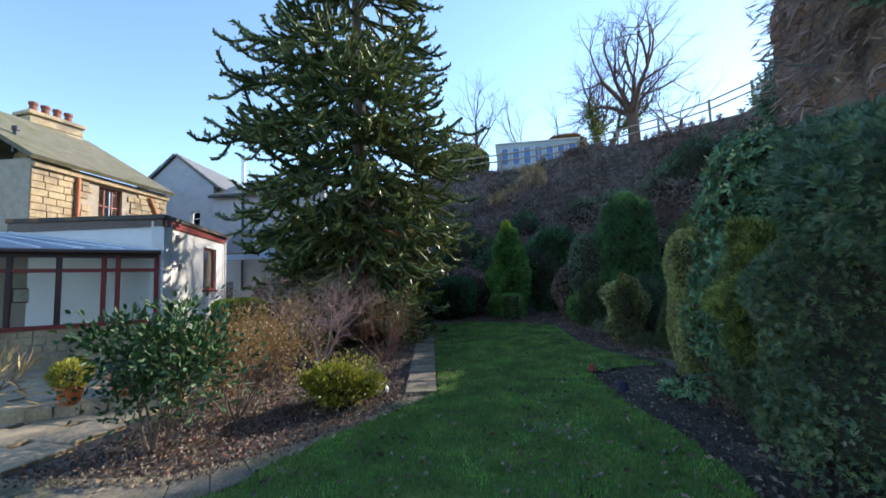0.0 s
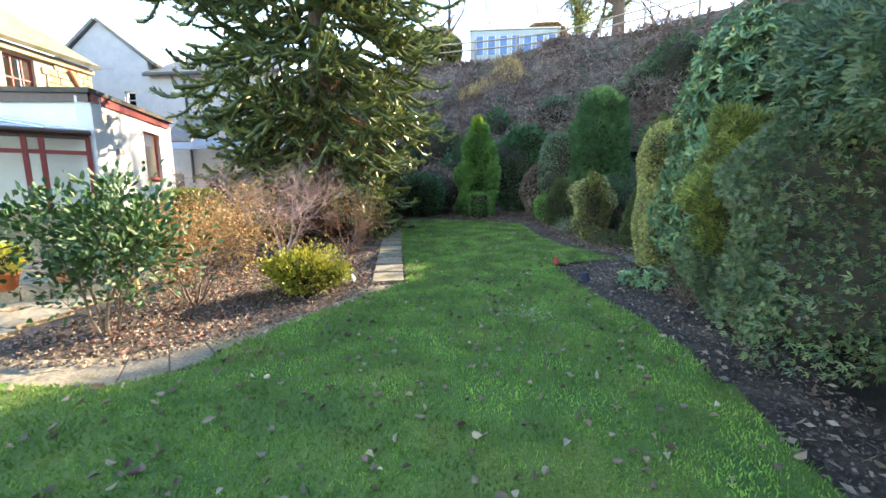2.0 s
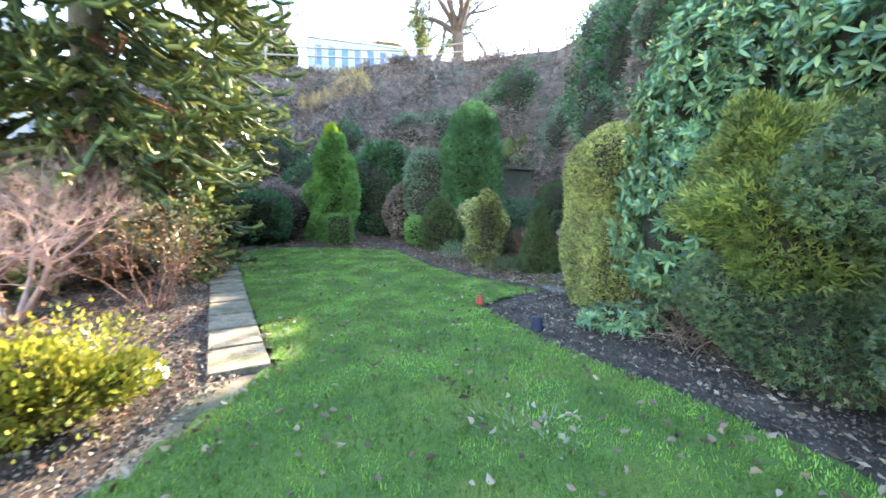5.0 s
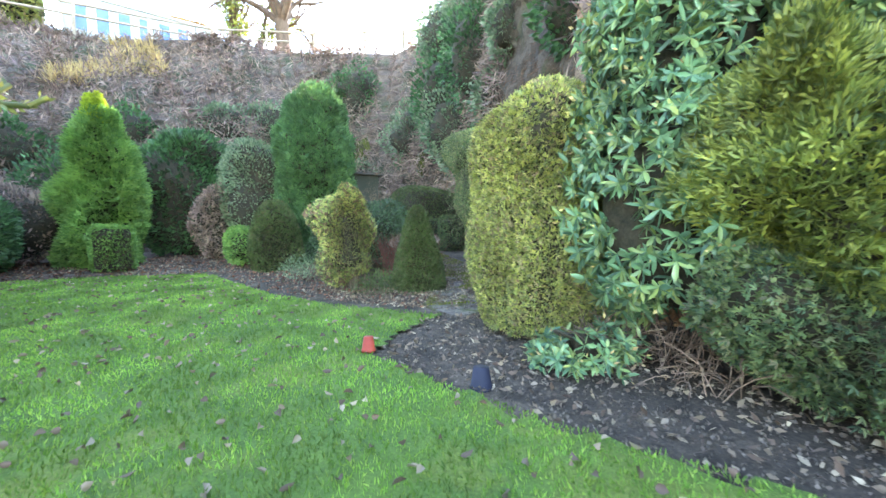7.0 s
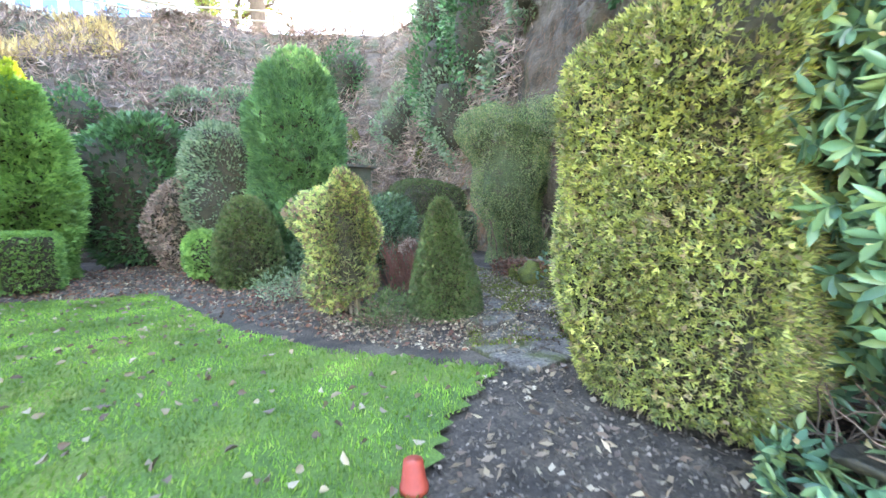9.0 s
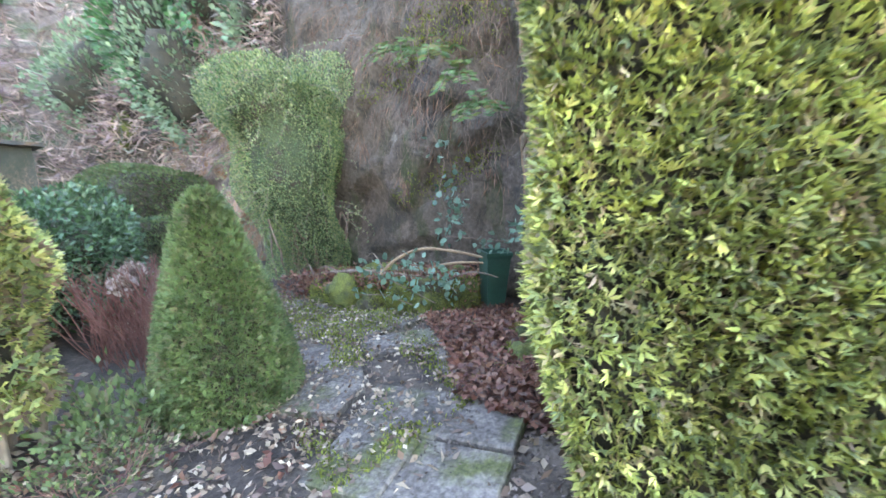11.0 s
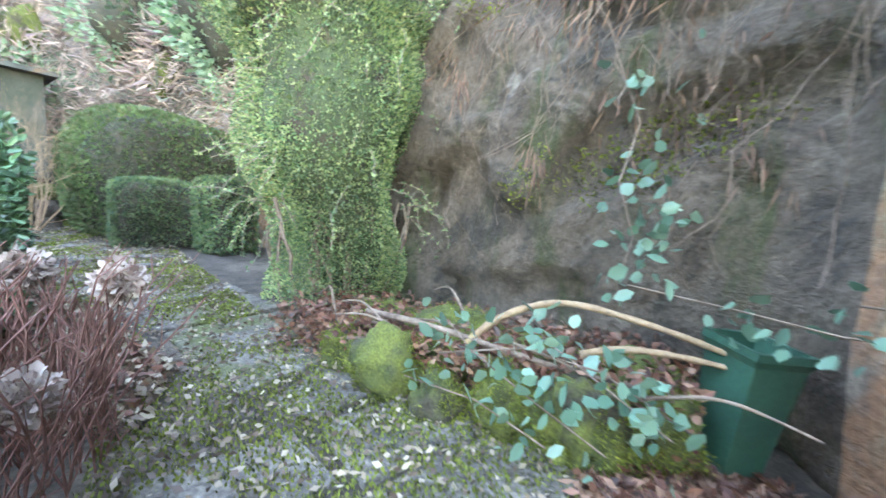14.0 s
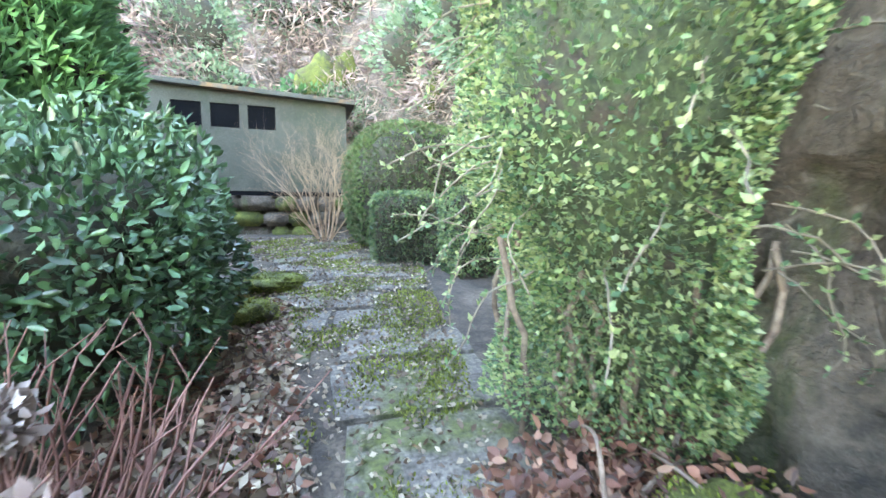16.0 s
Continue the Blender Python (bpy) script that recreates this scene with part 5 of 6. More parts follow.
def caravan(a, b, z0, z1, deep):
    ax, ay = a
    ln = math.hypot(b[0] - ax, b[1] - ay)
    ob = thing("static_caravan", "cream static caravan with blue curtained windows", "caravan", at=(ax, ay, z0), rz=math.degrees(math.atan2(b[1] - ay, b[0] - ax)))
    h = z1 - z0
    part("body", box_bm(0, 0, 0, ln, deep, h, 0.06), M_CARAVAN, ob)
    part("roof_edge", box_bm(-0.06, -0.06, h, ln + 0.06, deep + 0.06, h + 0.08, 0.02), M_WHITE, ob)
    part("skirt", box_bm(0.02, 0.02, -0.6, ln - 0.02, deep, 0, 0), M_CARAVAN, ob)
    for i in range(7):
        x = ln * (0.06 + i * 0.135)
        w = part("window", box_bm(x, -0.03, h * 0.3, x + ln * 0.085, 0.02, h * 0.82, 0.01), M_SKYBLUE, ob, "blue curtained window")
        for dx in (0, ln * 0.085):
            part("frame", box_bm(x + dx - 0.02, -0.045, h * 0.28, x + dx + 0.02, -0.031, h * 0.84), M_WHITE, w)


broad_tree((7.76, 29.0, 8.6), 221, "broad bare winter tree with twisting limbs")
caravan((-0.6, 30.0), (4.8, 30.7), 8.75, 10.75, 2.6)

fence = thing("rim_fence", "weathered post and rail fence along the quarry rim", "fence")
rim_line = [(-4.5, 27.0, 8.15), (-2.2, 27.0, 8.15), (0.1, 27.0, 8.2), (2.3, 27.1, 8.3), (4.5, 27.2, 8.45), (6.6, 27.0, 8.8), (8.6, 26.6, 9.0), (10.7, 25.6, 9.2), (12.0, 24.2, 9.3), (12.8, 22.4, 9.3), (13.0, 20.2, 9.2)]
for (x0, y0, z0), nxt in zip(rim_line, rim_line[1:] + [None]):
    part("post", box_bm(x0 - 0.05, y0 - 0.05, z0 - 0.5, x0 + 0.05, y0 + 0.05, z0 + 1.0, 0.01), M_OLDWOOD, fence)
    if nxt:
        for dz in (0.5, 0.9):
            part("rail", tubes("rail", [(x0, y0, z0 + dz, 0.045, nxt[0], nxt[1], nxt[2] + dz, 0.045)], 4), M_OLDWOOD, fence)

# ---------- the slab path, edging and patio ----------
def slab(outline, z, material, parent, thick=0.05, name="slab"):
    cx = sum(x for x, _ in outline) / len(outline)
    cy = sum(y for _, y in outline) / len(outline)
    bm = prism_bm([(x - cx, y - cy) for x, y in outline], -thick, 0)
    bmesh.ops.bevel(bm, geom=[e for e in bm.edges if all(v.co.z > -0.001 for v in e.verts)], offset=0.008, segments=1, affect='EDGES')
    ob = part(name, bm, material, parent)
    ob.matrix_world = pose(cx, cy, z, random.uniform(-0.5, 0.5), random.uniform(-0.5, 0.5), 0)
    return ob


random.seed(4)
slab_path = tagged(new("slab_path"), "straight line of pale concrete slabs beside the lawn", "path", kind="structure")
A, B = Vector((1.33, 8.5)), Vector((-1.1, 15.9))
run = (B - A)
acr = Vector((run.y, -run.x)).normalized() * 0.22
k = 13
for i in range(k):
    s, e = A + run * (i / k) + run.normalized() * 0.008, A + run * ((i + 1) / k) - run.normalized() * 0.008
    o = [(s + acr), (s - acr), (e - acr), (e + acr)]
    slab([tuple(o[0]), tuple(o[3]), tuple(o[2]), tuple(o[1])], float(lift(0, (s.y + e.y) / 2)) + 0.025, M_BUFF, slab_path)

edging = tagged(new("edging_path"), "buff paving edging curving round the shrub bed", "path", kind="structure")
inner = [(-3.2, 4.95), (-2.0, 5.25), (-0.72, 5.55), (0.1, 5.78), (0.45, 6.18), (0.75, 6.72), (1.02, 7.3), (1.15, 8.4)]
outer = [(-3.0, 4.47), (-1.95, 4.77), (-0.9, 5.07), (0.5, 5.32), (0.8, 5.93), (1.05, 6.52), (1.25, 7.24), (1.54, 8.4)]
for i in range(len(inner) - 1):
    for t in (0, 0.5):
        def mid(q, t_):
            return (q[i][0] + (q[i + 1][0] - q[i][0]) * t_, q[i][1] + (q[i + 1][1] - q[i][1]) * t_)
        a, b = t + 0.004, t + 0.496
        slab([mid(outer, a), mid(outer, b), mid(inner, b), mid(inner, a)], -0.004, M_BUFF, edging)

strip = [(-1.3, 5.42), (-0.72, 5.52), (0.1, 5.72), (0.45, 6.12), (0.75, 6.66), (1.02, 7.24), (1.15, 8.4), (1.35, 8.4), (1.14, 7.28), (0.87, 6.6), (0.55, 6.0), (0.2, 5.6), (-0.7, 5.36), (-1.3, 5.22)]
litter("edging_litter", strip, 1500, 0.035, 0.024, L_PALELEAF, 39, "gravel and brown leaves spilled over the edging", 0.028)
litter("edging_gravel", strip, 1600, 0.022, 0.018, L_GRAVEL, 40, "gravel chippings spilled over the edging", 0.026)

patio = tagged(new("patio"), "buff paved patio in front of the conservatory", "patio", kind="structure")
for i in range(9):
    for j in range(9):
        x, y = -1.75 - i * 0.62 - j * 0.16, 5.75 + j * 0.6 - i * 0.2
        slab([(x - 0.3, y - 0.29), (x + 0.3, y - 0.29), (x + 0.3, y + 0.29), (x - 0.3, y + 0.29)], 0.02, M_PATIO, patio)
kerb = tagged(new("low_wall"), "low rough stone kerb at the patio planter", "wall", kind="structure")
for i in range(9):
    bm = box_bm(-0.16, -0.11, -0.1, 0.16, 0.11, 0.13, 0.03)
    for v in bm.verts:
        v.co += Vector((random.uniform(-1, 1), random.uniform(-1, 1), random.uniform(-1, 1))) * 0.012
    b = part("stone", bm, M_STONE, kerb)
    b.matrix_world = pose(-3.6 + i * 0.21, 6.1 + i * 0.17, 0.05, 0, 0, 38)


def flower_pot(at, r, h, material, label, upturned=False, group="", name="plant_pot"):
    ob = thing(name, label, "pot", group, at=at)
    t = 0.012
    prof = [(r * 0.72, 0), (r * 0.98, h * 0.82), (r * 1.06, h * 0.82), (r * 1.08, h), (r * 0.98, h), (r * 0.94, h * 0.84), (r * 0.68, t)]
    if upturned:
        prof = [(q, h - z) for q, z in prof]
    bm = lathe_bm(prof, 24)
    if upturned:
        bmesh.ops.reverse_faces(bm, faces=bm.faces)
    part("pot", bm, material, ob, "", True)
    return ob


flower_pot((3.68, 10.1, float(lawn_top(np.array([3.68]), np.array([10.1]))[0]) + 0.005), 0.052, 0.115, M_REDPOT, "small upturned terracotta red plastic pot on the lawn edge", True)
flower_pot((4.02, 9.14, -0.02), 0.07, 0.145, M_NAVY, "upturned dark blue plastic pot on the border", True)
pot = flower_pot((-2.75, 6.75, 0.16), 0.14, 0.22, M_TERRA, "terracotta pot with a golden plant on the kerb")
clipped("golden_pot_plant", "tufted golden green plant in a terracotta pot", "plant", (-2.75, 6.75, 0.34), (0.2, 0.2, 0.17), L_GOLD, 1300, 2.2, 0.07, 0.02, 0.04, 6, 95, fan=False, up=0.8)
pot2 = flower_pot((-2.4, 7.2, 0.02), 0.17, 0.26, M_TERRA, "terracotta pot with red-striped arching leaves")
g = np.random.default_rng(6)
a = g.uniform(0, 6.28, 60)
tagged(part("arching_grass", leaf_mesh("arching_grass", np.tile((-2.4, 7.2, 0.27), (60, 1)), np.column_stack((np.cos(a), np.sin(a), np.full(60, 0.5))), 0.4, 0.03, 7, jitter=0.3), L_BRACKEN), "red-brown strappy plant in the pot", "plant")
bush("cordyline", "spiky pale strappy plant at the patio edge", "plant", (-3.9, 6.4, 0.02), 4, 0.5, 0.9, M_BARK, L_TAN, 96, 1, 0.3, 0.03, 7, 0.02)
hose = thing("hose_reel", "green coiled garden hose beside the conservatory wall", "hose", at=(-5.0, 8.9, 0.05))
for i in range(6):
    part("coil", tubes("coil", [(0.24 * math.cos(t * 0.4), 0.24 * math.sin(t * 0.4), i * 0.03, 0.015, 0.24 * math.cos(t * 0.4 + 0.4), 0.24 * math.sin(t * 0.4 + 0.4), i * 0.03, 0.015) for t in range(16)], 6), M_GREENPL, hose)
can = thing("watering_can", "green plastic watering can on the paving", "watering can", at=(-6.45, 12.6, 0.25))
part("body", lathe_bm([(0.13, 0), (0.13, 0.25), (0.11, 0.28), (0.02, 0.29)], 16), M_GREENPL, can, "", True)
part("spout", tubes("spout", [(0.1, 0, 0.06, 0.03, 0.32, 0, 0.3, 0.018), (0.32, 0, 0.3, 0.03, 0.35, 0, 0.33, 0.05)], 8), M_GREENPL, can)
part("handle", tubes("handle", [(-0.12, 0, 0.08, 0.014, -0.22, 0, 0.2, 0.014), (-0.22, 0, 0.2, 0.014, -0.08, 0, 0.34, 0.014), (-0.08, 0, 0.34, 0.014, 0.06, 0, 0.3, 0.014)], 6), M_GREENPL, can)

# ---------- annexe, conservatory and houses ----------
def wall_run(name, a, b, z0, z1, thick, material, parent, holes=(), label=""):
    """An upright wall from a to b (front on the right-hand side), with holes (s0, s1, z0, z1) cut through."""
    a, b = Vector(a), Vector(b)
    ln = (b - a).length
    ss = sorted({0, ln, *[s for h in holes for s in h[:2]]})
    zz = sorted({z0, z1, *[z for h in holes for z in h[2:]]})
    bm = bmesh.new()
    for s0, s1 in zip(ss, ss[1:]):
        for u0, u1 in zip(zz, zz[1:]):
            if any(h[0] <= s0 and s1 <= h[1] and h[2] <= u0 and u1 <= h[3] for h in holes):
                continue
            box_bm(s0, 0, u0, s1, thick, u1, 0, bm)
    bmesh.ops.remove_doubles(bm, verts=bm.verts, dist=0.0005)
    inner_faces = [f for f in bm.faces if any(o is not f and (o.calc_center_median() - f.calc_center_median()).length < 0.0005 for v in f.verts for o in v.link_faces)]
    bmesh.ops.delete(bm, geom=inner_faces, context='FACES')
    ob = part(name, bm, material, parent, label)
    ang = math.degrees(math.atan2(b.y - a.y, b.x - a.x))
    ob.matrix_world = pose(a.x, a.y, 0, 0, 0, ang)
    return ob


def slope(name, corners, material, parent, thick=0.1, label=""):
    bm = bmesh.new()
    n = (Vector(corners[1]) - Vector(corners[0])).cross(Vector(corners[2]) - Vector(corners[0])).normalized()
    if n.z < 0:
        n = -n
    hi = [bm.verts.new(Vector(c) + n * thick) for c in corners]
    lo = [bm.verts.new(Vector(c)) for c in corners]
    k_ = len(corners)
    bm.faces.new(hi)
    bm.faces.new(lo[::-1])
    for i in range(k_):
        bm.faces.new((lo[i], lo[(i + 1) % k_], hi[(i + 1) % k_], hi[i]))
    bmesh.ops.recalc_face_normals(bm, faces=bm.faces)
    return part(name, bm, material, parent, label)


def window_in(parent, a, b, s0, s1, z0, z1, frame_mat, bars=(), thick=0.06, inset=0.08, backing=None):
    """Frame, bars and pane set in a wall's hole."""
    a, b = Vector(a), Vector(b)
    m = pose(a.x, a.y, 0, 0, 0, math.degrees(math.atan2(b.y - a.y, b.x - a.x)))
    w = new("window")
    w.parent = parent
    for x0, x1, u0, u1 in [(s0, s0 + thick, z0, z1), (s1 - thick, s1, z0, z1), (s0 + thick, s1 - thick, z0, z0 + thick), (s0 + thick, s1 - thick, z1 - thick, z1)]:
        part("frame", box_bm(x0, inset, u0, x1, inset + 0.06, u1, 0.006), frame_mat, w).matrix_world = m
    for kind_, v in bars:
        bm = box_bm(v - 0.02, inset + 0.01, z0 + thick, v + 0.02, inset + 0.05, z1 - thick) if kind_ == "v" else box_bm(s0 + thick, inset + 0.01, v - 0.02, s1 - thick, inset + 0.05, v + 0.02)
        part("glazing_bar", bm, frame_mat, w).matrix_world = m
    pane = part("pane", box_bm(s0 + thick, inset + 0.026, z0 + thick, s1 - thick, inset + 0.034, z1 - thick), M_GLASS, w)
    pane.matrix_world = m
    pane.visible_shadow = False
    part("sill", box_bm(s0 - 0.05, -0.05, z0 - 0.06, s1 + 0.05, inset + 0.05, z0 - 0.002, 0.01), frame_mat, w).matrix_world = m
    if backing:
        part("room_behind", box_bm(s0 - 0.3, inset + 0.7, z0 - 0.3, s1 + 0.3, inset + 0.75, z1 + 0.3), backing, w).matrix_world = m
    return w


annexe = thing("annexe", "white rendered flat-roofed annexe with red-brown fascia", "house")
AN, AF = (-5.95, 10.55), (-7.95, 14.4)
AB = (-9.8, 9.6)
u = (Vector(AF) - Vector(AN)).normalized()
ln = (Vector(AF) - Vector(AN)).length
wall_run("wall", AN, AF, -0.1, 3.25, 0.28, M_WHITE, annexe, [(2.5, 3.6, 1.55, 2.85)])
window_in(annexe, AN, AF, 2.5, 3.6, 1.55, 2.85, M_RED, backing=M_ROOM)
wall_run("wall", AB, AN, -0.1, 3.25, 0.28, M_WHITE, annexe)
wall_run("wall", AF, (-11.6, 13.1), -0.1, 3.2, 0.28, M_WHITE, annexe)
slope("roof", [(AN[0] + 0.12, AN[1] - 0.1, 3.3), (AF[0] + 0.14, AF[1] + 0.12, 3.3), (-11.8, 13.2, 3.34), (AB[0], AB[1] - 0.1, 3.34)], M_FELT, annexe, 0.1)
# one red-brown fascia: red on the sunlit wall, darkened on the shaded one
for a, b in ((AN, AF), (AB, AN)):
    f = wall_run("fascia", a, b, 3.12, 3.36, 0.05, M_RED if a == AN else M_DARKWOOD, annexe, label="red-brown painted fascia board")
    side = Vector((b[1] - a[1], -(b[0] - a[0]))).normalized() * 0.055
    f.location.x += side.x
    f.location.y += side.y
q = Vector(AF) + Vector((0.1, -0.05))
part("downpipe", tubes("downpipe", [(q.x, q.y, 0.1, 0.035, q.x, q.y, 3.15, 0.035)], 8), M_WHITE, annexe)
q = Vector(AN) + u * 0.75
part("floodlight", box_bm(q.x, q.y - 0.08, 2.88, q.x + 0.14, q.y + 0.08, 3.0, 0.02), M_METAL, annexe)
part("vent", box_bm(q.x - 0.06, q.y + 0.1, 2.1, q.x + 0.04, q.y + 0.24, 2.24, 0.01), M_METAL, annexe)

cons = thing("conservatory", "red-brown timber lean-to conservatory with polycarbonate roof", "conservatory")
C0, C1 = Vector((-5.99, 10.45)), Vector((-8.5, 7.25))
cd = (C1 - C0).normalized()
cl = (C1 - C0).length
mc = pose(C0.x, C0.y, 0, 0, 0, math.degrees(math.atan2(cd.y, cd.x)))
dwarf = part("dwarf_wall", box_bm(0.02, -0.22, -0.05, cl, 0.0, 0.82, 0), M_MORTAR, cons)
dwarf.matrix_world = mc
gg = random.Random(8)
for row in range(5):
    x = 0.02
    while x < cl - 0.1:
        w = gg.uniform(0.18, 0.42)
        s = part("stone", box_bm(x, -0.02, row * 0.17 + 0.012, min(x + w, cl) - 0.014, 0.025, row * 0.17 + 0.158, 0.01), M_STONE, dwarf)
        s.matrix_world = mc
        x += w
part("sill", box_bm(0, -0.25, 0.82, cl, 0.06, 0.9, 0.01), M_RED, cons).matrix_world = mc
# red posts at the sunlit end, the rest darkened by colour
for i, x in enumerate((0.03, 0.75, 1.0, 1.75, 2.5, 3.25, 4.0)):
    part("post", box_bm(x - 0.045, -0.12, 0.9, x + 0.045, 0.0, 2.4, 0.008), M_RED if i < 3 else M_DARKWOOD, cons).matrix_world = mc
part("transom", box_bm(0, -0.11, 2.02, cl, -0.01, 2.1, 0.006), M_RED, cons).matrix_world = mc
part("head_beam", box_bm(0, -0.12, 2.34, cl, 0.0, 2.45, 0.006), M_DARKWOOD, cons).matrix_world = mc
pane = part("pane", box_bm(0.08, -0.07, 0.92, cl, -0.06, 2.34), M_GLASS, cons, "large clear glass panes")
pane.matrix_world = mc
pane.visible_shadow = False
part("gutter", tubes("gutter", [(-0.05, 0.06, 2.47, 0.05, cl, 0.06, 2.47, 0.05)], 8), M_DARKWOOD, cons).matrix_world = mc
slope("roof", [(C0.x + 0.05, C0.y - 0.02, 2.5), (C1.x + 0.05, C1.y - 0.05, 2.5), (-11.0, 8.4, 3.08), (-9.7, 9.55, 3.08)], M_POLY, cons, 0.03, "blue-grey polycarbonate roof sheets")
for i in range(7):
    t = i / 6
    a = Vector((C0.x + 0.05, C0.y - 0.02, 2.54)).lerp(Vector((C1.x + 0.05, C1.y - 0.05, 2.54)), t)
    b = Vector((-9.7, 9.55, 3.12)).lerp(Vector((-11.0, 8.4, 3.12)), t)
    part("roof_bar", tubes("roof_bar", [(*a, 0.02, *b, 0.02)], 4), M_METAL, cons)
part("back_wall", box_bm(-0.2, -2.3, 0, cl + 0.2, -2.15, 2.6), M_ROOM, cons, "cream inside wall").matrix_world = mc
part("floor", box_bm(0, -2.2, -0.02, cl, -0.2, 0.06), M_ORANGE, cons).matrix_world = mc
pine = part("inner_door", box_bm(0.1, -2.12, 0.05, 0.85, -2.06, 2.05, 0.01), M_ORANGE, cons, "orange stained pine door")
pine.matrix_world = mc
for x, z, w, h in ((2.6, 1.55, 0.5, 0.36), (1.75, 1.5, 0.22, 0.18), (1.42, 1.5, 0.18, 0.2), (3.7, 1.4, 0.45, 0.16)):
    pic = thing("framed_picture", "framed print hanging on the conservatory wall", "picture", "pictures in the conservatory")
    part("frame", box_bm(x - w / 2, -2.14, z - h / 2, x + w / 2, -2.11, z + h / 2, 0.004), M_DARKWOOD, pic).matrix_world = mc
    part("print", box_bm(x - w / 2 + 0.03, -2.108, z - h / 2 + 0.03, x + w / 2 - 0.03, -2.104, z + h / 2 - 0.03), M_PAPER, pic).matrix_world = mc
chair = thing("garden_chair", "grey wicker chair inside the conservatory", "chair")
part("seat", box_bm(3.5, -1.4, 0.4, 4.0, -0.9, 0.48, 0.03), M_SLATE, chair).matrix_world = mc
part("backrest", box_bm(3.5, -1.45, 0.48, 4.0, -1.38, 1.0, 0.03), M_SLATE, chair).matrix_world = mc
for x, y in ((3.53, -1.37), (3.97, -1.37), (3.53, -0.93), (3.97, -0.93)):
    part("leg", box_bm(x - 0.02, y - 0.02, 0.06, x + 0.02, y + 0.02, 0.42), M_SLATE, chair).matrix_world = mc

stone = thing("stone_house", "old honey sandstone house with stone slate roof", "house")
SA, SB = (-10.3, 10.2), (-11.25, 14.9)
wall_run("wall", SA, SB, 0, 5.25, 0.45, M_MORTAR, stone, [(2.0, 2.85, 3.75, 4.95)], "lime mortar joints")
wall_run("wall", (-16.5, 8.9), SA, 0, 5.25, 0.45, M_MORTAR, stone, label="lime mortar joints")
window_in(stone, SA, SB, 2.0, 2.85, 3.75, 4.95, M_RED, (("v", 2.28), ("v", 2.57), ("h", 4.35)), backing=M_ROOM)
slope("roof", [(SA[0] + 0.25, SA[1] - 0.15, 5.2), (SB[0] + 0.25, SB[1] + 0.1, 5.2), (-14.6, 14.2, 7.5), (-13.8, 9.3, 7.5)], M_MOSSROOF, stone, 0.12)
slope("roof", [(-13.8, 9.3, 7.5), (-14.6, 14.2, 7.5), (-18.4, 13.4, 5.2), (-17.5, 8.6, 5.2)], M_MOSSROOF, stone, 0.12)
part("gable", prism_bm([(0, 0), (4.6, 0), (4.6, 0.02), (0, 0.02)], 0, 0.01), M_MORTAR, stone).matrix_world = pose(-14.2, 14.3, 5, 0, 0, 0)
mw = pose(SA[0], SA[1], 0, 0, 0, math.degrees(math.atan2(SB[1] - SA[1], SB[0] - SA[0])))
wall_ob = [o for o in stone.children if o.name.startswith("wall")][0]
for row in range(11):
    x, z = 0.0, 3.05 + row * 0.2
    while x < 4.7:
        w = gg.uniform(0.2, 0.55)
        x1 = min(x + w, 4.78)
        if not (x1 > 1.9 and x < 2.95 and z > 3.55 and z < 4.98) and x1 - x > 0.08:
            s = part("stone", box_bm(x + 0.008, -0.03 - gg.random() * 0.015, z + 0.008, x1 - 0.008, 0.01, z + 0.19, 0.008), M_STONE, wall_ob)
            s.matrix_world = mw
        x += w
part("drainpipe", tubes("drainpipe", [(1.25, -0.09, 3.1, 0.05, 1.25, -0.09, 5.0, 0.05)], 8), M_TERRA, stone, "rust-brown iron drainpipe").matrix_world = mw
part("drainpipe", tubes("drainpipe", [(3.9, -0.09, 4.95, 0.05, 4.3, -0.09, 4.3, 0.05), (4.3, -0.09, 4.3, 0.05, 4.3, -0.09, 3.5, 0.05)], 8), M_TERRA, stone).matrix_world = mw
part("eaves_course", box_bm(0, -0.12, 5.02, 4.8, 0.0, 5.18, 0.01), M_STONE, stone).matrix_world = mw
ch = part("chimney", box_bm(-14.6, 12.5, 6.6, -13.9, 14.1, 8.3, 0.02), M_MORTAR, stone, "sandstone chimney stack")
part("cap", box_bm(-14.7, 12.4, 8.3, -13.8, 14.2, 8.45, 0.02), M_STONE, ch)
for i in range(6):
    part("course", box_bm(-14.63, 12.47, 6.7 + i * 0.26, -13.87, 14.13, 6.7 + i * 0.26 + 0.235, 0.015), M_STONE, ch)
for i in range(4):
    part("chimney_pot", lathe_bm([(0.13, 0), (0.11, 0.3), (0.14, 0.34), (0.14, 0.42)], 14), M_POT, ch).location = (-14.25, 12.75 + i * 0.36, 8.45)
ch.location += Vector((-0.35, -0.3, -0.42))
part("vent_pipe", tubes("vent_pipe", [(-11.4, 10.4, 5.6, 0.06, -11.4, 10.4, 6.25, 0.06), (-11.4, 10.4, 6.25, 0.09, -11.4, 10.4, 6.33, 0.09)], 8), M_PIPE, stone)

white = thing("white_house", "white rendered house with slate roofs beyond the annexe", "house")
GA, GB = (-15.8, 17.4), (-12.5, 18.3)
wall_run("wall", GA, GB, 0, 6.5, 0.3, M_SHADEWHITE, white, [(2.35, 2.8, 4.5, 5.3)])
window_in(white, GA, GB, 2.35, 2.8, 4.5, 5.3, M_WHITE, (("h", 4.95),), backing=M_DARKIN)
mg = pose(GA[0], GA[1], 0, 0, 0, math.degrees(math.atan2(GB[1] - GA[1], GB[0] - GA[0])))
bm = bmesh.new()
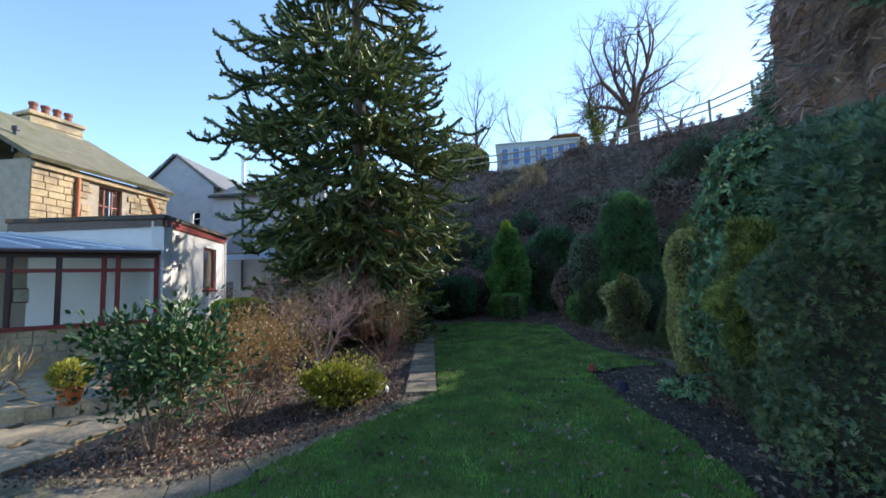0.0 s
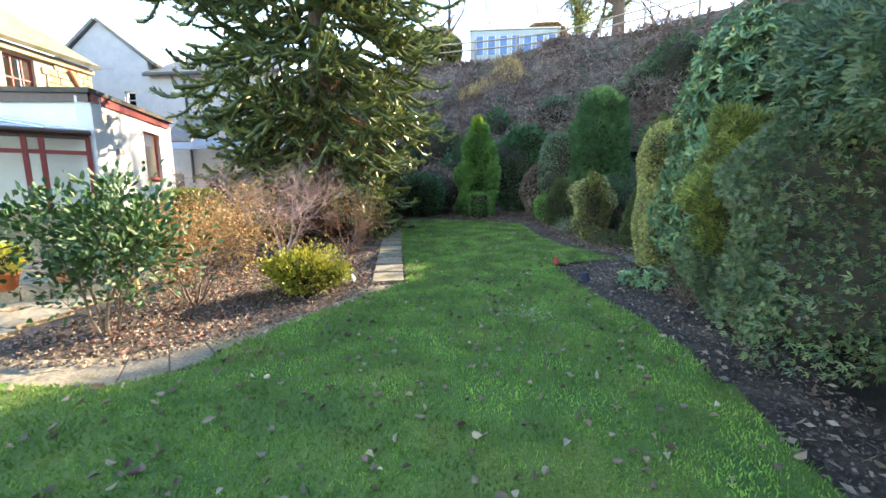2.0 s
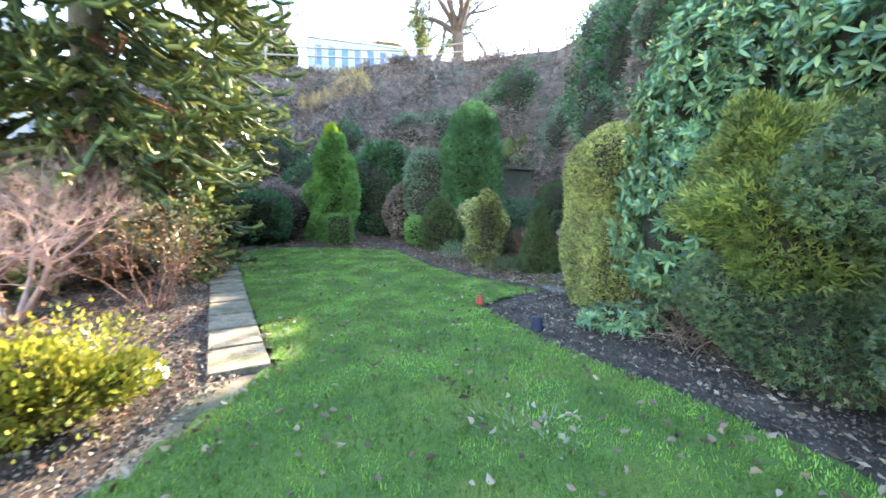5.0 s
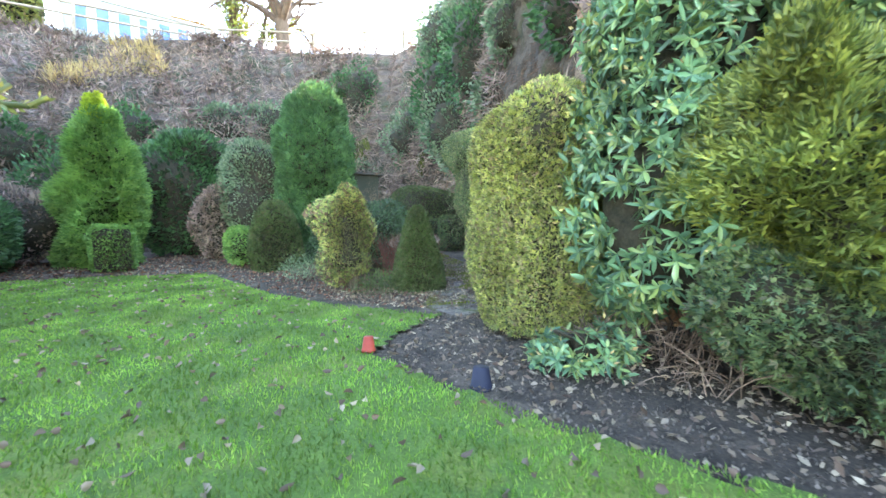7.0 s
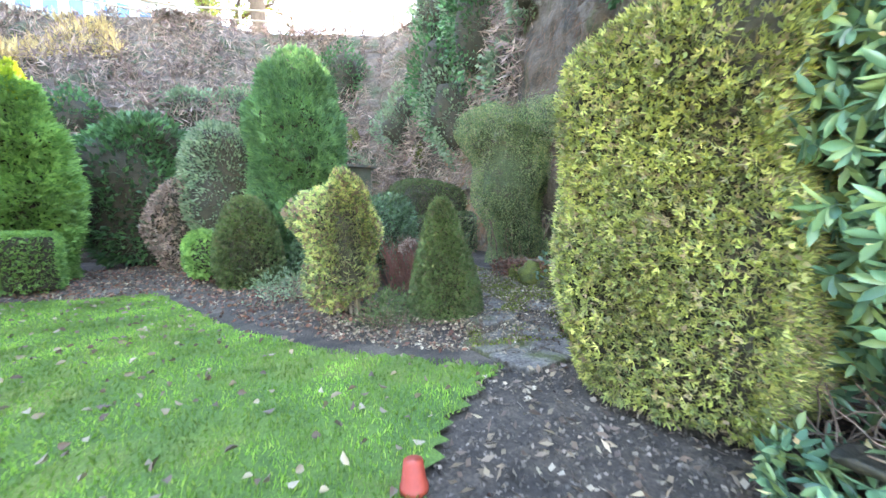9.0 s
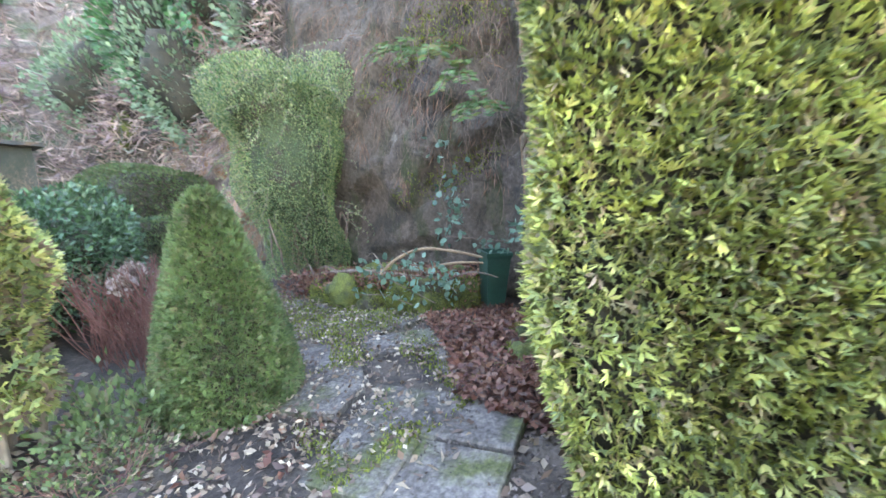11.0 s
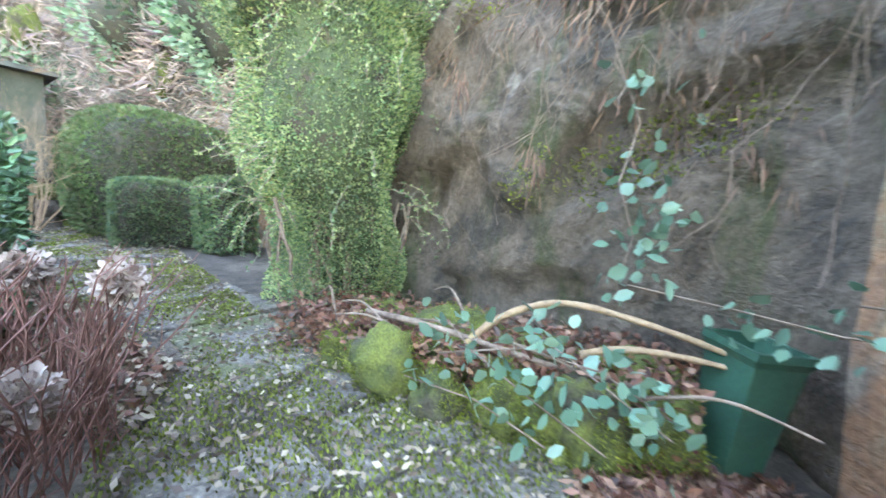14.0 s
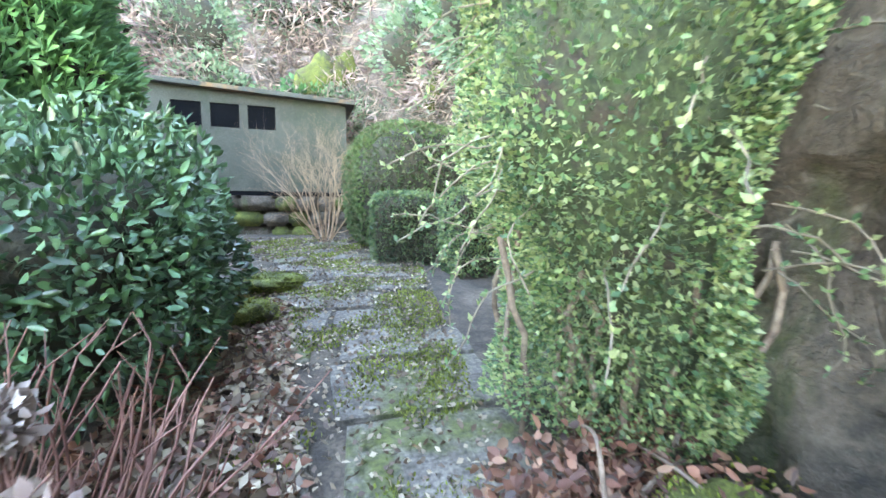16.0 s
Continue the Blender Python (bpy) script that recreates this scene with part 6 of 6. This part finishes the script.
tri = [(0, 6.5), (3.42, 6.5), (1.6, 8.0)]
fr = [bm.verts.new((x, 0, z)) for x, z in tri]
bk = [bm.verts.new((x, 0.3, z)) for x, z in tri]
bm.faces.new(fr)
bm.faces.new(bk[::-1])
for i in range(3):
    bm.faces.new((fr[i], bk[i], bk[(i + 1) % 3], fr[(i + 1) % 3]))
part("gable", bm, M_SHADEWHITE, white).matrix_world = mg
for s0, z0, s1, z1 in ((-0.25, 6.35, 1.6, 8.05), (1.6, 8.05, 3.7, 6.35)):
    c = [mg @ Vector((s0, -0.15, z0)), mg @ Vector((s1, -0.15, z1)), mg @ Vector((s1, 8, z1)), mg @ Vector((s0, 8, z0))]
    slope("roof", c, M_SLATE, white, 0.1)
WB = (-6.9, 19.0)
wall_run("wall", GB, WB, 0, 5.95, 0.3, M_SHADEWHITE, white, [(0.4, 1.1, 0.9, 1.9)])
slope("roof", [(GB[0], GB[1] - 0.25, 5.9), (WB[0] + 0.3, WB[1] - 0.25, 5.9), (WB[0] + 0.2, WB[1] + 2.6, 7.3), (GB[0] - 0.2, GB[1] + 2.6, 7.3)], M_SLATE, white, 0.1)
part("gutter", tubes("gutter", [(GB[0], GB[1] - 0.28, 5.9, 0.06, WB[0] + 0.3, WB[1] - 0.28, 5.9, 0.06)], 8), M_PIPE, white)
part("downpipe", tubes("downpipe", [(-10.9, 18.42, 1.5, 0.05, -10.9, 18.42, 5.9, 0.05)], 8), M_PIPE, white)
part("flue", tubes("flue", [(-11.6, 19.2, 6.3, 0.09, -11.6, 19.2, 7.9, 0.09), (-11.6, 19.2, 7.9, 0.13, -11.6, 19.2, 8.05, 0.13)], 10), M_METAL, white, "stainless steel flue pipe", True)
slope("porch_roof", [(-11.2, 16.9, 2.75), (-7.3, 17.3, 2.75), (-7.4, 18.6, 3.25), (-11.3, 18.2, 3.25)], M_POLY, white, 0.04)
slope("lean_to_roof", [(-9.6, 15.8, 2.9), (-8.6, 16.0, 2.9), (-9.0, 17.4, 4.0), (-10.0, 17.2, 4.0)], M_SLATE, white, 0.06)

# ---------- shed and the path to it ----------
shed = thing("garden_shed", "grey-green painted timber shed with three dark windows", "shed")
S0, S1 = Vector((5.15, 20.95)), Vector((8.66, 20.29))
sl = (S1 - S0).length
ms = pose(S0.x, S0.y, 0, 0, 0, math.degrees(math.atan2(S1.y - S0.y, S1.x - S0.x)))
Z0 = 1.12


def roof_z(s):
    return 2.86 - (2.86 - 2.72) * s / sl


wins = [(0.72 + i * 0.58, 0.72 + i * 0.58 + 0.5) for i in range(3)]
cuts = sorted({0, sl, *[v for w in wins for v in w]})
bm = bmesh.new()
for a, b in zip(cuts, cuts[1:]):
    spans = [(Z0, 2.17), (2.62, None)] if (a, b) in wins else [(Z0, None)]
    for z0, z1 in spans:
        za, zb = (z1, z1) if z1 else (roof_z(a), roof_z(b))
        f_ = [bm.verts.new(c) for c in ((a, 0, z0), (b, 0, z0), (b, 0, zb), (a, 0, za))]
        k_ = [bm.verts.new(c) for c in ((a, 0.05, z0), (b, 0.05, z0), (b, 0.05, zb), (a, 0.05, za))]
        bm.faces.new(f_)
        bm.faces.new(k_[::-1])
        for i in range(4):
            bm.faces.new((f_[i], k_[i], k_[(i + 1) % 4], f_[(i + 1) % 4]))
bmesh.ops.remove_doubles(bm, verts=bm.verts, dist=0.0005)
bmesh.ops.recalc_face_normals(bm, faces=bm.faces)
part("front_wall", bm, M_SHED, shed).matrix_world = ms
part("side_wall", box_bm(sl - 0.05, 0.05, Z0, sl, 1.9, 2.7), M_SHED, shed).matrix_world = ms
part("side_wall", box_bm(0, 0.05, Z0, 0.05, 1.9, 2.8), M_SHED, shed).matrix_world = ms
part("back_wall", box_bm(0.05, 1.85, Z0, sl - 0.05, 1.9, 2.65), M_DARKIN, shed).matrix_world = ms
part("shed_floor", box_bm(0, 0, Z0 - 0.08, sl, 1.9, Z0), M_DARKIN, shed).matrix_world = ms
c = [ms @ Vector(v) for v in ((-0.2, -0.18, roof_z(-0.2)), (sl + 0.15, -0.18, roof_z(sl + 0.15)), (sl + 0.15, 2.1, roof_z(sl + 0.15)), (-0.2, 2.1, roof_z(-0.2)))]
slope("roof", c, M_FELT, shed, 0.07, "mossy roofing felt")
# opaque panes, painted as dark as an unlit shed looks through glass
for a, b in wins:
    w = part("window", box_bm(a + 0.02, 0.02, 2.19, b - 0.02, 0.03, 2.6), M_DARKIN, shed, "window pane coloured near black like the unlit inside")
    w.matrix_world = ms
    for x0, x1, z0, z1 in ((a, a + 0.025, 2.17, 2.62), (b - 0.025, b, 2.17, 2.62), (a, b, 2.17, 2.195), (a, b, 2.595, 2.62)):
        part("frame", box_bm(x0, -0.012, z0, x1, 0.02, z1), M_SHED, w).matrix_world = ms
plinth = thing("mossy_plinth", "mossy rough stone retaining wall below the shed", "wall")
gp_ = random.Random(12)
for row in range(3):
    x = -0.3
    while x < sl + 0.5:
        w = gp_.uniform(0.3, 0.6)
        bm = box_bm(x, -0.35 - gp_.random() * 0.08, 0.25 + row * 0.27, x + w - 0.02, 0.5, 0.5 + row * 0.27, 0.05)
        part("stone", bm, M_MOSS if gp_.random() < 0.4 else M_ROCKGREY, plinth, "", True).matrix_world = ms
        x += w
bush("bare_twig_bush", "bare orange-brown twiggy bush before the shed", "shrub", (8.0, 19.2, 0.35), 12, 0.5, 1.75, M_ORANGETWIG, None, 301, 4, thick=0.014, kids=3)
clipped("rounded_hedge", "large clipped dark green rounded yew hedge", "topiary", (9.35, 18.4, 0.25), (1.15, 0.85, 0.95), L_YEW, 14000, 3.6, 0.05, 0.018, 0.05, 3, 302)
clipped("clipped_block", "small clipped green box block beside the path", "topiary", (8.67, 17.4, 0.25), (0.46, 0.32, 0.45), L_YEWHEDGE, 6000, 7, 0.045, 0.017, 0.02, 4, 303, rz=-20, group="box blocks", shrink=0.05)
clipped("clipped_block", "small clipped green box block beside the path", "topiary", (9.15, 16.6, 0.22), (0.3, 0.3, 0.5), L_YEWHEDGE, 4500, 7, 0.045, 0.017, 0.02, 4, 304, group="box blocks", shrink=0.05)
clipped("viburnum", "broad evergreen viburnum with glossy leaves and bare base", "shrub", (5.72, 14.95, 0.25), (0.92, 0.85, 0.6), L_VIB, 17000, 2.4, 0.055, 0.025, 0.2, 3.8, 305, fan=False, jitter=1.4, shrink=0.3, oval=True, stems=9)

hyd = thing("hydrangea", "dormant hydrangea with brown stems and dried flower heads", "shrub", at=(5.9, 13.42, 0.08))
gh = random.Random(14)
segs, heads = [], []
for i in range(260):
    a, r = gh.uniform(0, 6.28), gh.random() ** 0.5 * 0.45
    q = Vector((math.cos(a) * r, math.sin(a) * r, -0.05))
    d = Vector((math.cos(a) * r * 0.35, math.sin(a) * r * 0.35, 1)).normalized()
    top = gh.uniform(0.42, 0.68)
    while q.z < top:
        d = (d + Vector((gh.gauss(0, 0.16), gh.gauss(0, 0.16), 0.05))).normalized()
        q2 = q + d * 0.11
        segs.append((*q, 0.004, *q2, 0.0035))
        if gh.random() < 0.45:
            e = (d + Vector((gh.gauss(0, 0.6), gh.gauss(0, 0.6), 0.2))).normalized()
            segs.append((*q2, 0.0024, *(q2 + e * 0.12), 0.0018))
            e = (d + Vector((gh.gauss(0, 0.6), gh.gauss(0, 0.6), 0.2))).normalized()
            segs.append((*q2, 0.0022, *(q2 + e * 0.1), 0.0016))
        q = q2
    heads.append(q)
tagged(part("twig_mass", tubes("twig_mass", segs, 3), M_HYDRATWIG, hyd), "", kind="stuff")
for i, c in enumerate([Vector(v) for v in ((0.42, -0.26, 0.66), (-0.1, -0.34, 0.6), (0.28, 0.08, 0.68), (0.1, -0.45, 0.42), (-0.3, -0.1, 0.64), (0.0, 0.25, 0.68))]):
    r = np.random.default_rng(400 + i)
    q = unit(r.normal(0, 1, (460, 3)) * (1, 1, 0.6))
    part("flower_head", leaf_mesh("flower_head", q * (0.02 + 0.05 * r.random((460, 1))) + np.array(c), q, 0.03, 0.028, 400 + i, oval=True), L_HEAD, hyd, "dried pinkish flower head")

# climber-clad pillar
def pillar_radius(u):
    return 0.48 + 0.26 * np.clip((u - 0.1) * 1.6, 0, 1) - 0.25 * np.clip(u - 0.85, 0, 1) / 0.15


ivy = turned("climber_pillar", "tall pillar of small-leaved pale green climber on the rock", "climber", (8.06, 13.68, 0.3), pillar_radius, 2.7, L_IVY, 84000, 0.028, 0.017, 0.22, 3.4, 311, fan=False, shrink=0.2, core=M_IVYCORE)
r = np.random.default_rng(5)
segs, fp, fn = [], [], []
for i in range(90):
    a = r.uniform(2.2, 5.6)
    q = np.array((math.cos(a) * 0.55, math.sin(a) * 0.55, r.uniform(0.6, 2.6)))
    d = np.array((math.cos(a), math.sin(a), -0.2))
    for k_ in range(8):
        d = unit((d + r.normal(0, 0.3, 3) + np.array((0, 0, -0.12)))[None])[0]
        q2 = q + d * 0.06
        segs.append((*q, 0.004, *q2, 0.003))
        for _ in range(4):
            fp.append(q2)
            fn.append(r.normal(0, 1, 3))
        q = q2
part("trailing_shoot", tubes("trailing_shoot", segs, 4), M_BARK, ivy)
part("trailing_foliage", leaf_mesh("trailing_foliage", np.array(fp), unit(np.array(fn)), 0.028, 0.018, 6), L_IVY, ivy)
segs = []
for i in range(16):
    a = r.uniform(2.0, 6.0)
    q = np.array((math.cos(a) * 0.35, math.sin(a) * 0.35, -0.3))
    for k_ in range(8):
        q2 = q + np.array((r.normal(0, 0.03) + math.cos(a) * 0.01, r.normal(0, 0.03) + math.sin(a) * 0.01, 0.13))
        segs.append((*q, 0.014, *q2, 0.013))
        q = q2
part("stem_tangle", tubes("stem_tangle", segs, 5), M_ROOT, ivy, "woody brown stems")

# mossy boulders, branch pile, green tub
def boulder(at, size, seed, mossy=True, label="rounded boulder thick with yellow-green moss"):
    ob = thing("mossy_boulder", label, "stone", "boulders along the rock foot", at=at)
    bm = bmesh.new()
    bmesh.ops.create_icosphere(bm, subdivisions=4, radius=1)
    for v in bm.verts:
        f = 1 + 0.32 * noise.noise(v.co * 1.4 + Vector((seed, 0, 0))) + 0.24 * noise.noise(v.co * 3.1 + Vector((seed, 0, 0))) + 0.09 * noise.noise(v.co * 8 + Vector((seed, 0, 0)))
        v.co = Vector((v.co.x * size[0] * f, v.co.y * size[1] * f, v.co.z * size[2] * f))
    pts = np.array([v.co for v in bm.verts])
    part("stone", bm, M_MOSS if mossy else M_ROCKGREY, ob, "", True)
    if mossy:
        g_ = np.random.default_rng(seed)
        k_ = g_.integers(0, len(pts), 4200)
        k_ = k_[waves(pts[k_], 9.0, seed) > -0.25]
        p_ = pts[k_] + g_.normal(0, 0.012, (len(k_), 3))
        part("moss", leaf_mesh("moss", p_, unit(pts[k_]), 0.022, 0.007, seed, jitter=0.9), L_MOSSBLADE, ob)


for i, (x, y, z, sx, sy, sz, ms_) in enumerate([(7.36, 13.0, 0.18, 0.14, 0.14, 0.17, 1), (7.24, 12.66, 0.2, 0.16, 0.17, 0.22, 1), (7.18, 12.34, 0.12, 0.13, 0.12, 0.15, 1), (7.26, 12.02, 0.15, 0.15, 0.15, 0.19, 1), (7.22, 11.7, 0.18, 0.15, 0.17, 0.22, 1), (7.36, 11.42, 0.18, 0.13, 0.14, 0.19, 1),
                                                 (7.72, 13.0, 0.26, 0.2, 0.2, 0.15, 1), (7.68, 12.5, 0.26, 0.28, 0.3, 0.2, 1), (7.66, 12.05, 0.24, 0.2, 0.25, 0.16, 1), (7.6, 11.6, 0.22, 0.22, 0.3, 0.18, 1), (6.62, 15.6, 0.3, 0.24, 0.16, 0.14, 1), (6.9, 16.5, 0.33, 0.3, 0.2, 0.07, 1), (6.75, 10.72, 0.02, 0.22, 0.14, 0.12, 1), (6.3, 10.75, 0.0, 0.2, 0.12, 0.12, 1)]):
    boulder((x, y, z), (sx, sy, sz), 20 + i, bool(ms_), "rounded boulder thick with yellow-green moss" if ms_ else "grey boulder under dead leaves")


def limb(pts, r0, r1, material, name, label):
    ob = thing(name, label, "branch", "fallen branches")
    path = []
    v = [Vector(q) for q in pts]
    for i in range(len(v) - 1):
        a, b = v[max(i - 1, 0)], v[min(i + 2, len(v) - 1)]
        for k_ in range(6):
            t = k_ / 6
            q = 0.5 * ((2 * v[i]) + (v[i + 1] - a) * t + (2 * a - 5 * v[i] + 4 * v[i + 1] - b) * t * t + (3 * v[i] - a - 3 * v[i + 1] + b) * t ** 3)
            path.append(q)
    path.append(v[-1])
    n_ = len(path)
    part("limb", pipe("limb", path, r0, r1), material, ob, "", True)


limb([(7.28, 12.25, 0.42), (7.36, 12.1, 0.56), (7.45, 11.85, 0.64), (7.42, 11.5, 0.61), (7.43, 11.18, 0.53)], 0.018, 0.012, M_DEADWOOD, "fallen_branch", "arched pale peeled branch over the boulders")
limb([(7.35, 11.75, 0.45), (7.4, 11.6, 0.49), (7.42, 11.4, 0.5), (7.42, 11.2, 0.49)], 0.017, 0.011, M_DEADWOOD, "fallen_branch", "pale peeled branch over the boulders")
limb([(7.45, 12.95, 0.42), (7.3, 12.45, 0.46), (7.3, 11.9, 0.4), (7.35, 11.5, 0.36)], 0.018, 0.009, M_ROOT, "fallen_branch", "brown dead branch over the boulders")
gb = random.Random(31)
for i in range(16):
    x, y, z = gb.uniform(7.2, 7.7), gb.uniform(11.3, 13.2), gb.uniform(0.3, 0.5)
    d = Vector((gb.gauss(0, 0.5), gb.gauss(0, 1), gb.gauss(0, 0.2))).normalized() * gb.uniform(0.25, 0.6)
    limb([(x, y, z), (x + d.x * 0.5, y + d.y * 0.5, z + 0.03 + d.z * 0.5), (x + d.x, y + d.y, z + d.z * 0.4)], 0.009, 0.004, M_ROOT, "fallen_twig", "thin dead twig on the boulders")
q = np.random.default_rng(77)
c = np.column_stack((q.uniform(7.24, 7.95, 5200), q.uniform(11.3, 13.5, 5200), q.uniform(0.16, 0.42, 5200)))
tagged(part("debris_leaves", leaf_mesh("debris_leaves", c, unit(q.normal(0, 1, (5200, 3)) * (1, 1, 0.4)), 0.05, 0.03, 78, jitter=0.3, oval=True), L_DEAD), "dead leaves caught among the boulders", "fallen leaves", kind="stuff")


def bramble(points, seed, per=7, spread=0.1):
    ob = thing("bramble_shoot", "trailing bramble shoot with blue-green leaves", "bramble", "bramble shoots")
    v = [Vector(q_) for q_ in points]
    part("stem", tubes("stem", [(*a, 0.004, *b, 0.004) for a, b in zip(v, v[1:])], 4), M_ROOT, ob)
    r_ = np.random.default_rng(seed)
    n_ = (len(v) - 1) * per
    t = np.sort(r_.uniform(0, len(v) - 1.001, n_))
    i_ = t.astype(int)
    arr = np.array(v)
    p_ = arr[i_] + (arr[i_ + 1] - arr[i_]) * (t - i_)[:, None] + r_.normal(0, spread * 0.4, (n_, 3))
    part("leaves", leaf_mesh("leaves", p_, unit(r_.normal(0, 1, (n_, 3)) + np.array((-0.9, 0, 0.3))), 0.075, 0.056, seed, jitter=0.4, fold=0.15, oval=True), L_BRAMBLE, ob)


bramble([(7.72, 11.75, 1.8), (7.68, 11.62, 1.47), (7.62, 11.68, 1.2), (7.6, 11.6, 0.95), (7.56, 11.65, 0.72)], 501, 15, 0.2)
bramble([(7.66, 11.5, 1.15), (7.6, 11.45, 1.0), (7.55, 11.5, 0.85)], 506, 9, 0.15)
bramble([(7.1, 12.3, 0.42), (7.15, 11.95, 0.5), (7.2, 11.65, 0.45), (7.15, 11.3, 0.3)], 502, 16, 0.18)
bramble([(7.5, 11.6, 0.75), (7.4, 11.2, 0.72), (7.3, 10.95, 0.7), (7.1, 10.75, 0.75)], 503, 12, 0.15)
bramble([(7.15, 12.5, 0.25), (7.05, 12.1, 0.28), (7.0, 11.8, 0.2)], 504, 9)
bramble([(7.3, 12.35, 0.5), (7.12, 12.15, 0.45), (7.05, 11.85, 0.33), (7.06, 11.6, 0.2)], 507, 15, 0.2)
bramble([(7.45, 12.0, 0.52), (7.25, 11.85, 0.5), (7.1, 11.6, 0.42), (7.1, 11.4, 0.3)], 508, 15, 0.2)
bramble([(7.35, 10.9, 0.8), (7.0, 10.78, 0.85), (6.8, 10.7, 0.95)], 505, 5)
tub = thing("green_tub", "dark green plastic tub half hidden in the rock corner", "tub", at=(7.42, 11.0, 0.0))
bm = bmesh.new()
for z, hw in ((0.0, 0.08), (0.54, 0.115), (0.57, 0.13), (0.6, 0.13), (0.6, 0.11), (0.1, 0.065)):
    for x, y in ((-1, -1), (1, -1), (1, 1), (-1, 1)):
        bm.verts.new((x * hw, y * hw, z))
bm.verts.ensure_lookup_table()
for r_ in range(5):
    for i in range(4):
        bm.faces.new((bm.verts[r_ * 4 + i], bm.verts[r_ * 4 + (i + 1) % 4], bm.verts[r_ * 4 + 4 + (i + 1) % 4], bm.verts[r_ * 4 + 4 + i]))
bm.faces.new([bm.verts[i] for i in range(3, -1, -1)])
part("tub_body", bm, M_GREENPL, tub).matrix_world = pose(7.48, 11.19, 0.0, 5, -4, 35)


def fern(at, seed, reach=0.5, aim=(-1, 0, 0)):
    ob = thing("fern", "green fern growing from the rock face", "fern", "ferns on the rock", at=at)
    r_ = random.Random(seed)
    segs_, p_, n_ = [], [], []
    for i in range(8):
        d = (Vector(aim) + Vector((r_.gauss(0, 0.5), r_.gauss(0, 0.6), 0.5))).normalized()
        q_ = Vector((0, 0, 0))
        for k_ in range(12):
            d = (d + Vector((0, 0, -0.11))).normalized()
            q2_ = q_ + d * reach / 12
            segs_.append((*q_, 0.003, *q2_, 0.002))
            s_ = d.cross(Vector((0, 0, 1))).normalized()
            for sg in (-1, 1):
                p_.append(q2_)
                n_.append(s_ * sg + d * 0.4)
            q_ = q2_
    part("frond_ribs", tubes("frond_ribs", segs_, 4), M_ROOT, ob)
    part("frond", leaf_mesh("frond", np.array(p_), unit(np.array(n_)), 0.09, 0.022, seed, out=2, jitter=0.1, up=0), L_FERN, ob)


for i, at in enumerate([(7.5, 11.35, 2.2), (7.5, 11.6, 2.45), (7.45, 11.15, 1.9), (7.7, 12.0, 2.6), (6.45, 14.9, 0.2)]):
    fern(at, 600 + i, 0.42)

def dead_tuft(at, seed, aim):
    ob = thing("dead_fern", "small rust-brown dead fern hanging from the rock", "fern", "dead ferns on the rock", at=at)
    r_ = np.random.default_rng(seed)
    p_ = r_.normal(0, 1, (70, 3)) * (0.03, 0.03, 0.07)
    tagged(part("fronds", leaf_mesh("fronds", p_, np.tile(aim, (70, 1)), 0.1, 0.01, seed, out=0.35, up=-2.2, jitter=0.6), L_CREEPER, ob), kind="stuff")


for i, at in enumerate([(6.72, 10.6, 1.42), (6.7, 10.6, 0.72), (7.8, 12.6, 1.75), (7.72, 12.1, 1.3)]):
    dead_tuft(at, 650 + i, (-0.3, 1.0, 0) if i < 2 else (-1.0, -0.2, 0))

# flagstones of the garden path
random.seed(9)
flags = tagged(new("flag_path"), "mossy uneven stone flag path along the quarry foot", "path", kind="structure")
line = [(4.9, 11.35), (5.8, 11.35), (6.5, 11.9), (6.85, 12.7), (6.95, 13.6), (7.2, 14.8), (7.55, 16.2), (7.75, 17.6), (7.8, 19)]
for i in range(len(line) - 1):
    a, b = Vector(line[i]), Vector(line[i + 1])
    d = (b - a)
    acr = Vector((d.y, -d.x)).normalized()
    steps = max(1, round(d.length / 0.55))
    for k_ in range(steps):
        for lane in (-0.42, 0.14, 0.5):
            w0, w1 = lane + random.uniform(-0.03, 0.03) - 0.24, lane + 0.24 + random.uniform(-0.06, 0.06)
            s, e = a + d * ((k_ + 0.03) / steps), a + d * ((k_ + 0.97) / steps)
            if random.random() < 0.16:
                continue
            j = lambda: Vector((random.uniform(-0.035, 0.035), random.uniform(-0.035, 0.035)))
            o = [s + acr * w0 + j(), s + acr * w1 + j(), e + acr * w1 + j(), e + acr * w0 + j()]
            c = sum(o, Vector((0, 0))) / 4
            slab([tuple(v) for v in o], float(lift(0, c.y)) + random.uniform(-0.008, 0.008), M_FLAG, flags, name="flagstone")
mp = scatter_in(PATHAREA, 48000, 91, lambda q: np.clip(waves(np.column_stack((q, q[:, :1] * 0)), 5.0, 17) * 1.8 + 0.3, 0, 1))
mpz = np.column_stack((mp, lift(mp[:, 0], mp[:, 1]) + 0.005))
tagged(part("path_moss", leaf_mesh("path_moss", mpz, np.tile((0, 0, 1.0), (len(mpz), 1)), 0.022, 0.012, 92, jitter=1.2), L_MOSSBLADE), "bright moss in the joints of the stone path", "moss", kind="stuff")
bush("lawn_weed", "flattened dry tuft of weed in the lawn", "plant", (3.13, 7.25, 0.03), 7, 2.2, 0.22, M_ROOT, L_GREYGREEN, 701, 1, 0.06, 0.015, 4, 0.004)
